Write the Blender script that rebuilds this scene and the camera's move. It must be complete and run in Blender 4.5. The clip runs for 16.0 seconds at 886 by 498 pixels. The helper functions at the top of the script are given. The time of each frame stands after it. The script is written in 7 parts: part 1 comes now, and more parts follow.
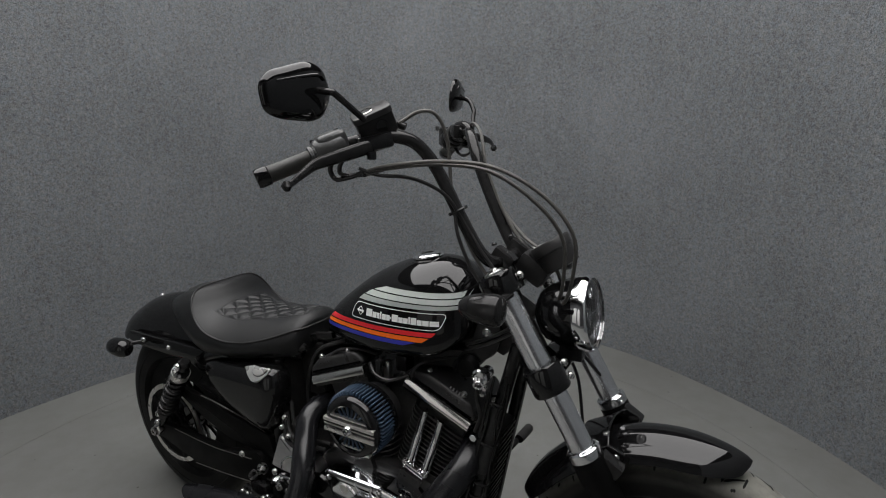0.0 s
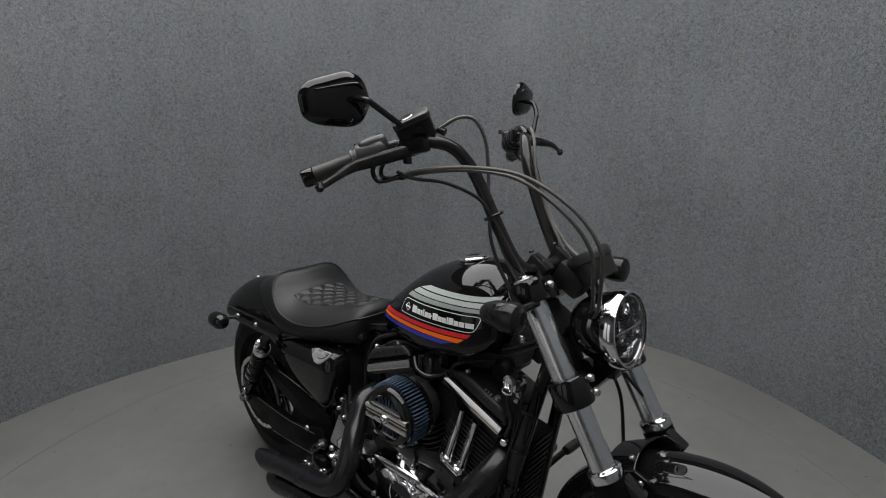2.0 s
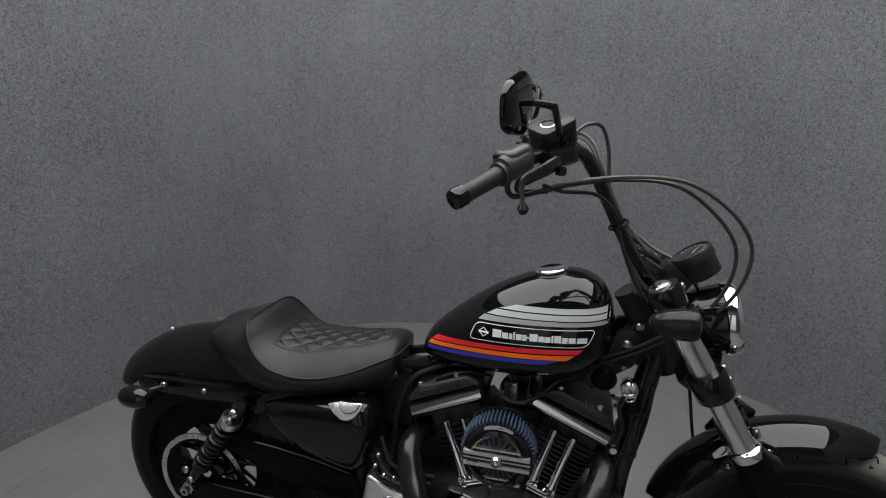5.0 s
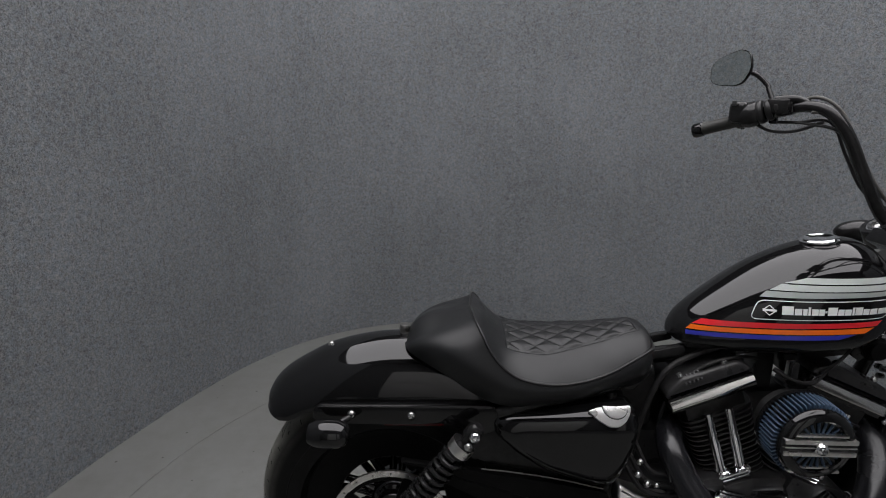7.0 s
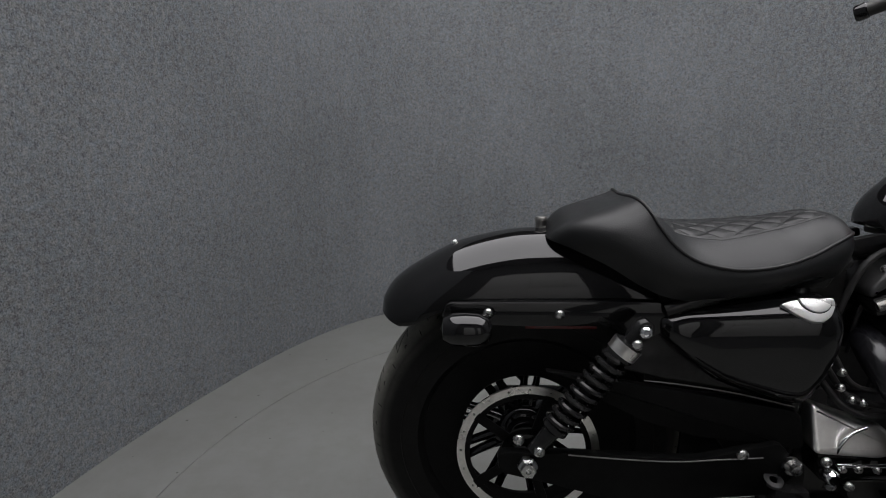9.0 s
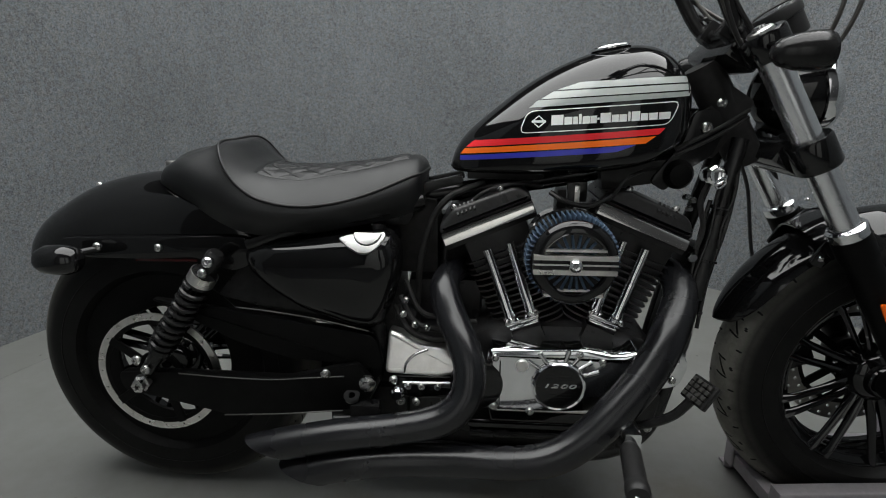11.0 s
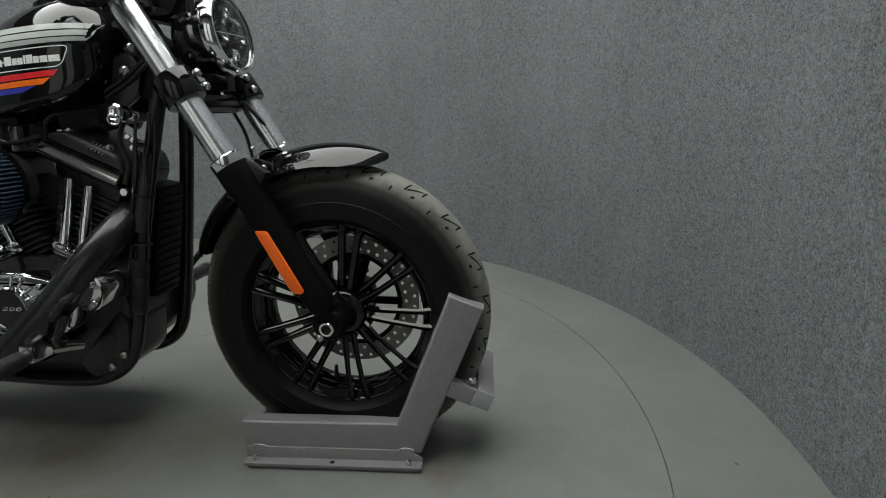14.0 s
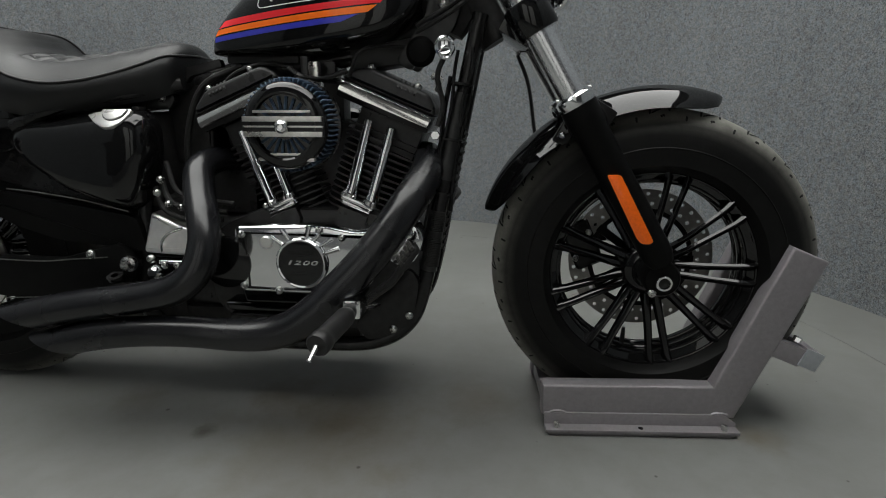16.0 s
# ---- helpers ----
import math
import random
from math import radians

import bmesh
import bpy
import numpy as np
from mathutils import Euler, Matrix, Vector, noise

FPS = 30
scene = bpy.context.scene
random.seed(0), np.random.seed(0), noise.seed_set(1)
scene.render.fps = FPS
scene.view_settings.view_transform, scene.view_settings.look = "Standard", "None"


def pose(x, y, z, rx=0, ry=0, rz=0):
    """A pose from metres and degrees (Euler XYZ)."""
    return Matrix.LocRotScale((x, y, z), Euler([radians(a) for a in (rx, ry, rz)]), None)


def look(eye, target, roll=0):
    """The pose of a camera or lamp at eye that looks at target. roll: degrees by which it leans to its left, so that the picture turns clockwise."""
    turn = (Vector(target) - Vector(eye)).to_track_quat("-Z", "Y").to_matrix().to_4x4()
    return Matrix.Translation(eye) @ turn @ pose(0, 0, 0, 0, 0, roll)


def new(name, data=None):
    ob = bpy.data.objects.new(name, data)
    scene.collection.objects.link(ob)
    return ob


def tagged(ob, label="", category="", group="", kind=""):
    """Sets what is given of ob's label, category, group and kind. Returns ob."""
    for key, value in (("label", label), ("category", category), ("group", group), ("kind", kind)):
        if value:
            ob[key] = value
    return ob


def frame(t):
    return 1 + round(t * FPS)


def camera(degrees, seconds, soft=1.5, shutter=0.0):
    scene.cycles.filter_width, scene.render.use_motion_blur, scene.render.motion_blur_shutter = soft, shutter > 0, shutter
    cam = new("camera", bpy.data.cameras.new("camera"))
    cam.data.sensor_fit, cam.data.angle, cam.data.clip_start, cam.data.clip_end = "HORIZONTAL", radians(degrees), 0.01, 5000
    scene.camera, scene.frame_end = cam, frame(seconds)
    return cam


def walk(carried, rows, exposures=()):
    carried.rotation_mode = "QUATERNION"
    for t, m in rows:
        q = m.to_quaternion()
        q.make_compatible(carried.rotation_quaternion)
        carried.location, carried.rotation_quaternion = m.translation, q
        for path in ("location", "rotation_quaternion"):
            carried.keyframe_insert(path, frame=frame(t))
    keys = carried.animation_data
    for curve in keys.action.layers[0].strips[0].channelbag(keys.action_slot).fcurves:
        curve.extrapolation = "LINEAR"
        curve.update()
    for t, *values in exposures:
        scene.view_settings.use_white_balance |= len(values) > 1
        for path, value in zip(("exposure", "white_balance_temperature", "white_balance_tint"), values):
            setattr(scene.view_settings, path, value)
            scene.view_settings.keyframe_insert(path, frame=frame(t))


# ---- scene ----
cam = camera(78.2, 16.0, soft=1.05)
PATH = [
    (0, (1.54, -1.058, 1.276), (0.586, 0.635, 0.802), -0.1),
    (0.5, (1.635, -1.018, 1.29), (0.565, 0.603, 0.811), -0.1),
    (1, (1.703, -0.975, 1.297), (0.524, 0.565, 0.811), -0.1),
    (1.5, (1.736, -0.954, 1.298), (0.458, 0.505, 0.81), 0.0),
    (2, (1.695, -0.968, 1.296), (0.381, 0.457, 0.807), 0.2),
    (2.5, (1.625, -1.02, 1.297), (0.308, 0.403, 0.806), 0.4),
    (3, (1.527, -1.044, 1.291), (0.235, 0.403, 0.802), 0.7),
    (3.2, (1.479, -1.048, 1.295), (0.21, 0.419, 0.81), 0.8),
    (5.3, (0.857, -1.218, 1.303), (0.504, 0.689, 0.816), 0.9),
    (5.5, (0.777, -1.211, 1.3), (0.494, 0.709, 0.815), 1.0),
    (6, (0.549, -1.216, 1.287), (0.406, 0.72, 0.804), 1.2),
    (6.5, (0.323, -1.207, 1.258), (0.284, 0.735, 0.78), 1.3),
    (7, (0.107, -1.142, 1.204), (0.108, 0.799, 0.72), 1.4),
    (7.5, (-0.075, -1.061, 1.138), (-0.088, 0.888, 0.691), 1.0),
    (8, (-0.16, -1.02, 1.04), (-0.23, 0.944, 0.669), 0.3),
    (8.2, (-0.168, -1.012, 0.998), (-0.261, 0.953, 0.636), 0.1),
    (10.3, (0.313, -1.115, 0.842), (0.193, 0.823, 0.362), 0.3),
    (10.5, (0.416, -1.112, 0.838), (0.285, 0.824, 0.355), 0.3),
    (11, (0.676, -1.103, 0.867), (0.536, 0.821, 0.342), 0.1),
    (11.5, (0.915, -1.124, 0.867), (0.737, 0.799, 0.347), -0.0),
    (12, (1.173, -1.127, 0.882), (0.942, 0.791, 0.365), -0.4),
    (12.5, (1.412, -1.096, 0.873), (1.144, 0.82, 0.366), -0.6),
    (13, (1.644, -1.073, 0.869), (1.355, 0.839, 0.359), -0.8),
    (13.5, (1.815, -1.066, 0.832), (1.491, 0.844, 0.339), -1.0),
    (14, (1.887, -1.078, 0.737), (1.575, 0.834, 0.241), -0.9),
    (14.5, (1.836, -1.09, 0.633), (1.546, 0.826, 0.138), -0.7),
    (15, (1.66, -1.081, 0.62), (1.393, 0.835, 0.113), -0.4),
    (15.5, (1.437, -1.093, 0.628), (1.175, 0.821, 0.108), -0.3),
    (16, (1.212, -1.12, 0.64), (0.976, 0.799, 0.127), -0.1),
]
# the clip's camera brightens and cools a little between 8 and 10 s
LIGHTNESS = [(0.0, 0.08, 6500, 16), (8.2, 0.08, 6380, 19), (10.3, 0.3, 6400, 14), (13.5, 0.43, 6480, 8), (16.0, 0.43, 6500, 11)]
walk(cam, [(t, look(eye, target, roll)) for t, eye, target, roll in PATH], LIGHTNESS)

# ---- light ----
ROOM_X, ROOM_Y, ROOM_R = 0.646, -0.03, 1.835
world = bpy.data.worlds.new("world")
scene.world = world
world.use_nodes = True
world.node_tree.nodes["Background"].inputs[0].default_value = (0.5, 0.55, 0.6, 1)
world.node_tree.nodes["Background"].inputs[1].default_value = 0.02
scene.view_settings.exposure = 0.0
LAMP = 3.55

# ---- materials ----
def material(name, colour, rough=0.5, metal=0.0, coat=0.0, spec=0.5):
    m = bpy.data.materials.new(name)
    m.use_nodes = True
    b = m.node_tree.nodes["Principled BSDF"]
    b.inputs["Base Color"].default_value = (*colour, 1)
    b.inputs["Roughness"].default_value = rough
    b.inputs["Metallic"].default_value = metal
    b.inputs["Coat Weight"].default_value = coat
    b.inputs["Coat Roughness"].default_value = 0.03
    b.inputs["Specular IOR Level"].default_value = spec
    return m


def node(m, kind, **values):
    n = m.node_tree.nodes.new(kind)
    for k, v in values.items():
        n.inputs[k.replace("_", " ")].default_value = v
    return n


def varied(m, scale=40.0, low=0.8, high=1.2, rough_low=None, rough_high=None, bump=0.0, bump_scale=None, detail=6.0, stretch=None):
    """Noise in colour, gloss and relief, in object space."""
    t = m.node_tree
    b = t.nodes["Principled BSDF"]
    co = t.nodes.new("ShaderNodeTexCoord")
    src = co.outputs["Object"]
    if stretch:
        mp = t.nodes.new("ShaderNodeMapping")
        mp.inputs["Scale"].default_value = stretch
        t.links.new(src, mp.inputs["Vector"])
        src = mp.outputs["Vector"]
    n = node(m, "ShaderNodeTexNoise", Scale=scale, Detail=detail, Roughness=0.6)
    t.links.new(src, n.inputs["Vector"])
    base = tuple(b.inputs["Base Color"].default_value)[:3]
    ramp = t.nodes.new("ShaderNodeValToRGB")
    ramp.color_ramp.elements[0].position, ramp.color_ramp.elements[1].position = 0.3, 0.7
    ramp.color_ramp.elements[0].color = (*[c * low for c in base], 1)
    ramp.color_ramp.elements[1].color = (*[min(1, c * high) for c in base], 1)
    t.links.new(n.outputs["Fac"], ramp.inputs["Fac"])
    t.links.new(ramp.outputs["Color"], b.inputs["Base Color"])
    if rough_low is not None:
        mr = t.nodes.new("ShaderNodeMapRange")
        mr.inputs["From Min"].default_value, mr.inputs["From Max"].default_value = 0.3, 0.7
        mr.inputs["To Min"].default_value, mr.inputs["To Max"].default_value = rough_low, rough_high
        n2 = node(m, "ShaderNodeTexNoise", Scale=scale * 0.35, Detail=4.0)
        t.links.new(src, n2.inputs["Vector"])
        t.links.new(n2.outputs["Fac"], mr.inputs["Value"])
        t.links.new(mr.outputs["Result"], b.inputs["Roughness"])
    if bump:
        n3 = node(m, "ShaderNodeTexNoise", Scale=bump_scale or scale, Detail=4.0)
        t.links.new(src, n3.inputs["Vector"])
        bp = node(m, "ShaderNodeBump", Strength=bump, Distance=0.001)
        t.links.new(n3.outputs["Fac"], bp.inputs["Height"])
        t.links.new(bp.outputs["Normal"], b.inputs["Normal"])
    return m


GLOSS = varied(material("gloss_black_paint", (0.0055, 0.0055, 0.0058), 0.03, 0, 0, 0.5), 25, 0.8, 1.2, 0.025, 0.05)
SATIN = varied(material("satin_black_metal", (0.013, 0.0128, 0.013), 0.2, 0, 0, 0.32), 60, 0.7, 1.3, 0.13, 0.24)
MATTE = varied(material("matt_black_paint", (0.024, 0.0235, 0.0235), 0.5, 0, 0, 0.14), 60, 0.7, 1.3, 0.42, 0.58)
PIPE = varied(material("satin_black_heat_paint", (0.0085, 0.0086, 0.0100), 0.26, 0, 0, 0.5), 30, 0.75, 1.25, 0.22, 0.29, 0.05, 300)
CRINKLE = varied(material("wrinkle_black_paint", (0.024, 0.0237, 0.024), 0.36, 0, 0, 0.36), 90, 0.7, 1.3, 0.26, 0.4, 0.3, 900)
PLASTIC = varied(material("black_plastic", (0.017, 0.0168, 0.017), 0.36, 0, 0, 0.32), 80, 0.8, 1.2, 0.3, 0.46, 0.1, 600)


def tyre_rubber():
    """Black rubber with pale dust ground into the outer tread, and some lamp sheen put into that colour, in the wheel's
    own space (axle along y).
    """
    m = varied(material("tyre_rubber", (0.0058, 0.0057, 0.0056), 0.5, 0, 0, 0.15), 35, 0.7, 1.3, 0.4, 0.58, 0.2, 250)
    t = m.node_tree
    b = t.nodes["Principled BSDF"]
    co = t.nodes.new("ShaderNodeTexCoord")
    sc = node(m, "ShaderNodeVectorMath"); sc.operation = "MULTIPLY"
    sc.inputs[1].default_value = (1, 0, 1)
    t.links.new(co.outputs["Object"], sc.inputs[0])
    ln = node(m, "ShaderNodeVectorMath"); ln.operation = "LENGTH"
    t.links.new(sc.outputs[0], ln.inputs[0])
    wear = t.nodes.new("ShaderNodeMapRange")
    wear.inputs["From Min"].default_value, wear.inputs["From Max"].default_value = 0.286, 0.313
    t.links.new(ln.outputs["Value"], wear.inputs["Value"])
    n = node(m, "ShaderNodeTexNoise", Scale=22.0, Detail=6.0, Roughness=0.7)
    t.links.new(co.outputs["Object"], n.inputs["Vector"])
    wear.inputs["To Max"].default_value = 1.7
    tread = t.nodes.new("ShaderNodeMapRange")
    tread.inputs["From Min"].default_value, tread.inputs["From Max"].default_value = 0.268, 0.280
    tread.inputs["To Max"].default_value = 0.2
    t.links.new(ln.outputs["Value"], tread.inputs["Value"])
    both = t.nodes.new("ShaderNodeMath"); both.operation = "ADD"
    t.links.new(wear.outputs["Result"], both.inputs[0]); t.links.new(tread.outputs["Result"], both.inputs[1])
    mul = t.nodes.new("ShaderNodeMath"); mul.operation = "MULTIPLY"
    t.links.new(both.outputs[0], mul.inputs[0]); t.links.new(n.outputs["Fac"], mul.inputs[1])
    mix = t.nodes.new("ShaderNodeMix"); mix.data_type = "RGBA"
    old = b.inputs["Base Color"].links[0].from_socket
    t.links.new(mul.outputs[0], mix.inputs[0]); t.links.new(old, mix.inputs[6])
    # pale tone of the dust, raised to carry the lamp's sheen too
    mix.inputs[7].default_value = (0.21, 0.207, 0.185, 1)
    t.links.new(mix.outputs[2], b.inputs["Base Color"])
    return m


RUBBER = tyre_rubber()
SOOT = varied(material("dull_black_enamel", (0.0036, 0.0036, 0.0036), 0.46, 0, 0, 0.1), 50, 0.7, 1.3, 0.4, 0.54)
# near-black that stands for the shade inside the tread's slits
GROOVE_SHADE = material("tread_groove_shade", (0.004, 0.004, 0.004), 0.7, 0, 0, 0.2)
GRIP = varied(material("grip_rubber", (0.0225, 0.0222, 0.0200), 0.5), 70, 0.8, 1.2, 0.4, 0.55, 0.3, 700)
LEATHER = varied(material("black_leather", (0.0095, 0.0100, 0.0106), 0.4, 0, 0, 0.36), 45, 0.85, 1.15, 0.34, 0.46, 0.35, 550)
CHROME = varied(material("chrome", (0.86, 0.87, 0.88), 0.06, 1.0), 30, 0.95, 1.04, 0.04, 0.1)
STEEL = varied(material("zinc_bolt_steel", (0.55, 0.55, 0.54), 0.25, 1.0), 200, 0.8, 1.1, 0.18, 0.35)
FORK = varied(material("polished_fork_aluminium", (0.86, 0.87, 0.89), 0.25, 1.0), 6, 0.985, 1.015, 0.23, 0.27, detail=1.0)
BRAKE = varied(material("dark_brake_disc_steel", (0.24, 0.232, 0.222), 0.35, 0.9), 60, 0.8, 1.15, 0.28, 0.42)
EMBLEM = varied(material("pale_emblem_metal", (0.54, 0.54, 0.53), 0.28, 0.6), 90, 0.95, 1.05, 0.25, 0.35)
SLEEVE = varied(material("worn_sleeve_plastic", (0.009, 0.009, 0.0092), 0.34), 140, 0.4, 1.9, 0.3, 0.5)
CAP = varied(material("pale_grey_end_cap", (0.30, 0.32, 0.335), 0.45), 120, 0.94, 1.06, 0.4, 0.5)
DISC = varied(material("brushed_steel", (0.82, 0.80, 0.77), 0.34, 1.0), 60, 0.85, 1.1, 0.24, 0.38)
BAND = varied(material("machined_band_steel", (0.84, 0.825, 0.80), 0.12, 1.0), 60, 0.95, 1.04, 0.09, 0.15)
SATIN_CHROME = varied(material("satin_chrome", (0.88, 0.865, 0.84), 0.36, 1.0), 50, 0.92, 1.05, 0.3, 0.4)
SILVER = varied(material("silver_powder_coat", (0.242, 0.225, 0.239), 0.45, 0.25), 120, 0.92, 1.08, 0.4, 0.52, 0.12, 900)
ORANGE = varied(material("orange_reflector", (0.95, 0.15, 0.01), 0.2), 200, 0.9, 1.1)
RED = material("red_reflector", (0.075, 0.006, 0.007), 0.2)
BLUE = varied(material("blue_filter_gauze", (0.026, 0.052, 0.092), 0.6), 120, 0.6, 1.3)
HOUSING = varied(material("grey_switch_plastic", (0.045, 0.046, 0.046), 0.32), 80, 0.8, 1.2, 0.26, 0.38, 0.1, 600)
CABLE = varied(material("grey_braided_cable", (0.060, 0.057, 0.052), 0.42), 90, 0.75, 1.25, 0.38, 0.5, 0.3, 900)
BOWL = varied(material("smoked_reflector", (0.30, 0.30, 0.305), 0.12, 1.0), 60, 0.8, 1.1, 0.1, 0.22)
GLASS = material("lamp_glass", (1, 1, 1), 0.02)
GLASS.node_tree.nodes["Principled BSDF"].inputs["Transmission Weight"].default_value = 1.0
MIRROR = material("mirror_glass", (0.60, 0.635, 0.63), 0.02, 1.0)
D_SILVER = material("decal_silver", (0.50, 0.53, 0.515), 0.15)
D_GREY = material("decal_grey", (0.36, 0.39, 0.375), 0.15)
D_RED = material("decal_red", (0.84, 0.032, 0.042), 0.15)
D_ORANGE = material("decal_orange", (1.0, 0.185, 0.015), 0.15)
D_BLUE = material("decal_blue", (0.045, 0.05, 0.42), 0.15)
D_WHITE = material("decal_white", (0.9, 0.91, 0.9), 0.15)


def carpet():
    m = material("grey_blue_carpet", (0.15, 0.165, 0.17), 0.95, 0, 0, 0.1)
    t = m.node_tree
    b = t.nodes["Principled BSDF"]
    co = t.nodes.new("ShaderNodeTexCoord")
    mp = t.nodes.new("ShaderNodeMapping")
    mp.inputs["Scale"].default_value = (1, 1, 1.1)
    t.links.new(co.outputs["Object"], mp.inputs["Vector"])
    fine = node(m, "ShaderNodeTexNoise", Scale=215.0, Detail=3.0, Roughness=0.85)
    ribs = node(m, "ShaderNodeTexNoise", Scale=72.0, Detail=3.0, Roughness=0.7)
    cloud = node(m, "ShaderNodeTexNoise", Scale=1.6, Detail=4.0)
    tint = node(m, "ShaderNodeTexNoise", Scale=60.0, Detail=4.0)
    for n in (fine, cloud, tint):
        t.links.new(co.outputs["Object"], n.inputs["Vector"])
    t.links.new(mp.outputs["Vector"], ribs.inputs["Vector"])
    add = t.nodes.new("ShaderNodeMath"); add.operation = "MULTIPLY_ADD"
    add.inputs[1].default_value = 0.38
    t.links.new(ribs.outputs["Fac"], add.inputs[0]); t.links.new(fine.outputs["Fac"], add.inputs[2])
    add2 = t.nodes.new("ShaderNodeMath"); add2.operation = "MULTIPLY_ADD"
    add2.inputs[1].default_value = 0.15
    t.links.new(cloud.outputs["Fac"], add2.inputs[0]); t.links.new(add.outputs[0], add2.inputs[2])
    blot = node(m, "ShaderNodeTexNoise", Scale=11.0, Detail=5.0, Roughness=0.65)
    streak = t.nodes.new("ShaderNodeMapping")
    streak.inputs["Scale"].default_value = (1.3, 1.3, 0.22)
    t.links.new(co.outputs["Object"], streak.inputs["Vector"])
    t.links.new(streak.outputs["Vector"], blot.inputs["Vector"])
    add3 = t.nodes.new("ShaderNodeMath"); add3.operation = "MULTIPLY_ADD"
    add3.inputs[1].default_value = 0.08
    t.links.new(blot.outputs["Fac"], add3.inputs[0]); t.links.new(add2.outputs[0], add3.inputs[2])
    ramp = t.nodes.new("ShaderNodeValToRGB")
    ramp.color_ramp.elements[0].position, ramp.color_ramp.elements[1].position = 0.607, 1.077
    ramp.color_ramp.elements[0].color = (0.052, 0.055, 0.0578, 1)
    ramp.color_ramp.elements[1].color = (0.253, 0.266, 0.276, 1)
    t.links.new(add3.outputs[0], ramp.inputs["Fac"])
    mix = t.nodes.new("ShaderNodeMix"); mix.data_type = "RGBA"; mix.blend_type = "MULTIPLY"
    r2 = t.nodes.new("ShaderNodeValToRGB")
    r2.color_ramp.elements[0].position, r2.color_ramp.elements[1].position = 0.35, 0.65
    r2.color_ramp.elements[0].color = (0.955, 1.0, 1.04, 1)
    r2.color_ramp.elements[1].color = (1.04, 1.0, 0.96, 1)
    t.links.new(tint.outputs["Fac"], r2.inputs["Fac"])
    mix.inputs["Factor"].default_value = 1.0
    t.links.new(ramp.outputs["Color"], mix.inputs[6]); t.links.new(r2.outputs["Color"], mix.inputs[7])
    t.links.new(mix.outputs[2], b.inputs["Base Color"])
    bp = node(m, "ShaderNodeBump", Strength=0.35, Distance=0.002)
    t.links.new(add.outputs[0], bp.inputs["Height"])
    t.links.new(bp.outputs["Normal"], b.inputs["Normal"])
    return m


# smudges on the floor, and a brownish reflection coloured in beside the chock: place, radius, tint
STAINS_AND_REFLECTION = [
    (0.613, -0.214, 0.026, (0.42, 0.40, 0.37)), (0.85, -0.18, 0.24, (0.96, 0.90, 0.81)), (0.88, -0.12, 0.11, (0.86, 0.80, 0.72)), (0.72, -0.06, 0.08, (0.76, 0.70, 0.63)),
    # first of this row: the brownish reflection by the chock, put into the colour
    (1.715, -0.10, 0.055, (0.78, 0.69, 0.57)), (1.15, -0.03, 0.10, (0.84, 0.78, 0.69)), (0.40, -0.10, 0.07, (0.78, 0.73, 0.66)), (1.02, -0.30, 0.05, (0.90, 0.86, 0.80)),
]


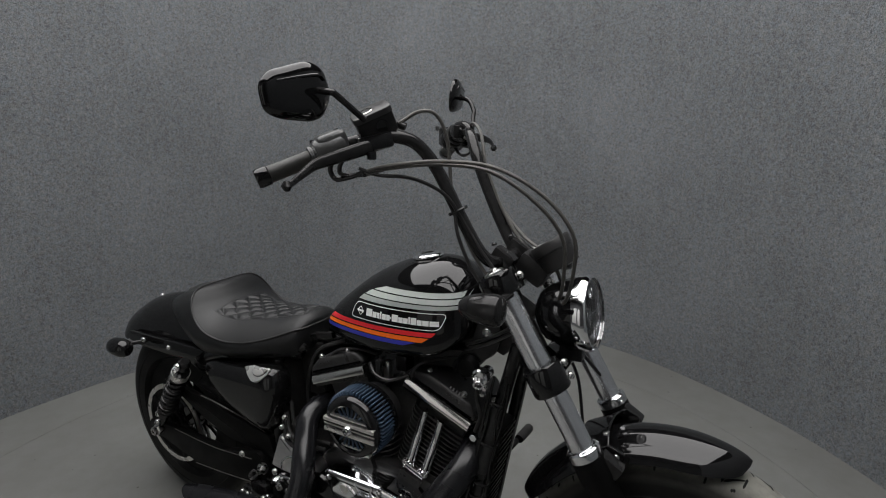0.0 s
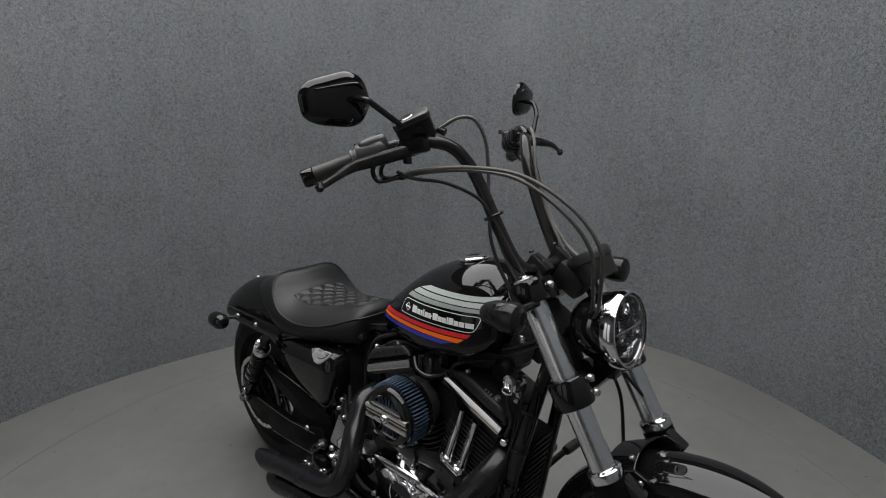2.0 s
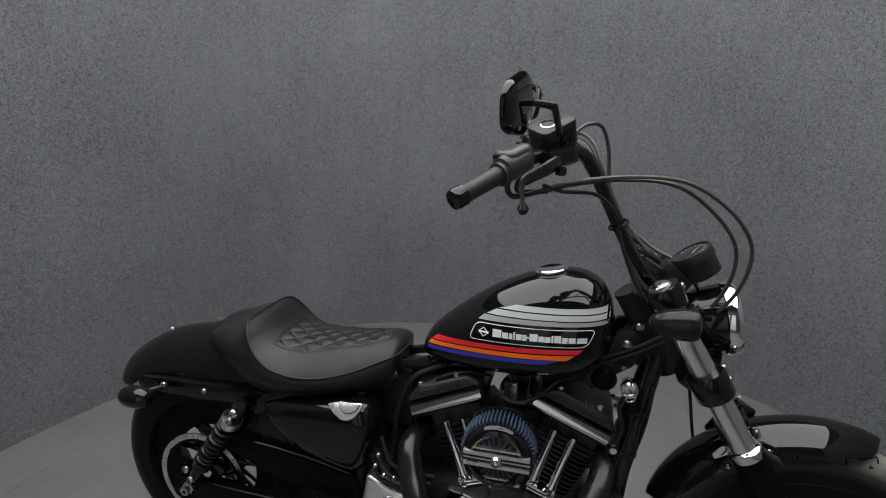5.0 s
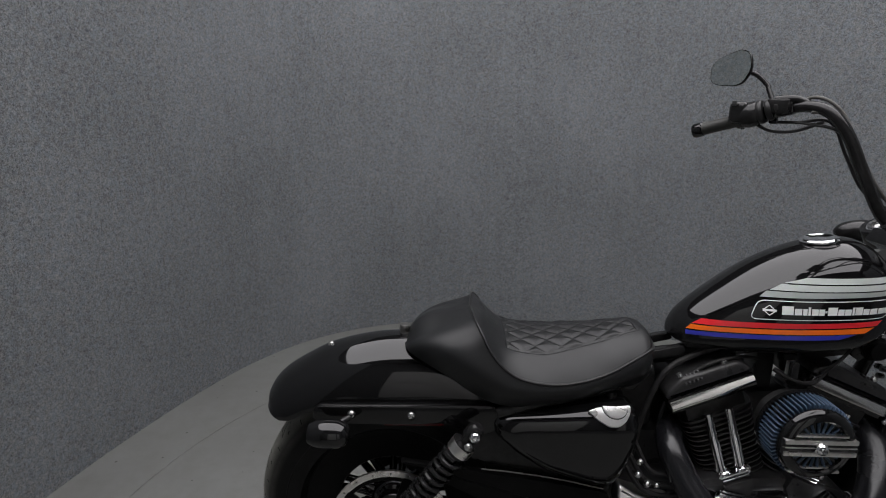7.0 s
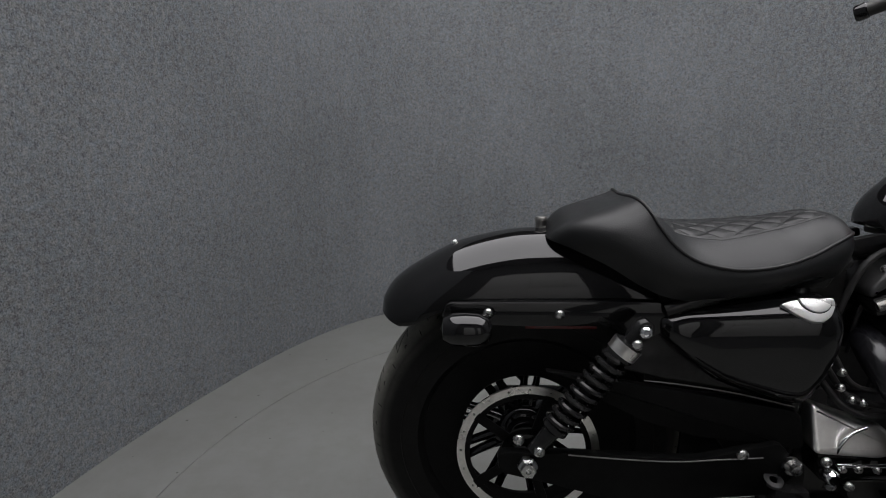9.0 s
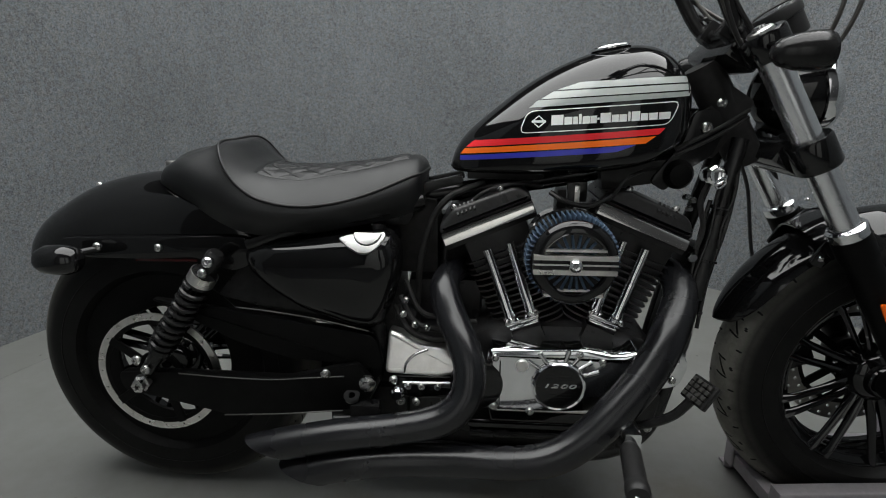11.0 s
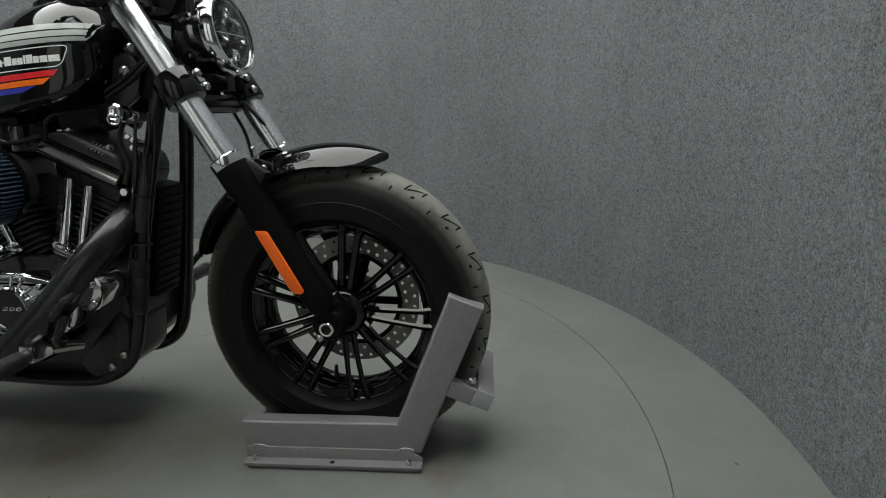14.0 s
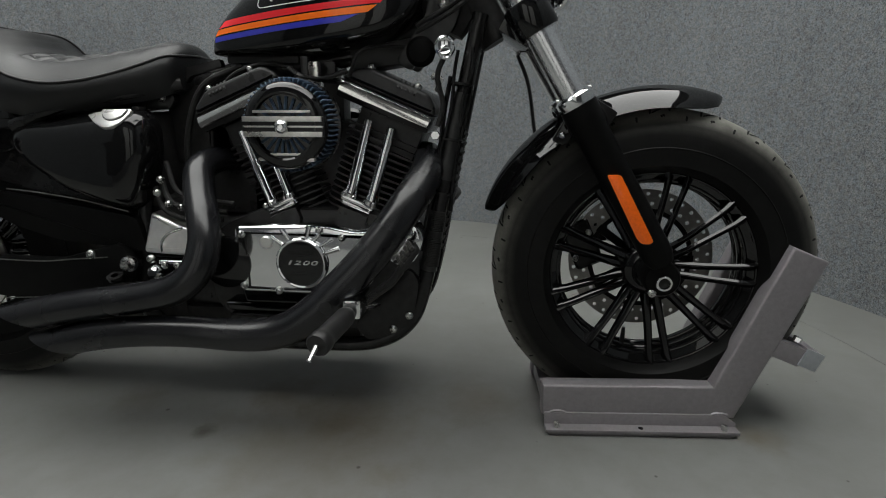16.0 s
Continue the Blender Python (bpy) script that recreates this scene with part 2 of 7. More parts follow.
def floor_paint():
    m = material("grey_floor_paint", (0.155, 0.165, 0.155), 0.5)
    t = m.node_tree
    b = t.nodes["Principled BSDF"]
    co = t.nodes.new("ShaderNodeTexCoord")
    big = node(m, "ShaderNodeTexNoise", Scale=2.0, Detail=6.0, Roughness=0.6)
    mid = node(m, "ShaderNodeTexNoise", Scale=14.0, Detail=6.0, Roughness=0.65)
    spots = node(m, "ShaderNodeTexVoronoi", Scale=6.0)
    spots.voronoi_dimensions = "2D"
    for n in (big, mid, spots):
        t.links.new(co.outputs["Object"], n.inputs["Vector"])
    ramp = t.nodes.new("ShaderNodeValToRGB")
    ramp.color_ramp.elements[0].position, ramp.color_ramp.elements[1].position = 0.3, 0.7
    ramp.color_ramp.elements[0].color = (0.136, 0.137, 0.130, 1)
    ramp.color_ramp.elements[1].color = (0.170, 0.174, 0.167, 1)
    t.links.new(big.outputs["Fac"], ramp.inputs["Fac"])
    r2 = t.nodes.new("ShaderNodeValToRGB")
    r2.color_ramp.elements[0].position, r2.color_ramp.elements[1].position = 0.25, 0.6
    r2.color_ramp.elements[0].color = (0.86, 0.85, 0.82, 1)
    r2.color_ramp.elements[1].color = (1.02, 1.02, 1.02, 1)
    t.links.new(mid.outputs["Fac"], r2.inputs["Fac"])
    r3 = t.nodes.new("ShaderNodeValToRGB")
    r3.color_ramp.elements[0].position, r3.color_ramp.elements[1].position = 0.02, 0.034
    r3.color_ramp.elements[0].color = (0.36, 0.34, 0.30, 1)
    r3.color_ramp.elements[1].color = (1, 1, 1, 1)
    pick = t.nodes.new("ShaderNodeSeparateColor")
    t.links.new(spots.outputs["Color"], pick.inputs[0])
    rare = t.nodes.new("ShaderNodeMath"); rare.operation = "LESS_THAN"
    rare.inputs[1].default_value = 0.62
    t.links.new(pick.outputs[0], rare.inputs[0])
    size = t.nodes.new("ShaderNodeMath"); size.operation = "MULTIPLY_ADD"
    size.inputs[1].default_value = 0.02
    t.links.new(pick.outputs[1], size.inputs[0]); t.links.new(spots.outputs["Distance"], size.inputs[2])
    far = t.nodes.new("ShaderNodeMath"); far.operation = "ADD"
    t.links.new(size.outputs[0], far.inputs[0]); t.links.new(rare.outputs[0], far.inputs[1])
    t.links.new(far.outputs[0], r3.inputs["Fac"])
    last = ramp.outputs["Color"]
    tints = []
    for sx, sy, rad, col in STAINS_AND_REFLECTION:
        off = node(m, "ShaderNodeVectorMath"); off.operation = "SUBTRACT"
        off.inputs[1].default_value = (sx, sy, 0)
        t.links.new(co.outputs["Object"], off.inputs[0])
        ln = node(m, "ShaderNodeVectorMath"); ln.operation = "LENGTH"
        t.links.new(off.outputs[0], ln.inputs[0])
        ad = t.nodes.new("ShaderNodeMath"); ad.operation = "MULTIPLY_ADD"
        ad.inputs[1].default_value = rad * 1.6
        t.links.new(mid.outputs["Fac"], ad.inputs[0]); t.links.new(ln.outputs["Value"], ad.inputs[2])
        rs = t.nodes.new("ShaderNodeValToRGB")
        rs.color_ramp.elements[0].position, rs.color_ramp.elements[1].position = rad * 0.9, rad * 1.9
        rs.color_ramp.elements[0].color = (*col, 1)
        rs.color_ramp.elements[1].color = (1, 1, 1, 1)
        t.links.new(ad.outputs[0], rs.inputs["Fac"])
        tints.append(rs)
    for r in [r2, r3] + tints:
        mix = t.nodes.new("ShaderNodeMix"); mix.data_type = "RGBA"; mix.blend_type = "MULTIPLY"
        mix.inputs["Factor"].default_value = 1.0
        t.links.new(last, mix.inputs[6]); t.links.new(r.outputs["Color"], mix.inputs[7])
        last = mix.outputs[2]
    t.links.new(last, b.inputs["Base Color"])
    mr = t.nodes.new("ShaderNodeMapRange")
    mr.inputs["To Min"].default_value, mr.inputs["To Max"].default_value = 0.42, 0.62
    t.links.new(mid.outputs["Fac"], mr.inputs["Value"]); t.links.new(mr.outputs["Result"], b.inputs["Roughness"])
    bp = node(m, "ShaderNodeBump", Strength=0.15, Distance=0.002)
    t.links.new(mid.outputs["Fac"], bp.inputs["Height"]); t.links.new(bp.outputs["Normal"], b.inputs["Normal"])
    return m


CARPET, FLOOR = carpet(), floor_paint()

# ---- mesh helpers ----
def smooth_mesh(bm, angle=40):
    bm.normal_update()
    for f in bm.faces:
        f.smooth = True
    for e in bm.edges:
        if len(e.link_faces) == 2 and e.calc_face_angle(0) > radians(angle):
            e.smooth = False


def part(name, bm, mat, parent=None, label="", angle=40):
    smooth_mesh(bm, angle)
    me = bpy.data.meshes.new(name)
    bm.to_mesh(me)
    bm.free()
    me.materials.append(mat)
    ob = new(name, me)
    ob.parent = parent
    if label:
        tagged(ob, label)
    return ob


def empty(name, label, category, group="", kind="", at=(0, 0, 0)):
    ob = new(name)
    ob.location = at
    ob.empty_display_size = 0.05
    return tagged(ob, label, category, group, kind)


def spline(points, n=8):
    """Catmull-Rom through the points (of any length), n steps a span."""
    p = [np.array(q, float) for q in points]
    p = [2 * p[0] - p[1]] + p + [2 * p[-1] - p[-2]]
    out = []
    for i in range(1, len(p) - 2):
        for k in range(n):
            t = k / n
            out.append(0.5 * (2 * p[i] + (p[i + 1] - p[i - 1]) * t + (2 * p[i - 1] - 5 * p[i] + 4 * p[i + 1] - p[i + 2]) * t * t
                              + (3 * p[i] - p[i - 1] - 3 * p[i + 1] + p[i + 2]) * t ** 3))
    out.append(p[-2])
    return out


def tube(bm, points, radius, segs=14, n=8, caps=True, flat=1.0, upright=False):
    """A pipe through the points; radius is a number or one per point."""
    rows = [(*q, r) for q, r in zip(points, radius if hasattr(radius, "__len__") else [radius] * len(points))]
    path = spline(rows, n) if n > 1 and len(rows) > 2 else [np.array(q, float) for q in rows]
    ring, up = [], None
    for i, q in enumerate(path):
        a, b = path[max(0, i - 1)], path[min(len(path) - 1, i + 1)]
        d = Vector((b - a)[:3]).normalized()
        if up is None:
            up = Vector((0, 0, 1)) if upright else d.orthogonal().normalized()
        up = (up - d * up.dot(d)).normalized()
        side = d.cross(up)
        c = Vector(q[:3])
        ring.append([bm.verts.new(c + (up * math.cos(2 * math.pi * k / segs) + side * math.sin(2 * math.pi * k / segs) * flat) * q[3]) for k in range(segs)])
    for u, v in zip(ring, ring[1:]):
        for k in range(segs):
            bm.faces.new((u[k], u[(k + 1) % segs], v[(k + 1) % segs], v[k]))
    if caps:
        bm.faces.new(ring[0][::-1])
        bm.faces.new(ring[-1])
    return bm


def axis_matrix(at, way):
    """Local z along way."""
    return Matrix.Translation(at) @ Vector(way).to_track_quat("Z", "Y").to_matrix().to_4x4()


def lathe(bm, profile, at=(0, 0, 0), way=(0, 0, 1), segs=32, wobble=None):
    """Turns (radius, height) about way, through at."""
    m = axis_matrix(at, way)
    rings = []
    for r, h in profile:
        if r < 1e-5:
            rings.append([bm.verts.new(m @ Vector((0, 0, h)))])
        else:
            rings.append([bm.verts.new(m @ Vector((r * math.cos(2 * math.pi * k / segs), r * math.sin(2 * math.pi * k / segs), h))) for k in range(segs)])
    for u, v in zip(rings, rings[1:]):
        for k in range(segs):
            j = (k + 1) % segs
            if len(u) == 1 and len(v) == 1:
                continue
            if len(u) == 1:
                bm.faces.new((u[0], v[j], v[k]))
            elif len(v) == 1:
                bm.faces.new((u[k], u[j], v[0]))
            else:
                bm.faces.new((u[k], u[j], v[j], v[k]))
    bmesh.ops.recalc_face_normals(bm, faces=bm.faces)
    return bm


def disc(bm, at, way, r, h, bevel=0.0, segs=24):
    """A bevelled solid cylinder from at, h along way."""
    b = min(bevel, h / 2.2, r / 2)
    prof = [(0, 0), (r - b, 0), (r, b), (r, h - b), (r - b, h), (0, h)] if b > 0 else [(0, 0), (r, 0), (r, h), (0, h)]
    return lathe(bm, prof, at, way, segs)


def ring_solid(bm, at, way, r0, r1, h, segs=48, bevel=0.001):
    return lathe(bm, [(r0, bevel), (r0 + bevel, 0), (r1 - bevel, 0), (r1, bevel), (r1, h - bevel), (r1 - bevel, h), (r0 + bevel, h), (r0, h - bevel), (r0, bevel)], at, way, segs)


def box(bm, size, m=None, bevel=0.003, segs=2):
    """A bevelled box centred on the matrix m."""
    tmp = bmesh.new()
    bmesh.ops.create_cube(tmp, size=1)
    bmesh.ops.scale(tmp, vec=size, verts=tmp.verts)
    if bevel:
        bmesh.ops.bevel(tmp, geom=tmp.edges[:], offset=bevel, segments=segs, affect="EDGES", profile=0.7)
    if m is not None:
        bmesh.ops.transform(tmp, matrix=m, verts=tmp.verts)
    merge(bm, tmp)
    return bm


def merge(bm, tmp):
    me = bpy.data.meshes.new("tmp")
    tmp.to_mesh(me)
    tmp.free()
    bm.from_mesh(me)
    bpy.data.meshes.remove(me)


def rounded(poly, r, n=4):
    """Rounds the corners of a 2D polygon."""
    out = []
    k = len(poly)
    for i in range(k):
        p, a, b = Vector(poly[i]), Vector(poly[i - 1]), Vector(poly[(i + 1) % k])
        u, v = a - p, b - p
        d = min(r, u.length * 0.45, v.length * 0.45)
        s, e = p + u.normalized() * d, p + v.normalized() * d
        for j in range(n + 1):
            t = j / n
            out.append((s * (1 - t) ** 2 + p * 2 * t * (1 - t) + e * t * t)[:])
    return out


def plate(bm, poly, y0, y1, bevel=0.003, corner=0.0, segs=2):
    """A side outline of (x, z) pairs, given thickness from y0 to y1, with bevelled rims."""
    if corner:
        poly = rounded(poly, corner)
    tmp = bmesh.new()
    a = [tmp.verts.new((x, y0, z)) for x, z in poly]
    b = [tmp.verts.new((x, y1, z)) for x, z in poly]
    f0, f1 = tmp.faces.new(a), tmp.faces.new(b[::-1])
    k = len(poly)
    for i in range(k):
        tmp.faces.new((a[i], b[i], b[(i + 1) % k], a[(i + 1) % k]))
    bmesh.ops.recalc_face_normals(tmp, faces=tmp.faces)
    if bevel:
        rim = [e for e in tmp.edges if abs(e.verts[0].co.y - e.verts[1].co.y) < 1e-6]
        bmesh.ops.bevel(tmp, geom=rim, offset=bevel, segments=segs, affect="EDGES", profile=0.6)
    merge(bm, tmp)
    return bm


def skin(bm, rows, close=False):
    """A sheet through rows of points of equal count."""
    g = [[bm.verts.new(q) for q in row] for row in rows]
    for u, v in zip(g, g[1:]):
        n = len(u)
        for k in range(n if close else n - 1):
            bm.faces.new((u[k], u[(k + 1) % n], v[(k + 1) % n], v[k]))
    return g


def bolt(parent, at, way=(0, -1, 0), r=0.006, h=0.005, mat=None, name="bolt", dome=True):
    bm = bmesh.new()
    if dome:
        lathe(bm, [(r * 1.0, 0), (r, h * 0.4), (r * 0.8, h * 0.8), (r * 0.45, h), (r * 0.42, h * 0.6), (0, h * 0.6)], at, way, 14)
    else:
        lathe(bm, [(r, 0), (r, h * 0.85), (r * 0.85, h), (0, h)], at, way, 6)
    return part(name, bm, mat or STEEL, parent)


def mirror_y(ob, parent=None):
    """A copy of a part on the other side of the bike's middle plane."""
    c = ob.copy()
    c.data = ob.data.copy()
    c.data.transform(Matrix.Diagonal((1, -1, 1, 1)))
    c.data.flip_normals()
    scene.collection.objects.link(c)
    return c

# ---- the room ----
WALL_TOP = 2.25
# how far the wall stands outside the circle, by bearing in degrees
BULGE = [(-90, 0.0), (0, 0.0), (45, 0.02), (62, 0.045), (72, 0.085), (80, 0.13), (95, 0.15), (105, 0.18), (115, 0.22), (125, 0.22), (135, 0.155), (143, 0.08), (150, 0.025), (160, -0.025), (172, -0.035), (182, -0.02), (200, 0.04), (230, 0.02), (270, 0.0)]


def wall_radius(deg):
    deg = (deg + 90) % 360 - 90
    return ROOM_R + sum(np.interp(deg + k, [q[0] for q in BULGE], [q[1] for q in BULGE]) for k in (-6, -3, 0, 3, 6)) / 5


def curved_wall(name, z0, z1, thick, mat, start=-38, end=226, segs=180):
    """The carpeted screen: it stands open on the side from which the turntable is seen."""
    bm = bmesh.new()
    rows = []
    for k in range(segs + 1):
        deg = start + (end - start) * k / segs
        r, c, d = wall_radius(deg), math.cos(radians(deg)), math.sin(radians(deg))
        rows.append([(ROOM_X + (r + add) * c, ROOM_Y + (r + add) * d, z) for add, z in ((0, z0), (0, z1), (thick, z1), (thick, z0))])
    g = skin(bm, rows, True)
    bm.faces.new(g[0]); bm.faces.new(g[-1][::-1])
    bmesh.ops.recalc_face_normals(bm, faces=bm.faces)
    return part(name, bm, mat)


tagged(curved_wall("wall_curved", 0.0, WALL_TOP, 0.04, CARPET), "curved wall covered in grey-blue ribbed carpet", "wall", kind="structure")
bm = bmesh.new()
lathe(bm, [(1.5408, -0.05), (1.5408, -0.0004), (1.5412, 0.0), (3.6, 0.0), (3.6, -0.05), (1.5408, -0.05)], (ROOM_X, ROOM_Y + 0.08, 0), (0, 0, 1), 160)
tagged(part("floor", bm, FLOOR), "grey painted floor round the turntable", "floor", kind="structure")
bm = bmesh.new()
lathe(bm, [(0, 0.0), (1.5384, 0.0), (1.5388, -0.0004), (1.5388, -0.05), (0, -0.05)], (ROOM_X, ROOM_Y + 0.08, 0), (0, 0, 1), 160)
tagged(part("turntable", bm, FLOOR), "round grey painted turntable with scuffs and dark specks", "turntable", kind="structure")
bm = bmesh.new()
lathe(bm, [(0, -0.06), (3.6, -0.06), (3.6, -0.1), (0, -0.1)], (ROOM_X, ROOM_Y, 0), (0, 0, 1), 48)
tagged(part("ground", bm, SATIN), "dark ground under the painted floor", "ground", kind="structure")
HALL = varied(material("dark_hall_paint", (0.055, 0.056, 0.058), 0.8), 3, 0.8, 1.2)
bm = bmesh.new()
lathe(bm, [(3.55, 0.0), (3.55, 3.3), (3.6, 3.3), (3.6, 0.0), (3.55, 0.0)], (ROOM_X, ROOM_Y, 0), (0, 0, 1), 64)
tagged(part("wall_outer", bm, HALL), "dark painted outer wall of the hall", "wall", kind="structure")
# added plate out of view, so the side cover mirrors a dark floor
bm = bmesh.new()
box(bm, (4.6, 0.80, 0.006), pose(0.6, -2.12, 0.003), 0.002)
tagged(part("dark_floor_panel", bm, HALL), "unseen dark floor panel that keeps low reflections dark", "floor", kind="structure")
bm = bmesh.new()
lathe(bm, [(0, 3.3), (3.6, 3.3), (3.6, 3.35), (0, 3.35)], (ROOM_X, ROOM_Y, 0), (0, 0, 1), 64)
tagged(part("ceiling", bm, HALL), "dark painted ceiling over the turntable", "ceiling", kind="structure")

# the hall's front wall, with unseen white panels in place of a lit doorway, to mirror in the paint and chrome
bm = bmesh.new()
box(bm, (1.95, 0.06, 3.28), pose(-1.325, -2.56, 1.645), 0)
box(bm, (0.30, 0.06, 3.28), pose(0.80, -2.56, 1.645), 0)
box(bm, (1.60, 0.06, 3.28), pose(2.50, -2.56, 1.645), 0)
box(bm, (0.75, 0.06, 1.18), pose(1.325, -2.56, 2.695), 0)
box(bm, (1.0, 0.06, 1.18), pose(0.15, -2.56, 2.695), 0)
tagged(part("wall_front", bm, HALL), "dark painted wall facing the open side of the turntable", "wall", kind="structure")
WHITE = varied(material("white_panel_paint", (0.78, 0.775, 0.755), 0.5), 12, 0.93, 1.05, 0.45, 0.6)
# added reflectors: pale panels out of view that brighten the tank and chrome
for name, cx, wide in (("bright_panel_1", 0.15, 0.97), ("bright_panel_2", 1.325, 0.72)):
    bm = bmesh.new()
    box(bm, (wide, 0.04, 2.08), pose(cx, -2.55, 1.045), 0.003)
    for dx in (-0.247, 0.247):
        for z, h in ((0.58, 0.7), (1.48, 0.85)):
            box(bm, (wide * 0.35, 0.02, h), pose(cx + dx * wide, -2.528, z), 0.006)
    tagged(part(name, bm, WHITE), "unseen white panel that mirrors as a bright doorway", "door", kind="structure")

# wide lamp over the turntable
LAMP_GLOW = bpy.data.materials.new("lamp_diffuser")
LAMP_GLOW.use_nodes = True
nt = LAMP_GLOW.node_tree
nt.nodes.remove(nt.nodes["Principled BSDF"])
em = nt.nodes.new("ShaderNodeEmission")
em.inputs["Color"].default_value = (0.98, 1.0, 0.965, 1)
em.inputs["Strength"].default_value = LAMP
nt.links.new(em.outputs[0], nt.nodes["Material Output"].inputs[0])
LX0, LX1, LY0, LY1, LZ = -1.5, 2.6, -1.65, 1.4, 3.1
lamp = empty("ceiling_light", "wide flat ceiling light with a white diffuser", "light", at=((LX0 + LX1) / 2, (LY0 + LY1) / 2, LZ))
bm = bmesh.new()
box(bm, (LX1 - LX0, LY1 - LY0, 0.01), None, 0)
part("diffuser", bm, LAMP_GLOW, lamp, "glowing white diffuser")
bm = bmesh.new()
for sx in (-1, 1):
    box(bm, (0.04, LY1 - LY0 + 0.08, 0.2), pose(sx * ((LX1 - LX0) / 2 + 0.02), 0, 0.09), 0.004)
for sy in (-1, 1):
    box(bm, (LX1 - LX0, 0.04, 0.2), pose(0, sy * ((LY1 - LY0) / 2 + 0.02), 0.09), 0.004)
part("frame", bm, SILVER, lamp)

# ---- the motorcycle ----
bike = empty("motorcycle", "gloss black cruiser motorcycle with striped tank, in a wheel chock", "motorcycle")
R_AX, F_AX = Vector((0.005, 0, 0.3125)), Vector((1.495, 0, 0.318))


STROKES = [(0.12, 0.12, 0.17, 0.50), (0.15, 0.22, 0.53, 0.56), (0.50, 0.20, 0.57, 0.60), (0.84, 0.64, 0.86, 0.76), (0.28, 0.66, 0.33, 0.64), (0.33, 0.64, 0.36, 0.69)]


def tyre_point(r, half, bead, turn, f, side, lift=0.0):
    """A point of the tyre's surface at the angle turn and the part f of its half width."""
    c = f ** 1.25
    rad = bead + (r - bead) * math.sqrt(max(0.0, 1 - c * c)) ** 0.72 + lift
    return (rad * math.cos(turn), side * (half * f + lift * 0.5), rad * math.sin(turn))


def tyre_mesh(r, half, bead, n=160):
    """Tyre about y, through the origin."""
    rows = []
    for i in range(-24, 25):
        f = math.sin(math.pi / 2 * abs(i) / 24)
        rows.append([tyre_point(r, half, bead, 2 * math.pi * k / n, f, 1 if i > 0 else -1) for k in range(n)])
    inner = bead - 0.014
    for y in (half * 0.72, -half * 0.72):
        rows.append([(inner * math.cos(2 * math.pi * k / n), y, inner * math.sin(2 * math.pi * k / n)) for k in range(n)])
    rows.append(rows[0])
    bm = bmesh.new()
    skin(bm, rows, True)
    bmesh.ops.remove_doubles(bm, verts=bm.verts, dist=1e-5)
    bmesh.ops.recalc_face_normals(bm, faces=bm.faces)
    return bm


def tread_slit_strips(r, half, bead, wide, periods=21):
    """Dark strips laid on the tread for the shade in narrow slits, pairs of them joined by a slanted one."""
    verts, faces = [], []
    for side in (-1, 1):
        for p in range(periods):
            for u0, f0, u1, f1 in STROKES:
                du, df = (u1 - u0) * 2 * math.pi * r / periods, (f1 - f0) * half
                long = math.hypot(du, df)
                eu, ef = -df / long * wide * periods / (2 * math.pi * r), du / long * wide / half
                first = len(verts)
                for k in range(9):
                    u, f = u0 + (u1 - u0) * k / 8, f0 + (f1 - f0) * k / 8
                    thin = 0.35 if k in (0, 8) else 1.0
                    for q in (-thin, thin):
                        verts.append(tyre_point(r, half, bead, 2 * math.pi * (p + u + q * eu + (0.5 if side > 0 else 0)) / periods, max(0.0, f + q * ef), side, 0.0005))
                    if k:
                        faces.append((first + 2 * k - 2, first + 2 * k - 1, first + 2 * k + 1, first + 2 * k))
    me = bpy.data.meshes.new("tread_pattern")
    me.from_pydata(verts, [], faces)
    bm = bmesh.new()
    bm.from_mesh(me)
    bpy.data.meshes.remove(me)
    return bm


BEAD = 0.212


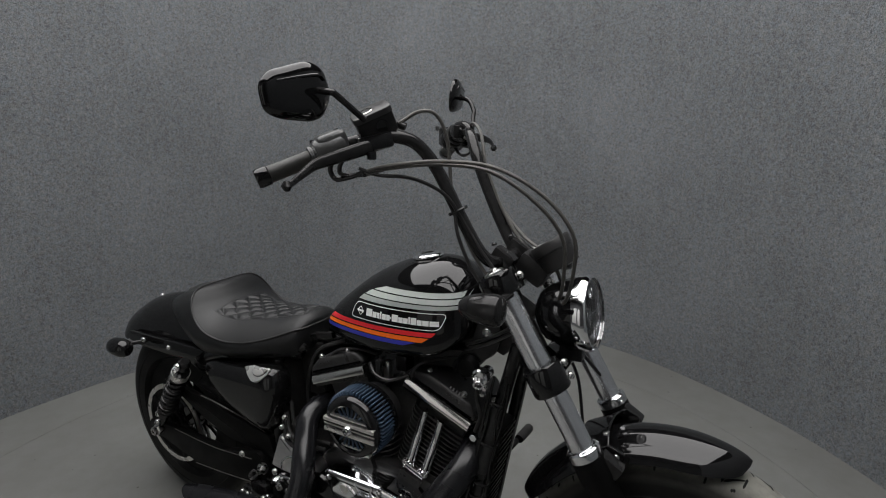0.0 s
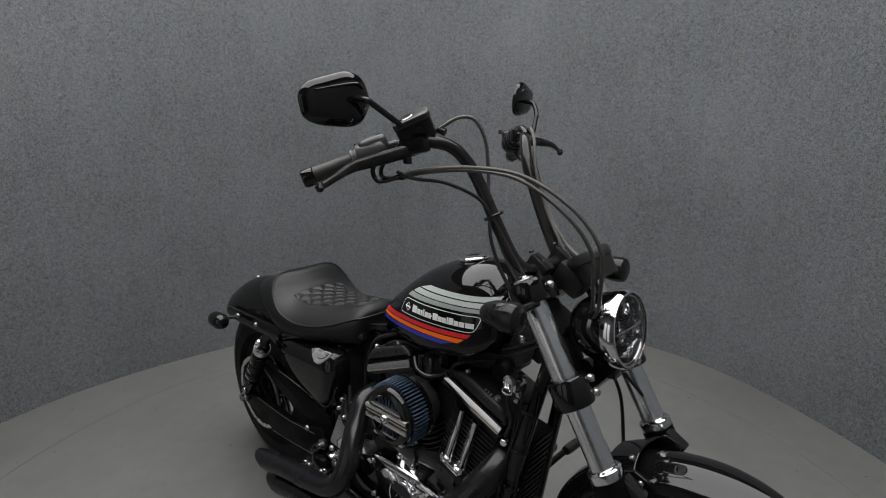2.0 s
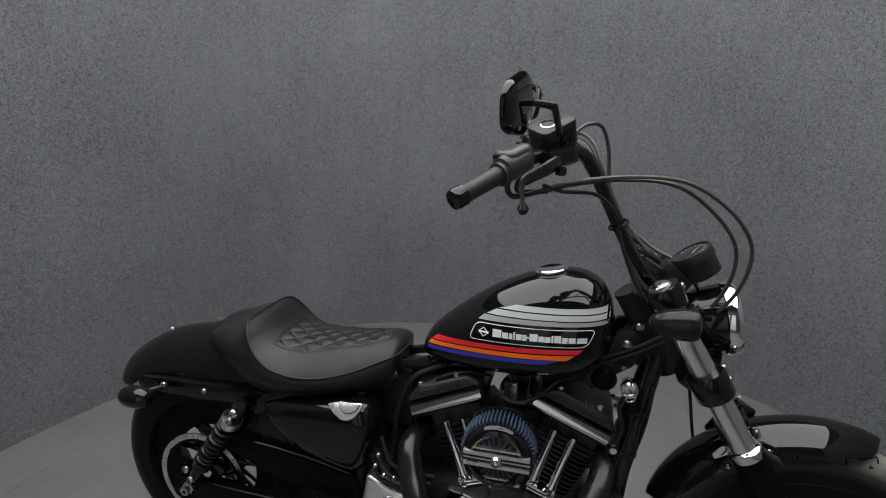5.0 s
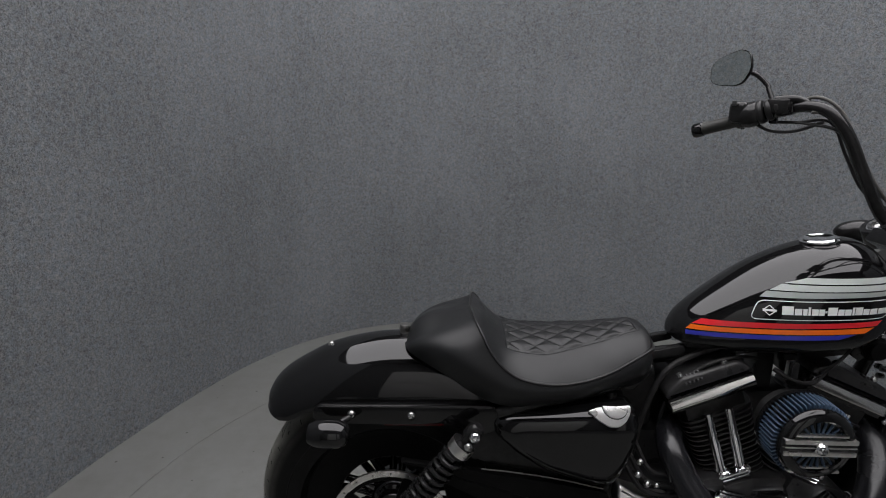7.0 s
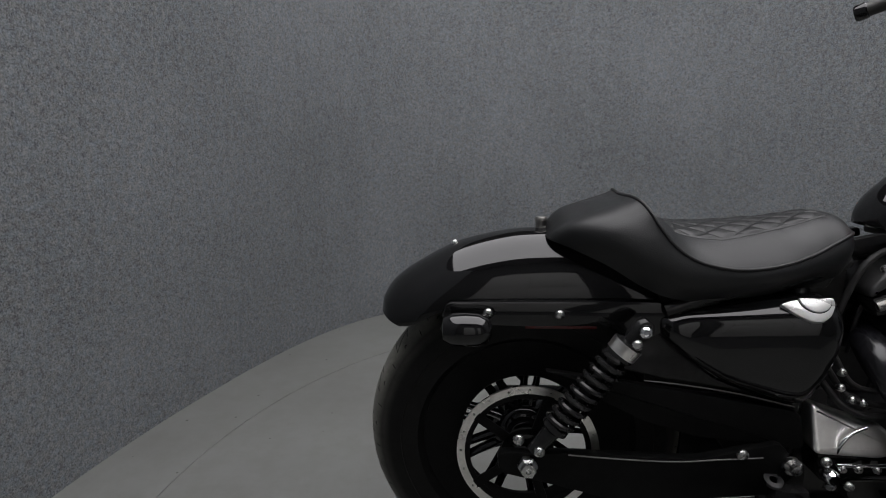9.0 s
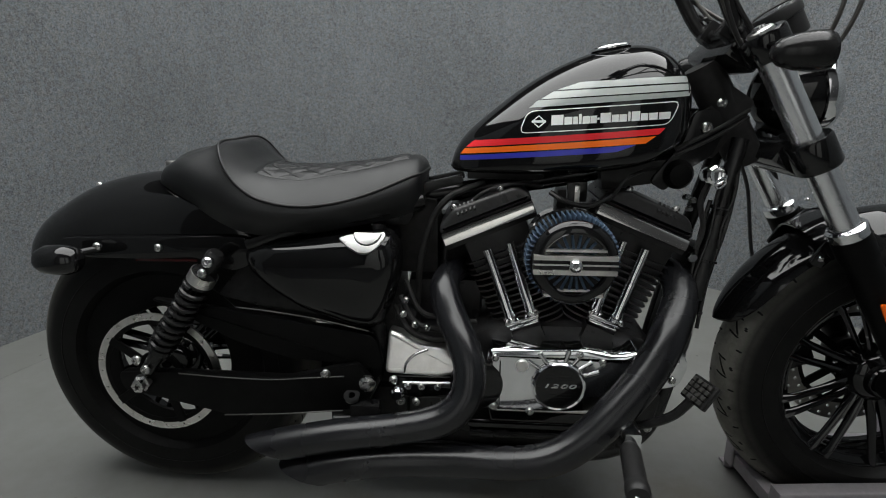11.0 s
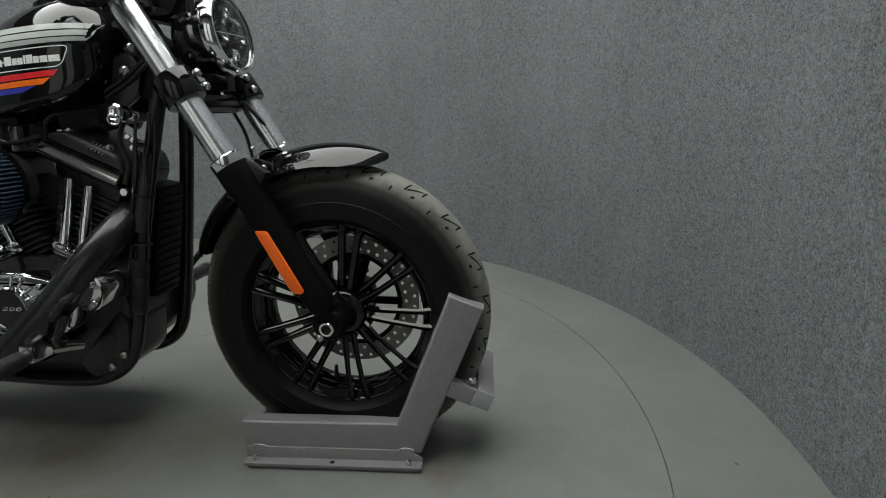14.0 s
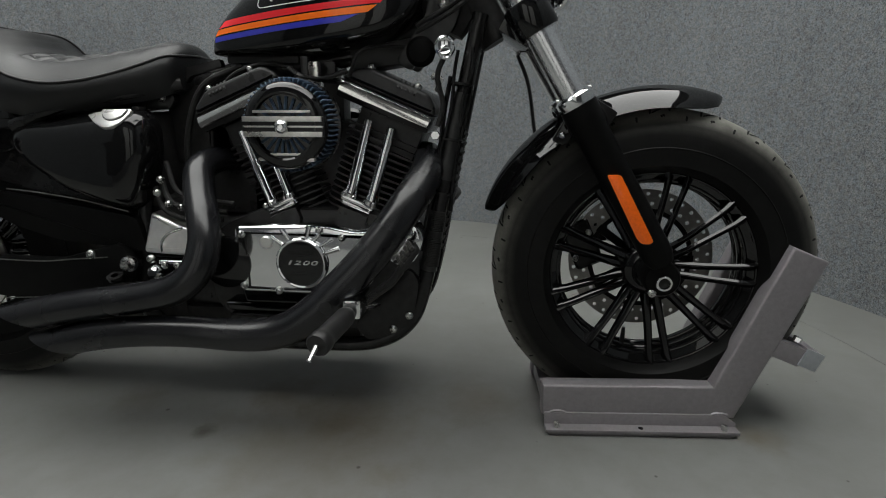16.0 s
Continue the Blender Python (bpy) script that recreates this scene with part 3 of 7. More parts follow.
def wheel(name, at, r, half, label, spoke_turn, well, sunk=0.014):
    rim_bm = bmesh.new()
    w = half * 0.86
    lathe(rim_bm, [(0.219, -w), (0.222, -w + 0.004), (0.219, -w + 0.009), (0.207, -w + 0.012), (0.196, -w + 0.022), (0.190, -0.02), (0.190, 0.02),
                   (0.196, w - 0.022), (0.207, w - 0.012), (0.219, w - 0.009), (0.222, w - 0.004), (0.219, w), (0.213, w - 0.003), (0.2, w - 0.012), (well + 0.002, w - 0.028),
                   (well, 0), (well + 0.002, -w + 0.028), (0.2, -w + 0.012), (0.213, -w + 0.003), (0.219, -w)], (0, 0, 0), (0, 1, 0), 72)
    rim = part(name, rim_bm, GLOSS, bike)
    rim.location = at
    tagged(rim, label)
    tyre = part("tyre", tyre_mesh(r, half, BEAD), RUBBER, rim, "black rubber tyre with worn dusty tread")
    slits = part("tread_pattern", tread_slit_strips(r, half, BEAD, wide=0.0021 if half < 0.068 else 0.0011), GROOVE_SHADE, tyre)
    tagged(slits, "dark strips coloured as the shade in the tread's slits", kind="stuff")
    for side in (-1, 1):
        lm = bmesh.new()
        lathe(lm, [(0.243, 0), (0.2445, 0.0012), (0.246, 0)], (0, side * (half * 0.987), 0), (0, side, 0), 72)
        part("sidewall_line", lm, RUBBER, rim)
    for rr, yy in ((0.1965, w - 0.013), (well + 0.005, w - 0.026), (well + 0.0005, 0.012)):
        for side in (-1, 1):
            lm = bmesh.new()
            lathe(lm, [(rr + 0.0032 * math.cos(q * math.pi / 4), side * yy + 0.0032 * math.sin(q * math.pi / 4)) for q in range(9)], (0, 0, 0), (0, 1, 0), 72)
            part("rim_lip", lm, GLOSS, rim)
    hub = bmesh.new()
    lathe(hub, [(0.0, -0.055), (0.03, -0.055), (0.034, -0.05), (0.036, -0.04), (0.048, -0.034), (0.052, -0.028), (0.052, 0.028), (0.048, 0.034), (0.036, 0.04), (0.034, 0.055), (0, 0.055)], (0, 0, 0), (0, 1, 0), 32)
    part("hub", hub, GLOSS, rim)
    sp = bmesh.new()
    for s in (-1, 1):
        out = -w + sunk
        pts = [(0.045, -0.016, s * 0.0095), (0.09, 0.7 * out, s * 0.0115), (0.14, 0.9 * out, s * 0.0145), (0.176, out, s * 0.017), (0.196, out + 0.003, s * 0.0185)]
        tube(sp, pts, [0.0075, 0.0058, 0.0052, 0.0056, 0.0075], 6, 3, flat=1.7)
    box(sp, (0.03, 0.03, 0.03), pose(0.05, -0.008, 0), 0.006)
    for k in range(9):
        bmk = sp.copy()
        bmesh.ops.transform(bmk, matrix=Matrix.Rotation(-radians(spoke_turn + 40 * k), 4, "Y"), verts=bmk.verts)
        part("spoke", bmk, GLOSS, rim)
    sp.free()
    return rim


front = wheel("front_wheel", F_AX, 0.316, 0.066, "gloss black nine-spoke front wheel", 79.5, 0.176)
rear = wheel("rear_wheel", R_AX, 0.312, 0.070, "gloss black nine-spoke rear wheel", 84, 0.18, 0.040)
# added black ring: keeps the rear rim dark where spoke ends would glint
bm = bmesh.new()
lathe(bm, [(0.126, -0.045), (0.129, -0.049), (0.185, -0.053), (0.2, -0.054), (0.2, -0.048), (0.13, -0.043), (0.126, -0.045)], (0, 0, 0), (0, 1, 0), 72)
part("rim_shade_ring", bm, SOOT, rear, "added dull black ring that darkens the inside of the rim")


def brake_disc(parent, y, r0, r1, cells, rings, hole, mat, label, arms=5):
    """A flat steel ring, drilled right through in a staggered pattern."""
    bm = bmesh.new()
    th = 0.0025
    eight = [(1, 0), (1, 1), (0, 1), (-1, 1), (-1, 0), (-1, -1), (0, -1), (1, -1)]
    dr, da = (r1 - r0) / rings, 2 * math.pi / cells
    for i in range(rings):
        rm = r0 + dr * (i + 0.5)
        for k in range(cells):
            am = da * k
            drilled = (k + i) % 2 == 0
            layers = []
            for s in (-1, 1):
                outer, inner = [], []
                for u, v in eight:
                    rr, aa = rm + u * dr / 2, am + v * da / 2
                    outer.append(bm.verts.new((rr * math.cos(aa), y + s * th, rr * math.sin(aa))))
                    q = math.atan2(v, u)
                    rr, aa = rm + hole * math.cos(q), am + hole * math.sin(q) / rm
                    inner.append(bm.verts.new((rr * math.cos(aa), y + s * th, rr * math.sin(aa))))
                layers.append((outer, inner))
                if drilled:
                    for e in range(8):
                        bm.faces.new((outer[e], outer[(e + 1) % 8], inner[(e + 1) % 8], inner[e]))
                else:
                    bm.faces.new(outer)
            if drilled:
                a, b = layers[0][1], layers[1][1]
                for e in range(8):
                    bm.faces.new((a[e], a[(e + 1) % 8], b[(e + 1) % 8], b[e]))
            a, b = layers[0][0], layers[1][0]
            if i == rings - 1:
                for e in (7, 0):
                    bm.faces.new((a[e], a[(e + 1) % 8], b[(e + 1) % 8], b[e]))
            if i == 0:
                for e in (3, 4):
                    bm.faces.new((a[e], a[(e + 1) % 8], b[(e + 1) % 8], b[e]))
    loose = [v for v in bm.verts if not v.link_faces]
    bmesh.ops.delete(bm, geom=loose, context="VERTS")
    bmesh.ops.remove_doubles(bm, verts=bm.verts, dist=1e-5)
    bmesh.ops.recalc_face_normals(bm, faces=bm.faces)
    d = part("brake_disc", bm, mat, parent, label, 30)
    cm = bmesh.new()
    ring_solid(cm, (0, y - 0.003, 0), (0, 1, 0), 0.036, 0.05, 0.007, 36)
    ring_solid(cm, (0, y - 0.0015, 0), (0, 1, 0), r0 - 0.010, r0 + 0.002, 0.003, 60)
    for k in range(arms):
        box(cm, (r0 - 0.04, 0.006, 0.018), Matrix.Rotation(-2 * math.pi * k / arms, 4, "Y") @ pose((r0 + 0.044) / 2, y, 0), 0.002)
    part("disc_carrier", cm, SOOT, d)
    return d


brake_disc(front, 0.062, 0.110, 0.150, 70, 2, 0.0042, BRAKE, "drilled dark steel brake disc")
brake_disc(rear, -0.106, 0.1185, 0.1335, 40, 1, 0.0024, DISC, "bright drilled steel brake disc")
# front valve stem
bm = bmesh.new()
tube(bm, [(-0.0345, 0.0, -0.176), (-0.0335, 0.0, -0.150), (-0.033, 0.0, -0.138)], [0.0058, 0.0045, 0.004], 10, 1)
part("valve_stem", bm, MATTE, front, "black rubber valve stem")

# front fork: both legs lean along one line
F_DIR = Vector((0.513, 0, -0.858)).normalized()
F_TOP = Vector((1.163, 0, 0.910))
FORK_Y = 0.115


def on_fork(s, side):
    p = F_TOP + F_DIR * s
    return Vector((p.x, side * FORK_Y, p.z))


for side in (-1, 1):
    bm = bmesh.new()
    lathe(bm, [(0.0, -0.075), (0.0245, -0.075), (0.0245, 0.30), (0.0, 0.30)], on_fork(0, side), F_DIR, 32)
    leg = part("fork_tube", bm, FORK, bike, "polished aluminium upper fork tube")
    bm = bmesh.new()
    lathe(bm, [(0.0255, 0.296), (0.030, 0.297), (0.0335, 0.301), (0.0335, 0.316), (0.031, 0.32), (0.026, 0.321)], on_fork(0, side), F_DIR, 32)
    part("dust_seal", bm, CHROME, leg, "chrome fork collar")
    bm = bmesh.new()
    lathe(bm, [(0.0, 0.318), (0.033, 0.318), (0.033, 0.36), (0.030, 0.37), (0.0290, 0.55), (0.0285, 0.585), (0.029, 0.61), (0.028, 0.63), (0.022, 0.645), (0.0, 0.648)], on_fork(0, side), F_DIR, 32)
    lower = part("fork_lower", bm, SOOT, bike, "black lower fork leg")
    ax = bmesh.new()
    lathe(ax, [(0.0, 0), (0.030, 0), (0.034, 0.006), (0.034, 0.055), (0.030, 0.06), (0.0, 0.06)], (F_AX.x + 0.002, side * 0.122, F_AX.z + 0.008), (0, -side, 0), 28)
    part("axle_clamp", ax, SOOT, lower)
    # fender bracket lugs
    lg = bmesh.new()
    box(lg, (0.05, 0.03, 0.045), Matrix.Translation(on_fork(0.352, side) + Vector((0.02, -side * 0.012, 0.012))) @ pose(0, 0, 0, 0, 31, 0), 0.008)
    part("fender_lug", lg, SATIN, lower)
    # top cap of the tube
    bm = bmesh.new()
    lathe(bm, [(0.0, -0.088), (0.010, -0.086), (0.011, -0.083), (0.018, -0.082), (0.021, -0.079), (0.021, -0.07), (0.0, -0.07)], on_fork(0, side), F_DIR, 28)
    part("fork_cap", bm, STEEL, leg, "steel fork cap")

bm = bmesh.new()
lathe(bm, [(0.011, 0), (0.015, 0), (0.0155, 0.003), (0.0155, 0.009), (0.014, 0.011), (0.0105, 0.011), (0.010, 0.002), (0, 0.002)], (F_AX.x + 0.003, -0.122, F_AX.z + 0.004), (0, -1, 0), 24)
nut = part("axle_nut", bm, CHROME, bike, "bright steel axle end")
# matt black disc that stands for the shade inside the hollow axle
bm = bmesh.new()
disc(bm, (F_AX.x + 0.003, -0.1235, F_AX.z + 0.004), (0, -1, 0), 0.0098, 0.003, 0.0004, 20)
part("bore_shade", bm, MATTE, nut, "dark disc for the shade in the axle bore")
bm = bmesh.new()
disc(bm, (F_AX.x + 0.003, -0.122, F_AX.z + 0.004), (0, 1, 0), 0.009, 0.24, 0)
part("front_axle", bm, STEEL, bike)
bolt(bike, (1.480, -0.122, 0.300), (0, -1, 0), 0.008, 0.006)

# reflector on the right lower leg, and its twin
bm = bmesh.new()
plate(bm, rounded([(1.378, 0.5215), (1.402, 0.522), (1.467, 0.405), (1.461, 0.400), (1.447, 0.400), (1.438, 0.409)], 0.005, 3), -0.151, -0.146, 0.0012)
refl = part("reflector", bm, ORANGE, bike, "amber side reflector strip")
mirror_y(refl)

# yokes
for name, s, dz in (("lower_yoke", 0.15, 0.056), ("upper_yoke", -0.053, 0.046)):
    bm = bmesh.new()
    for side in (-1, 1):
        lathe(bm, [(0.0252, -dz / 2), (0.036, -dz / 2), (0.0385, -dz / 2 + 0.004), (0.0385, dz / 2 - 0.004), (0.036, dz / 2), (0.025, dz / 2), (0.025, -dz / 2)], on_fork(s, side), F_DIR, 32)
    c = F_TOP + F_DIR * s
    m = axis_matrix(c, F_DIR)
    box(bm, (0.062, 0.19, dz * 0.8), Matrix.Translation(c - Vector((0.02, 0, 0.012))) @ pose(0, 0, 0, 0, 31, 0), 0.01)
    yoke = part(name, bm, GLOSS, bike, "gloss black fork yoke")
    for side in (-1, 1):
        for k in ((-0.014, 0.014) if dz > 0.05 else (0.0,)):
            q = on_fork(s + k, side) + Vector((0.031, -side * 0.024, 0.017))
            bolt(yoke, q, (0.858, 0, 0.513), 0.0085, 0.008)
bm = bmesh.new()
box(bm, (0.07, 0.06, 0.13), Matrix.Translation((1.115, 0, 0.83)) @ pose(0, 0, 0, 0, 31, 0), 0.02)
tube(bm, [tuple(F_TOP + F_DIR * -0.06 + Vector((-0.055, 0, -0.03))), tuple(F_TOP + F_DIR * 0.145 + Vector((-0.055, 0, -0.03)))], 0.034, 24, 1)
part("steering_head", bm, MATTE, bike)

# headlight
H_C, H_N = Vector((1.288, 0, 0.888)), Vector((0.985, 0, 0.17)).normalized()
bm = bmesh.new()
lathe(bm, [(0.0, -0.110), (0.03, -0.108), (0.050, -0.096), (0.063, -0.072), (0.0705, -0.04), (0.073, -0.012), (0.070, -0.01), (0.067, -0.03), (0.0, -0.06)], H_C, H_N, 48)
lampb = part("headlight", bm, GLOSS, bike, "round headlight with black bowl and chrome rim")
bm = bmesh.new()
lathe(bm, [(0.0730, -0.020), (0.0775, -0.018), (0.0795, -0.008), (0.0785, 0.003), (0.0745, 0.0095), (0.0705, 0.0095), (0.0700, 0.002), (0.0720, -0.012), (0.0730, -0.020)], H_C, H_N, 56)
part("headlight_rim", bm, CHROME, lampb, "polished chrome rim")
bm = bmesh.new()
lathe(bm, [(0.0, -0.035), (0.02, -0.034), (0.045, -0.022), (0.062, -0.010), (0.0695, 0.000)], H_C, H_N, 48)
part("reflector_bowl", bm, BOWL, lampb, "black headlight reflector")
hm = axis_matrix(H_C, H_N)
for ang, rr, sz in ((0, 0.031, 0.024), (180, 0.031, 0.024), (90, 0.040, 0.014), (270, 0.040, 0.014)):
    q = hm @ Vector((rr * math.cos(radians(ang)), rr * math.sin(radians(ang)), -0.022))
    bm = bmesh.new()
    lathe(bm, [(sz, 0), (sz, 0.012), (sz * 0.85, 0.016), (sz * 0.8, 0.012), (sz * 0.3, 0.006), (0, 0.005)], q, H_N, 20)
    part("lamp_module", bm, BOWL if sz > 0.02 else CHROME, lampb)
bm = bmesh.new()
lathe(bm, [(0.0645, -0.003), (0.0655, 0.002), (0.0675, 0.002), (0.0685, -0.003)], H_C, H_N, 48)
part("inner_ring", bm, DISC, lampb, "pale inner lamp ring")
bm = bmesh.new()
box(bm, (0.003, 0.112, 0.010), hm @ pose(0, 0, -0.012, 0, 0, 90), 0.001)
part("lamp_divider", bm, CHROME, lampb)
bm = bmesh.new()
lathe(bm, [(0.0702, 0.0035), (0.05, 0.008), (0.025, 0.0105), (0, 0.011)], H_C, H_N, 48)
lens = part("lens", bm, GLASS, lampb, "clear glass headlight lens")
lens.visible_shadow = False
bm = bmesh.new()
tube(bm, [(1.2, 0, 0.83), (1.23, 0, 0.82), (1.265, 0, 0.805)], 0.016, 12, 4)
box(bm, (0.05, 0.03, 0.03), pose(1.255, 0, 0.795), 0.006)
part("headlight_bracket", bm, SATIN, bike)

# speedometer
S_C, S_N = Vector((1.192, 0.0, 1.026)), Vector((-0.55, 0, 0.835)).normalized()
bm = bmesh.new()
lathe(bm, [(0.0, -0.060), (0.036, -0.060), (0.0385, -0.058), (0.0405, -0.022), (0.0435, -0.021), (0.0440, -0.004), (0.0415, 0.0), (0.037, -0.001), (0.0365, -0.008), (0.0, -0.008)], S_C, S_N, 40)
speedo = part("speedometer", bm, PLASTIC, bike, "round black speedometer")
sm = axis_matrix(S_C, S_N)
for k in range(13):
    bm = bmesh.new()
    box(bm, (0.006, 0.0016, 0.0008), sm @ Matrix.Rotation(radians(-30 + 240 * k / 12), 4, "Z") @ pose(0.029, 0, -0.0072), 0)
    part("dial_mark", bm, D_WHITE, speedo)
bm = bmesh.new()
box(bm, (0.024, 0.0014, 0.0008), sm @ pose(0.004, 0.008, -0.006, 0, 0, 140), 0)
part("dial_needle", bm, D_WHITE, speedo)
bm = bmesh.new()
lathe(bm, [(0.037, -0.003), (0.02, -0.001), (0, -0.0006)], S_C, S_N, 32)
part("dial_glass", bm, GLASS, speedo).visible_shadow = False
bm = bmesh.new()
box(bm, (0.07, 0.05, 0.05), Matrix.Translation((1.165, 0, 0.965)) @ pose(0, 0, 0, 0, 31, 0), 0.012)
part("riser_cover", bm, PLASTIC, bike)

# front fender: an arched strip about the front axle
def arched(rows_angle, r_of, half_of, drop_of, n=16, thick=0.003):
    rows = []
    for a in rows_angle:
        row = []
        r, hw, dr = r_of(a), half_of(a), drop_of(a)
        for k in range(-n, n + 1):
            v = k / n
            y = hw * v
            rad = r - dr * (0.92 * abs(v) ** 2.0 + 0.08 * abs(v) ** 12)
            row.append((F_AX.x + rad * math.cos(a), y, F_AX.z + rad * math.sin(a)))
        rows.append(row)
    return rows


def solid(bm, t):
    bmesh.ops.recalc_face_normals(bm, faces=bm.faces)
    bmesh.ops.solidify(bm, geom=bm.faces[:], thickness=t)
    bmesh.ops.recalc_face_normals(bm, faces=bm.faces)


def taper(a, lo, hi, w):
    e = max(0.0, min(1.0, min(a - lo, hi - a) / w))
    return math.sqrt(1 - (1 - e) ** 2)


A0, A1 = radians(72), radians(161.3)
bm = bmesh.new()
ang = [A0 + (A1 - A0) * k / 60 for k in range(61)]
skin(bm, arched(ang, lambda a: 0.358 - 0.006 * (1 - taper(a, A0, A1, 0.35)),
                lambda a: 0.072 * (0.12 + 0.88 * taper(a, A0, A1, 0.40)), lambda a: 0.042 * (0.25 + 0.75 * taper(a, A0, A1, 0.3))))
solid(bm, 0.003)
ff = part("front_fender", bm, GLOSS, bike, "short gloss black front fender", 60)
# brace that arches over the fender from leg to leg
bm = bmesh.new()
skin(bm, [[(F_AX.x + (0.3735 - 0.050 * abs(k / 14) ** 2.6) * math.cos(radians(a)), 0.098 * k / 14, F_AX.z + (0.3735 - 0.050 * abs(k / 14) ** 2.6) * math.sin(radians(a))) for k in range(-14, 15)] for a in (113.5, 115.5, 118, 121, 123.5)])
solid(bm, 0.004)
part("fender_brace", bm, GLOSS, ff, "gloss black brace over the fender", 60)
bm = bmesh.new()
tube(bm, [(F_AX.x + (0.3745 - 0.050 * abs(k / 7) ** 2.6) * math.cos(radians(113.2)), 0.098 * k / 7, F_AX.z + (0.3745 - 0.050 * abs(k / 7) ** 2.6) * math.sin(radians(113.2))) for k in range(-7, 8)], 0.0022, 8, 3)
part("brace_edge", bm, GLOSS, ff)
# caliper on the left leg
bm = bmesh.new()
box(bm, (0.062, 0.044, 0.105), Matrix.Translation((1.372, 0.074, 0.345)) @ pose(0, 0, 0, 0, -24, 0), 0.014, 3)
box(bm, (0.05, 0.02, 0.05), pose(1.405, 0.10, 0.37), 0.008)
cal = part("front_caliper", bm, SATIN, bike, "black front brake caliper")
for dx, dz in ((-0.012, -0.03), (0.010, 0.028)):
    bolt(cal, (1.372 + dx, 0.052, 0.345 + dz), (0, -1, 0), 0.0075, 0.006)
for side in (-1, 1):
    bm = bmesh.new()
    plate(bm, [(1.285, 0.575), (1.31, 0.618), (1.36, 0.652), (1.392, 0.640), (1.385, 0.612), (1.34, 0.60), (1.31, 0.565)], side * 0.074, side * 0.082, 0.002, 0.008)
    br = part("fender_bracket", bm, GLOSS, ff)
    bolt(br, (1.375, side * 0.082, 0.633), (0, side, 0), 0.006, 0.005)
    bolt(br, (1.305, side * 0.082, 0.585), (0, side, 0), 0.006, 0.005)
    bolt(br, (1.35, side * 0.07, 0.668), (0.2, side * 0.3, 1), 0.006, 0.006)

# ---- tank ----
TANK_TOP = [(0.612, 0.745), (0.622, 0.775), (0.645, 0.808), (0.70, 0.855), (0.76, 0.899), (0.82, 0.932), (0.88, 0.955), (0.94, 0.9665), (0.985, 0.964), (1.02, 0.945), (1.043, 0.912), (1.053, 0.872)]
TANK_LOW = [(0.612, 0.742), (0.622, 0.735), (0.645, 0.732), (0.70, 0.731), (0.76, 0.731), (0.82, 0.732), (0.88, 0.737), (0.94, 0.746), (0.985, 0.760), (1.02, 0.785), (1.043, 0.815), (1.053, 0.858)]
TANK_W = [0.012, 0.036, 0.054, 0.076, 0.094, 0.108, 0.116, 0.118, 0.113, 0.099, 0.074, 0.026]


def tank_lines():
    rows = [(a[0], a[1], b[1], w) for a, b, w in zip(TANK_TOP, TANK_LOW, TANK_W)]
    return spline(rows, 6)


TANK_ROWS = tank_lines()


def tank_at(x):
    i = 0
    while i < len(TANK_ROWS) - 2 and TANK_ROWS[i + 1][0] < x:
        i += 1
    a, b = TANK_ROWS[i], TANK_ROWS[i + 1]
    t = max(0, min(1, (x - a[0]) / (b[0] - a[0])))
    return a * (1 - t) + b * t


def tank_shape(v):
    """Half width, as a part of the greatest, at the part v of the height."""
    if v > 0.36:
        return max(0.0, 1 - ((v - 0.36) / 0.64) ** 2.25) ** (1 / 1.95)
    return (1 + 0.025 * (0.36 - v) / 0.36) * max(0.0, 1 - ((0.36 - v) / 0.36) ** 9) ** (1 / 3.5)


def tank_y(x, z):
    _, zt, zb, w = tank_at(x)
    return w * tank_shape(max(0, min(1, (z - zb) / (zt - zb))))


bm = bmesh.new()
rows = []
for x, zt, zb, w in TANK_ROWS:
    row = []
    n = 44
    for k in range(n):
        a = 2 * math.pi * k / n
        v = 0.5 - 0.5 * math.cos(a)
        y = w * tank_shape(v) * (1 if a <= math.pi else -1)
        row.append((x, -y, zb + (zt - zb) * v))
    rows.append(row)
g = skin(bm, rows, True)
bm.faces.new(g[0][::-1])
bm.faces.new(g[-1])
bmesh.ops.recalc_face_normals(bm, faces=bm.faces)
tank = part("fuel_tank", bm, GLOSS, bike, "gloss black peanut fuel tank with striped decals", 70)


def decal(name, poly, mat, side=-1, lift=0.0008, label="", nx=28, nz=4):
    """A four-cornered patch (x, z) laid on the tank's flank; corners: lower left, lower right, upper right, upper left."""
    bm = bmesh.new()
    a, b, c, d = [np.array(q) for q in poly]
    rows = []
    for j in range(nz + 1):
        t = j / nz
        row = []
        for i in range(nx + 1):
            s = i / nx
            x, z = (a * (1 - s) + b * s) * (1 - t) + (d * (1 - s) + c * s) * t
            row.append((x, side * (tank_y(x, z) + lift), z))
        rows.append(row)
    skin(bm, rows)
    bmesh.ops.recalc_face_normals(bm, faces=bm.faces)
    if sum(f.normal.y for f in bm.faces) * side < 0:
        bmesh.ops.reverse_faces(bm, faces=bm.faces)
    return part(name, bm, mat, tank, label)


def line_decal(pts, width, mat, side=-1, lift=0.0009, name="pinstripe"):
    bm = bmesh.new()
    pts = [np.array(p) for p in pts]
    L, Rr = [], []
    n = len(pts)
    for i in range(n):
        d = pts[(i + 1) % n] - pts[i - 1]
        d = d / (np.linalg.norm(d) + 1e-9)
        k = np.array((-d[1], d[0])) * width / 2
        L.append(pts[i] + k)
        Rr.append(pts[i] - k)
    L.append(L[0]); Rr.append(Rr[0])
    skin(bm, [[(x, side * (tank_y(x, z) + lift), z) for x, z in Q] for Q in (L, Rr)])
    bmesh.ops.recalc_face_normals(bm, faces=bm.faces)
    return part(name, bm, mat, tank)


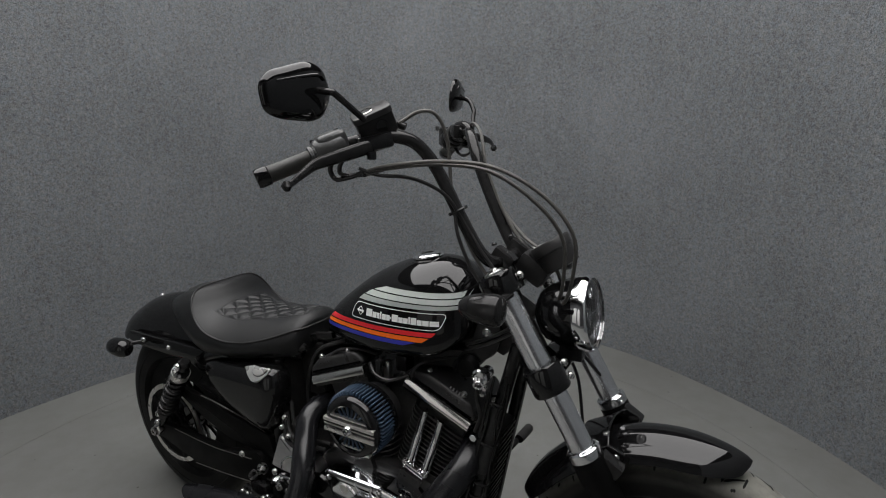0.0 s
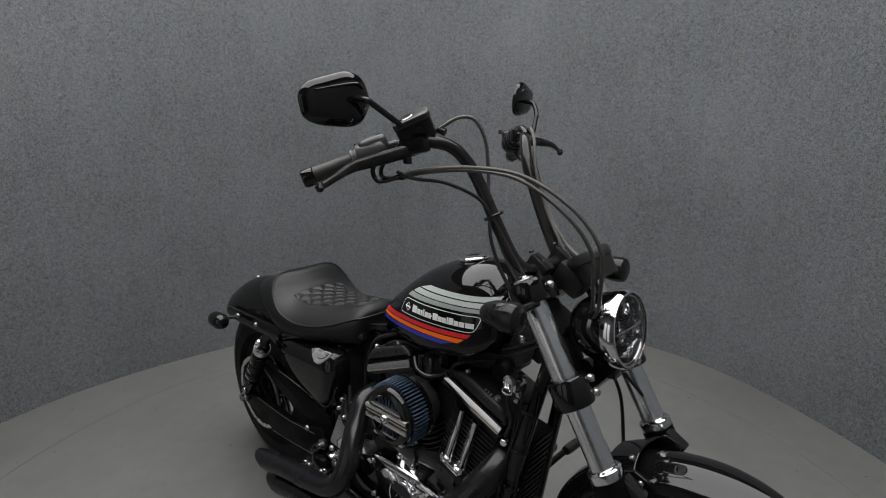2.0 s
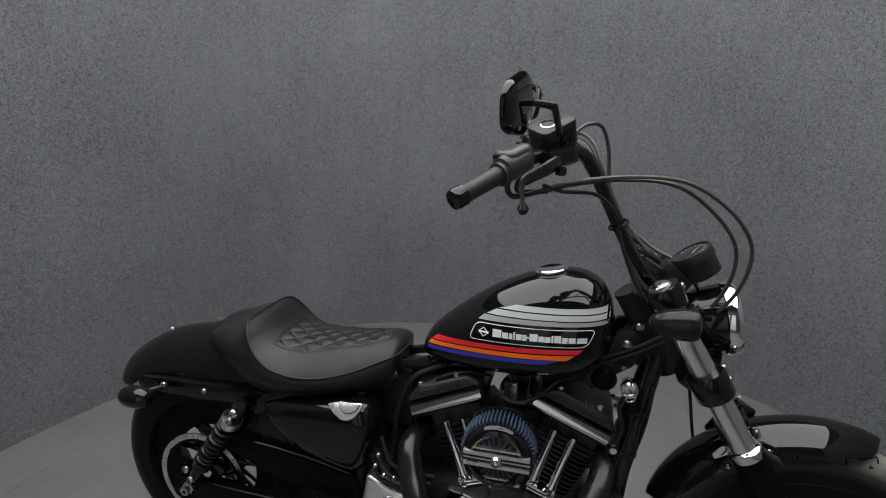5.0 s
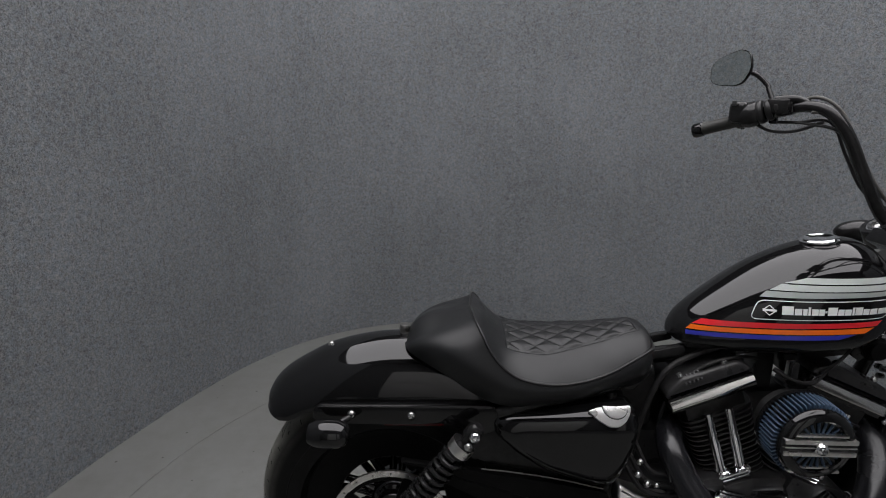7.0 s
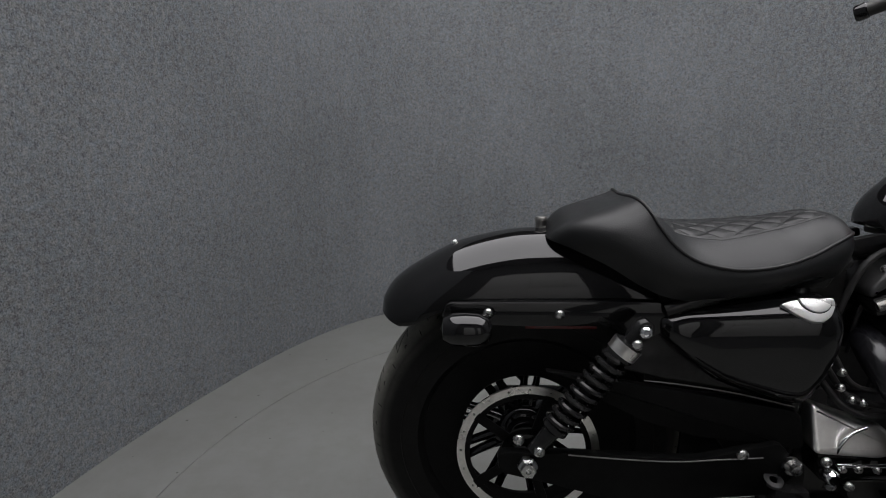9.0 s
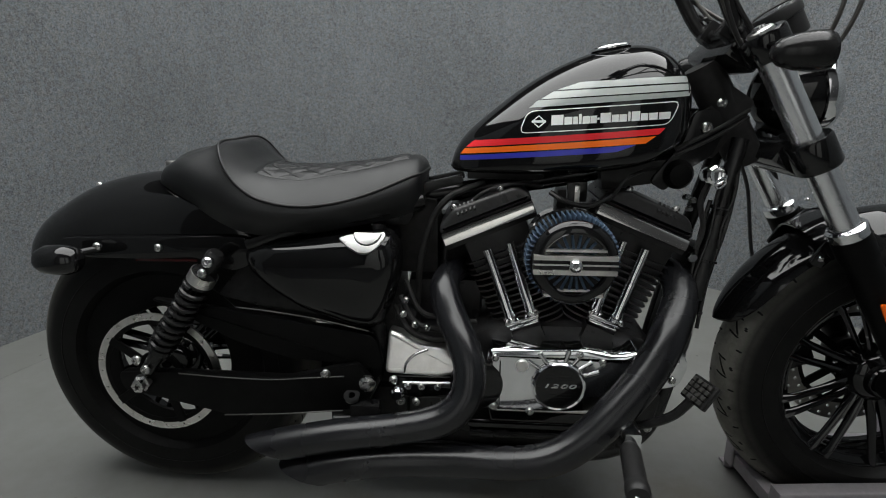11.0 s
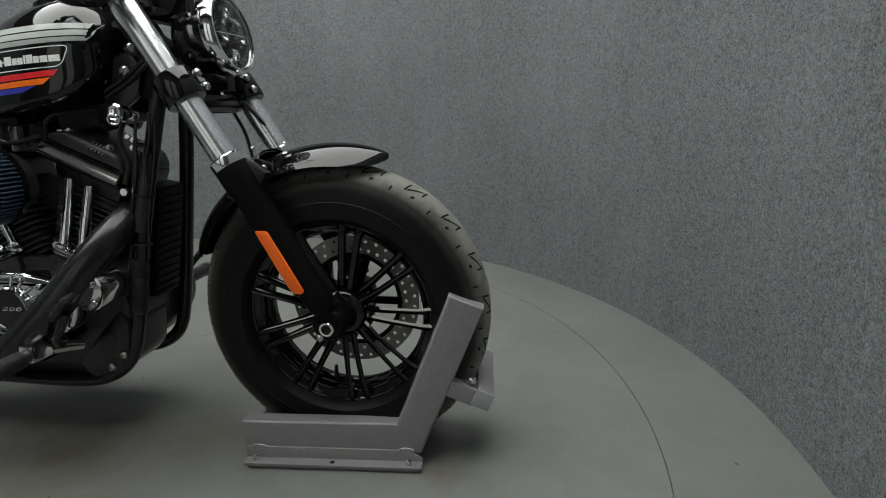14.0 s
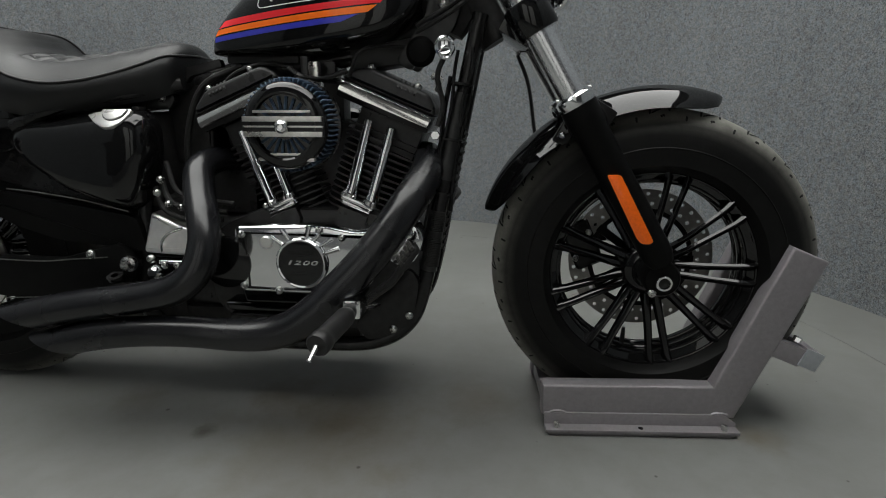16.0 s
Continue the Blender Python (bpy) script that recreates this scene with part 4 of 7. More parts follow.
def dense(poly, step=0.006):
    out = []
    for i in range(len(poly)):
        a, b = np.array(poly[i]), np.array(poly[(i + 1) % len(poly)])
        n = max(1, int(np.linalg.norm(b - a) / step))
        out += [tuple(a + (b - a) * k / n) for k in range(n)]
    return out


for side in (-1, 1):
    # three silver bands, slanting at the back
    for quad, mat in (([(0.8037, 0.8856), (1.0405, 0.8996), (1.041, 0.9105), (0.8440, 0.8990)], D_SILVER),
                      ([(0.7771, 0.8699), (1.0399, 0.8865), (1.0402, 0.8972), (0.7985, 0.8830)], D_SILVER),
                      ([(0.7577, 0.8550), (1.0345, 0.8760), (1.0392, 0.8843), (0.7718, 0.8676)], D_GREY)):
        decal("silver_stripe", quad, mat, side, label="silver decal stripe")
    decal("red_stripe", [(0.6424, 0.7822), (0.9793, 0.8113), (0.9899, 0.8226), (0.6592, 0.7952)], D_RED, side, label="red decal stripe")
    decal("orange_stripe", [(0.6322, 0.7692), (0.9565, 0.7958), (0.9741, 0.8083), (0.6405, 0.7797)], D_ORANGE, side, label="orange decal stripe")
    decal("blue_stripe", [(0.6316, 0.7570), (0.9079, 0.7807), (0.9416, 0.7935), (0.6318, 0.7662)], D_BLUE, side, label="blue decal stripe")
    line_decal(dense(rounded([(0.7396, 0.8102), (0.9961, 0.8286), (1.0133, 0.8670), (0.7546, 0.8487)], 0.014, 5)), 0.0016, D_WHITE, side)
    # plain white marks where the maker's name stands
    # start, end (parts of the name's length), height
    for a, b, h in ((0, 0.100, 1), (0.109, 0.175, 0.76), (0.182, 0.222, 0.76), (0.229, 0.252, 1), (0.260, 0.322, 0.76), (0.326, 0.378, 0.76), (0.381, 0.400, 0), (0.407, 0.494, 1),
                    (0.501, 0.560, 0.76), (0.564, 0.628, 0.76), (0.636, 0.658, 1), (0.665, 0.736, 1), (0.742, 0.804, 0.76), (0.811, 0.886, 0.76), (0.896, 1.0, 0.76)):
        x0, x1 = 0.7952 + 0.2011 * a, 0.7952 + 0.2011 * b
        z0, z1 = 0.8251 + 0.0127 * a, 0.8251 + 0.0127 * b
        tall = 0.0172 - 0.0020 * a
        if h == 0:
            z0, z1, h = z0 + 0.0052, z1 + 0.0052, 0.24
        decal("name_bar", [(x0, z0), (x1, z1), (x1, z1 + tall * h), (x0, z0 + tall * h)], D_WHITE, side, 0.0010, nx=3, nz=2)
    cx, cz = 0.7737, 0.8312
    line_decal(dense([(cx - 0.011, cz), (cx, cz - 0.010), (cx + 0.011, cz), (cx, cz + 0.010)], 0.003), 0.0018, D_WHITE, side, name="badge")
    decal("badge_bar", [(cx - 0.012, cz - 0.0022), (cx + 0.012, cz - 0.0016), (cx + 0.012, cz + 0.0026), (cx - 0.012, cz + 0.002)], D_WHITE, side, 0.0011, nx=3, nz=1)

# fuel cap
bm = bmesh.new()
lathe(bm, [(0.0, -0.008), (0.040, -0.008), (0.040, 0.001), (0.035, 0.004), (0.033, 0.007), (0.0, 0.007)], (0.910, -0.006, 0.953), (-0.17, 0, 0.985), 40)
part("filler_neck", bm, SATIN, tank, "black filler ring")
bm = bmesh.new()
lathe(bm, [(0.0, 0.006), (0.034, 0.006), (0.0365, 0.0072), (0.037, 0.0100), (0.036, 0.0118), (0.0325, 0.0142), (0.0305, 0.0145), (0.0285, 0.0138), (0.022, 0.0112), (0.012, 0.0100), (0.0, 0.0098)], (0.910, -0.006, 0.953), (-0.17, 0, 0.985), 40)
part("fuel_cap", bm, CHROME, tank, "polished chrome fuel cap")
# tank mounts and the frame tube behind
bm = bmesh.new()
tube(bm, [(1.13, 0, 0.84), (1.05, 0, 0.79), (0.9, 0, 0.735), (0.7, 0, 0.70), (0.56, 0, 0.68), (0.45, 0, 0.65)], 0.019, 14, 6)
part("backbone", bm, SATIN, bike)
for side in (-1, 1):
    bm = bmesh.new()
    plate(bm, [(0.545, 0.69), (0.56, 0.712), (0.635, 0.728), (0.64, 0.712), (0.57, 0.695), (0.552, 0.672)], side * 0.028, side * 0.046, 0.002, 0.005)
    part("tank_mount", bm, SATIN, bike)
    bm = bmesh.new()
    plate(bm, [(0.99, 0.72), (1.045, 0.795), (1.06, 0.85), (1.10, 0.855), (1.118, 0.82), (1.10, 0.77), (1.04, 0.73), (1.02, 0.70)], side * 0.036, side * 0.05, 0.003, 0.012)
    gus = part("frame_gusset", bm, SATIN, bike)
    bolt(gus, (1.082, side * 0.05, 0.82), (0, side, 0), 0.011, 0.007)
    bolt(gus, (1.104, side * 0.05, 0.864), (0, side, 0), 0.009, 0.008)
    for dz in (0, 0.012):
        bm = bmesh.new()
        tube(bm, [(1.03, side * 0.05, 0.77 + dz), (1.09, side * 0.055, 0.80 + dz), (1.15, side * 0.06, 0.84 + dz)], 0.004, 8, 4)
        part("brake_hose", bm, PLASTIC, bike)

# ---- seat ----
# rows: centre (x, z), seam (x, y, z), lower edge (x, y, z)
SEAT = [
    ((0.174, 0.790), (0.170, 0.0, 0.7895), (0.030, 0.0, 0.715)),
    ((0.197, 0.788), (0.178, 0.085, 0.790), (0.034, 0.060, 0.712)),
    ((0.213, 0.772), (0.190, 0.120, 0.775), (0.070, 0.096, 0.702)),
    ((0.231, 0.754), (0.206, 0.139, 0.747), (0.128, 0.122, 0.678)),
    ((0.254, 0.742), (0.232, 0.149, 0.716), (0.180, 0.134, 0.648)),
    ((0.290, 0.737), (0.272, 0.153, 0.692), (0.232, 0.136, 0.627)),
    ((0.340, 0.738), (0.335, 0.149, 0.680), (0.300, 0.128, 0.619)),
    ((0.400, 0.743), (0.400, 0.139, 0.684), (0.390, 0.116, 0.629)),
    ((0.460, 0.750), (0.460, 0.122, 0.698), (0.455, 0.102, 0.640)),
    ((0.512, 0.760), (0.510, 0.101, 0.716), (0.512, 0.086, 0.650)),
    ((0.545, 0.761), (0.543, 0.086, 0.729), (0.545, 0.074, 0.660)),
    ((0.562, 0.751), (0.560, 0.062, 0.732), (0.557, 0.050, 0.668)),
    ((0.570, 0.736), (0.569, 0.0, 0.734), (0.563, 0.0, 0.672)),
]
flat_rows = spline([(*c, *e, *b) for c, e, b in SEAT], 16)


def seat_point(row, v):
    cx, cz, ex, ey, ez = row[:5]
    a = abs(v)
    f = a ** 2.6
    return Vector((cx + (ex - cx) * a ** 2, ey * v, cz + (ez - cz) * f))


bm = bmesh.new()
n = 84
grid_rows = []
for row in flat_rows:
    line = []
    for k in range(-n, n + 1):
        q = seat_point(row, k / n)
        x, y = q.x, q.y
        # diamond quilting inside a stitched border that narrows towards the front
        edge = 0.090 - 0.27 * max(0, x - 0.33)
        if 0.236 < x < 0.545 and abs(y) < edge + 0.01:
            u, w = x / 0.056 + y / 0.046, x / 0.056 - y / 0.046
            d = min(abs(u - round(u)), abs(w - round(w))) * 0.036
            into = min(edge - abs(y), x - 0.246, 0.532 - x)
            if into > 0:
                q.z += min(1, into / 0.006) * (0.0044 * (1 - math.exp(-(d / 0.0055) ** 1.2)) - 0.0014)
            q.z -= 0.0022 * math.exp(-(into / 0.0022) ** 2)
        line.append(q)
    grid_rows.append(line)
skin(bm, grid_rows)
bmesh.ops.recalc_face_normals(bm, faces=bm.faces)
seat = part("seat", bm, LEATHER, bike, "black leather solo seat with diamond quilting", 80)
for side in (-1, 1):
    bm = bmesh.new()
    rows = []
    for r in flat_rows:
        e, b = Vector((r[2], side * r[3], r[4])), Vector((r[5], side * r[6], r[7]))
        line = []
        for k in range(15):
            t = k / 14
            q = e.lerp(b, t)
            rear = max(0.0, min(1.0, (0.25 - r[0]) / 0.05))
            out = math.sin(math.pi * t ** (1 + 0.5 * rear)) * (0.016 + 0.011 * rear)
            q += Vector((-0.35 * max(0.0, min(1.0, (0.27 - r[0]) / 0.04)), side * 0.9 * min(1, r[3] / 0.06), 0.35)).normalized() * out
            line.append(q)
        rows.append(line)
    skin(bm, rows)
    bmesh.ops.recalc_face_normals(bm, faces=bm.faces)
    part("seat_skirt", bm, LEATHER, seat, "smooth black leather skirt", 80)
    bm = bmesh.new()
    tube(bm, [(r[2], side * r[3], r[4] + 0.001) for r in flat_rows[::6]], 0.0030, 10, 3)
    part("seat_piping", bm, PLASTIC, seat, "black seam piping")
bm = bmesh.new()
rows = []
for r in flat_rows:
    rows.append([(r[5], r[6] * k / 6, r[7] + 0.004) for k in range(-6, 7)])
skin(bm, rows)
part("seat_base", bm, PLASTIC, seat)
bm = bmesh.new()
lathe(bm, [(0, 0), (0.010, 0), (0.0105, 0.014), (0.0115, 0.015), (0.0115, 0.021), (0.010, 0.023), (0, 0.0235)], (0.026, 0, 0.722), (0, 0, 1), 14)
box(bm, (0.03, 0.02, 0.008), pose(0.036, 0, 0.724), 0.002)
part("seat_screw", bm, BRAKE, seat, "dark steel seat screw")

# ---- rear fender ----
FEND = [
    ((-0.281, 0.566), (-0.238, 0.086, 0.548)),
    ((-0.276, 0.590), (-0.212, 0.094, 0.554)),
    ((-0.253, 0.622), (-0.175, 0.098, 0.575)),
    ((-0.208, 0.655), (-0.135, 0.100, 0.588)),
    ((-0.140, 0.692), (-0.085, 0.101, 0.594)),
    ((-0.060, 0.715), (-0.025, 0.102, 0.596)),
    ((0.010, 0.724), (0.045, 0.102, 0.596)),
    ((0.100, 0.722), (0.120, 0.102, 0.598)),
    ((0.200, 0.690), (0.200, 0.102, 0.60)),
    ((0.270, 0.620), (0.255, 0.100, 0.55)),
]
rowsF = spline([(*c, *e) for c, e in FEND], 7)
bm = bmesh.new()
sheet = []
for cx, cz, ex, ey, ez in rowsF:
    line = []
    for k in range(-18, 19):
        v = k / 18
        a = abs(v) * math.pi / 2
        fy, fz = math.sin(a) ** 0.97, 1 - math.cos(a) ** 0.97
        line.append((cx + (ex - cx) * fz, math.copysign(ey * fy, v) if k else 0.0, cz + (ez - cz) * fz))
    sheet.append(line)
skin(bm, sheet)
solid(bm, 0.003)
rf = part("rear_fender", bm, GLOSS, bike, "bobbed gloss black rear fender", 60)
bolt(rf, (-0.139, 0, 0.692), (-0.35, 0, 1), 0.007, 0.006)
for side in (-1, 1):
    bm = bmesh.new()
    plate(bm, [(-0.15, 0.606), (-0.02, 0.610), (0.16, 0.615), (0.225, 0.615), (0.245, 0.59), (0.225, 0.555), (0.19, 0.545), (0.12, 0.572), (0.02, 0.566), (-0.09, 0.566), (-0.16, 0.575)], side * 0.104, side * 0.122, 0.004, 0.012)
    st = part("fender_strut", bm, GLOSS, bike, "gloss black fender strut")
    bolt(st, (-0.075, side * 0.122, 0.590), (0, side, 0), 0.0085, 0.007)
    bolt(st, (0.05, side * 0.122, 0.590), (0, side, 0), 0.0085, 0.007)
    bm = bmesh.new()
    plate(bm, [(-0.008, 0.558), (0.118, 0.560), (0.118, 0.5655), (-0.008, 0.5635)], side * 0.106, side * 0.1112, 0.001)
    part("side_reflector", bm, RED, st, "thin red side reflector")
    # turn signal on a stalk
    bm = bmesh.new()
    tube(bm, [(-0.07, side * 0.115, 0.585), (-0.10, side * 0.15, 0.583)], 0.007, 10, 1)
    stalk = part("rear_turn_signal_stalk", bm, SATIN, bike)
    bm = bmesh.new()
    lathe(bm, [(0, -0.046), (0.012, -0.045), (0.022, -0.038), (0.028, -0.022), (0.029, 0.0), (0.027, 0.022), (0.02, 0.036), (0.0, 0.042)], (-0.115, side * 0.178, 0.578), (-1, 0, 0), 24)
    part("turn_signal", bm, GLOSS, stalk, "gloss black bullet turn signal")

# ---- shocks ----
for side in (-1, 1):
    top, low = Vector((0.180, side * 0.165, 0.583)), Vector((0.018, side * 0.152, 0.352))
    d = (low - top)
    L = d.length
    bm = bmesh.new()
    lathe(bm, [(0, -0.016), (0.012, -0.016), (0.018, -0.008), (0.018, 0.012), (0.014, 0.03), (0.0245, 0.034), (0.0255, 0.04), (0.0255, 0.062), (0.022, 0.066), (0.0145, 0.07), (0.0145, L - 0.06),
               (0.0240, L - 0.056), (0.0245, L - 0.046), (0.016, L - 0.04), (0.014, L + 0.012), (0, L + 0.014)], top, d, 28)
    sh = part("shock_absorber", bm, SATIN, bike, "black coil-over shock absorber")
    bm = bmesh.new()
    m = axis_matrix(top, d)
    turns, a, b = 9.5, 0.066, L - 0.056
    pts = [tuple(m @ Vector((0.0222 * math.cos(2 * math.pi * turns * k / 190), 0.0222 * math.sin(2 * math.pi * turns * k / 190), a + (b - a) * k / 190))) for k in range(191)]
    tube(bm, pts, 0.0056, 8, 1)
    part("spring", bm, SATIN, sh, "gloss black coil spring")
    bm = bmesh.new()
    lathe(bm, [(0.022, 0.0355), (0.0263, 0.0355), (0.0263, 0.056), (0.022, 0.056)], top, d, 28)
    part("spring_cup", bm, DISC, sh, "bare metal spring cup")
    bolt(sh, top + Vector((0, side * 0.018, 0)), (0, side, 0), 0.0115, 0.012, CHROME)
    bolt(sh, top + Vector((-0.012, side * 0.020, -0.022)), (0, side, 0), 0.009, 0.008)
    bolt(sh, low + Vector((0, side * 0.016, 0)), (0, side, 0), 0.010, 0.008)

# ---- swingarm, axle, caliper ----
for side in (-1, 1):
    bm = bmesh.new()
    plate(bm, [(-0.055, 0.335), (-0.05, 0.296), (0.06, 0.272), (0.16, 0.248), (0.30, 0.256), (0.44, 0.272), (0.475, 0.32), (0.44, 0.372), (0.30, 0.335), (0.07, 0.338)], side * 0.098 if side > 0 else -0.130, side * 0.13 if side > 0 else -0.150, 0.0025, 0.015)
    sw = part("swingarm", bm, SOOT, bike, "satin black swingarm side")
    if side < 0:
        bm = bmesh.new()
        lathe(bm, [(0.0, 0), (0.016, 0), (0.018, 0.004), (0.018, 0.014), (0.0135, 0.018), (0.0135, 0.027), (0.006, 0.028), (0.0055, 0.02), (0, 0.02)], (0, -0.15, 0.3165), (0, -1, 0), 6)
        part("rear_axle_nut", bm, STEEL, sw, "steel rear axle nut")
        bolt(sw, (-0.016, -0.142, 0.358), (0, -1, 0), 0.011, 0.008)
        bolt(sw, (0.375, -0.15, 0.348), (0, -1, 0), 0.010, 0.007)
# belt guard and lower frame rails on the right
bm = bmesh.new()
plate(bm, [(0.02, 0.490), (0.13, 0.476), (0.30, 0.452), (0.475, 0.424), (0.49, 0.35), (0.43, 0.36), (0.30, 0.37), (0.20, 0.40), (0.12, 0.44)], -0.135, -0.118, 0.003, 0.02)
part("side_guard", bm, SOOT, bike, "black side guard")
# edge highlights of the guard and the swingarm, laid on as thin pale tubes
for pts in ([(0.20, -0.1365, 0.4765), (0.26, -0.1365, 0.471), (0.36, -0.1365, 0.457), (0.461, -0.1365, 0.435)],
            [(0.073, -0.1505, 0.336), (0.17, -0.1505, 0.331), (0.264, -0.1505, 0.330), (0.33, -0.1505, 0.336), (0.411, -0.1505, 0.343)],
            [(0.16, -0.1505, 0.246), (0.28, -0.1505, 0.254), (0.405, -0.1505, 0.267)]):
    bm = bmesh.new()
    tube(bm, pts, 0.0013, 8, 5)
    part("edge_highlight", bm, BRAKE, bike, "thin pale line standing for an edge highlight")
for side in (-1, 1):
    bm = bmesh.new()
    tube(bm, [(0.23, side * 0.12, 0.60), (0.33, side * 0.12, 0.635), (0.46, side * 0.10, 0.66), (0.56, side * 0.06, 0.68)], 0.014, 12, 6)
    tube(bm, [(0.475, side * 0.080, 0.635), (0.475, side * 0.098, 0.50), (0.47, side * 0.11, 0.34), (0.44, side * 0.11, 0.25), (0.5, side * 0.10, 0.17), (0.62, side * 0.095, 0.155), (0.85, side * 0.095, 0.153),
              (0.955, side * 0.092, 0.165), (1.02, side * 0.088, 0.212), (1.05, side * 0.083, 0.30), (1.078, side * 0.078, 0.45), (1.115, side * 0.062, 0.63), (1.15, side * 0.04, 0.80)], 0.0155, 14, 6)
    part("frame_rail", bm, SATIN, bike, "satin black frame tube")
bm = bmesh.new()
plate(bm, [(0.475, 0.632), (0.485, 0.662), (0.53, 0.672), (0.545, 0.655), (0.53, 0.630)], -0.066, -0.045, 0.003, 0.008)
lug = part("seat_lug", bm, SATIN, bike)
bolt(lug, (0.516, -0.066, 0.655), (0, -1, 0), 0.0095, 0.008)

# side cover with its emblem
bm = bmesh.new()
COVER = [(0.215, 0.590), (0.255, 0.610), (0.40, 0.624), (0.505, 0.632), (0.525, 0.60), (0.523, 0.545), (0.505, 0.48), (0.478, 0.432), (0.43, 0.437), (0.33, 0.470), (0.265, 0.512), (0.22, 0.556)]
def pillow(bm, poly, side, layers, lean=0.06):
    """An outline drawn inward, layer by layer, to a rounded shoulder; layers: (y, inset towards the middle)."""
    poly = rounded(poly, 0.022, 5)
    cx, cz = sum(p[0] for p in poly) / len(poly), sum(p[1] for p in poly) / len(poly)
    rows = []
    for y, inset in layers:
        rows.append([(x + (cx - x) * inset * 0.5, side * (y + lean * (x + (cx - x) * inset * 0.5 - 0.40) * (y > 0.1)), z + (cz - z) * inset) for x, z in poly])
    g = skin(bm, rows, True)
    bm.faces.new(g[0]); bm.faces.new(g[-1][::-1])
    bmesh.ops.recalc_face_normals(bm, faces=bm.faces)
    return bm


SHOULDER = [(0.09, 0.0), (0.113, 0.0), (0.121, 0.02), (0.131, 0.065), (0.140, 0.13), (0.147, 0.21), (0.152, 0.31), (0.155, 0.44), (0.1565, 0.6)]
pillow(bm, COVER, -1, SHOULDER)
oil = part("side_cover", bm, GLOSS, bike, "gloss black oil tank cover", 50)
em_m = Matrix.Translation((0.457, -0.1465, 0.6140)) @ pose(0, 0, 0, -42, 0, -2) @ Matrix.Diagonal((0.84, 1, 0.88, 1))
bm = bmesh.new()
wing = rounded([(-0.056, 0.009), (-0.03, 0.018), (0.050, 0.026), (0.049, 0.010), (0.036, -0.012), (0.018, -0.025), (-0.004, -0.026), (-0.030, -0.012)], 0.007, 4)
plate(bm, [(x, z) for x, z in wing], -0.004, 0.004, 0.0025)
bmesh.ops.transform(bm, matrix=em_m, verts=bm.verts)
emb = part("emblem", bm, EMBLEM, oil, "small shield-shaped pale metal emblem")
bm = bmesh.new()
half_disc = [(0.030 * math.cos(math.pi * k / 16) + 0.011, 0.021 - 0.028 * math.sin(math.pi * k / 16)) for k in range(17)]
plate(bm, half_disc, -0.0075, -0.003, 0.0015)
bmesh.ops.transform(bm, matrix=em_m, verts=bm.verts)
part("emblem_disc", bm, EMBLEM, emb)
bm = bmesh.new()
inner = [(0.0318 * math.cos(math.pi * k / 16) + 0.011, 0.0212 - 0.0298 * math.sin(math.pi * k / 16)) for k in range(17)]
plate(bm, inner, -0.0050, -0.003, 0.0005)
bmesh.ops.transform(bm, matrix=em_m, verts=bm.verts)
part("emblem_line", bm, SATIN, emb, "dark enamel line")
bm = bmesh.new()
pillow(bm, COVER, 1, SHOULDER)
part("battery_cover", bm, GLOSS, bike, "gloss black battery cover", 50)
bm = bmesh.new()
box(bm, (0.30, 0.19, 0.19), pose(0.36, 0, 0.53), 0.02)
box(bm, (0.09, 0.10, 0.16), pose(0.545, 0.02, 0.60), 0.02)
box(bm, (0.10, 0.18, 0.14), pose(0.50, 0, 0.38), 0.02)
part("oil_tank", bm, MATTE, bike)
# added black filler: blocks the view of bright floor through the frame
bm = bmesh.new()
plate(bm, [(0.365, 0.33), (0.375, 0.46), (0.52, 0.46), (0.52, 0.30), (0.40, 0.29)], -0.08, 0.10, 0.006, 0.012)
box(bm, (0.17, 0.18, 0.11), pose(0.445, 0, 0.235), 0.02)
part("gap_filler", bm, MATTE, bike, "black filler blocks that close the gaps in the frame")
bm = bmesh.new()
plate(bm, [(0.17, 0.15), (0.20, 0.29), (0.42, 0.29), (0.42, 0.14), (0.30, 0.13)], 0.085, 0.10, 0.004, 0.02)
part("belt_guard", bm, SOOT, bike, "dull black lower belt guard")
# added fill plate that keeps the gap under the side cover dark
bm = bmesh.new()
plate(bm, [(0.15, 0.49), (0.21, 0.56), (0.50, 0.56), (0.48, 0.43), (0.36, 0.44), (0.27, 0.46)], -0.112, -0.085, 0.004, 0.01)
part("inner_filler", bm, SATIN, bike, "black filler plate behind the side cover")

# ---- engine ----
CRANK = Vector((0.845, 0, 0.275))
bm = bmesh.new()
plate(bm, [(0.60, 0.235), (0.64, 0.19), (0.95, 0.185), (1.02, 0.24), (1.045, 0.33), (1.02, 0.41), (0.93, 0.44), (0.72, 0.44), (0.62, 0.40), (0.59, 0.32)], -0.095, 0.14, 0.012, 0.03)
engine = part("engine", bm, CRINKLE, bike, "black air-cooled V-twin engine with chrome covers")

FINS = {}


def fin_mesh(w, d, t):
    key = (round(w, 4), round(d, 4))
    if key not in FINS:
        b = bmesh.new()
        pl = rounded([(-w, -d), (w, -d), (w, d), (-w, d)], min(w, d) * 0.45, 4)
        lo = [b.verts.new((x, y, -t / 2)) for x, y in pl]
        hi = [b.verts.new((x, y, t / 2)) for x, y in pl]
        b.faces.new(lo[::-1]); b.faces.new(hi)
        for i in range(len(pl)):
            b.faces.new((lo[i], lo[(i + 1) % len(pl)], hi[(i + 1) % len(pl)], hi[i]))
        smooth_mesh(b, 40)
        me = bpy.data.meshes.new("fin")
        b.to_mesh(me); b.free()
        me.materials.append(CRINKLE)
        FINS[key] = me
    return FINS[key]


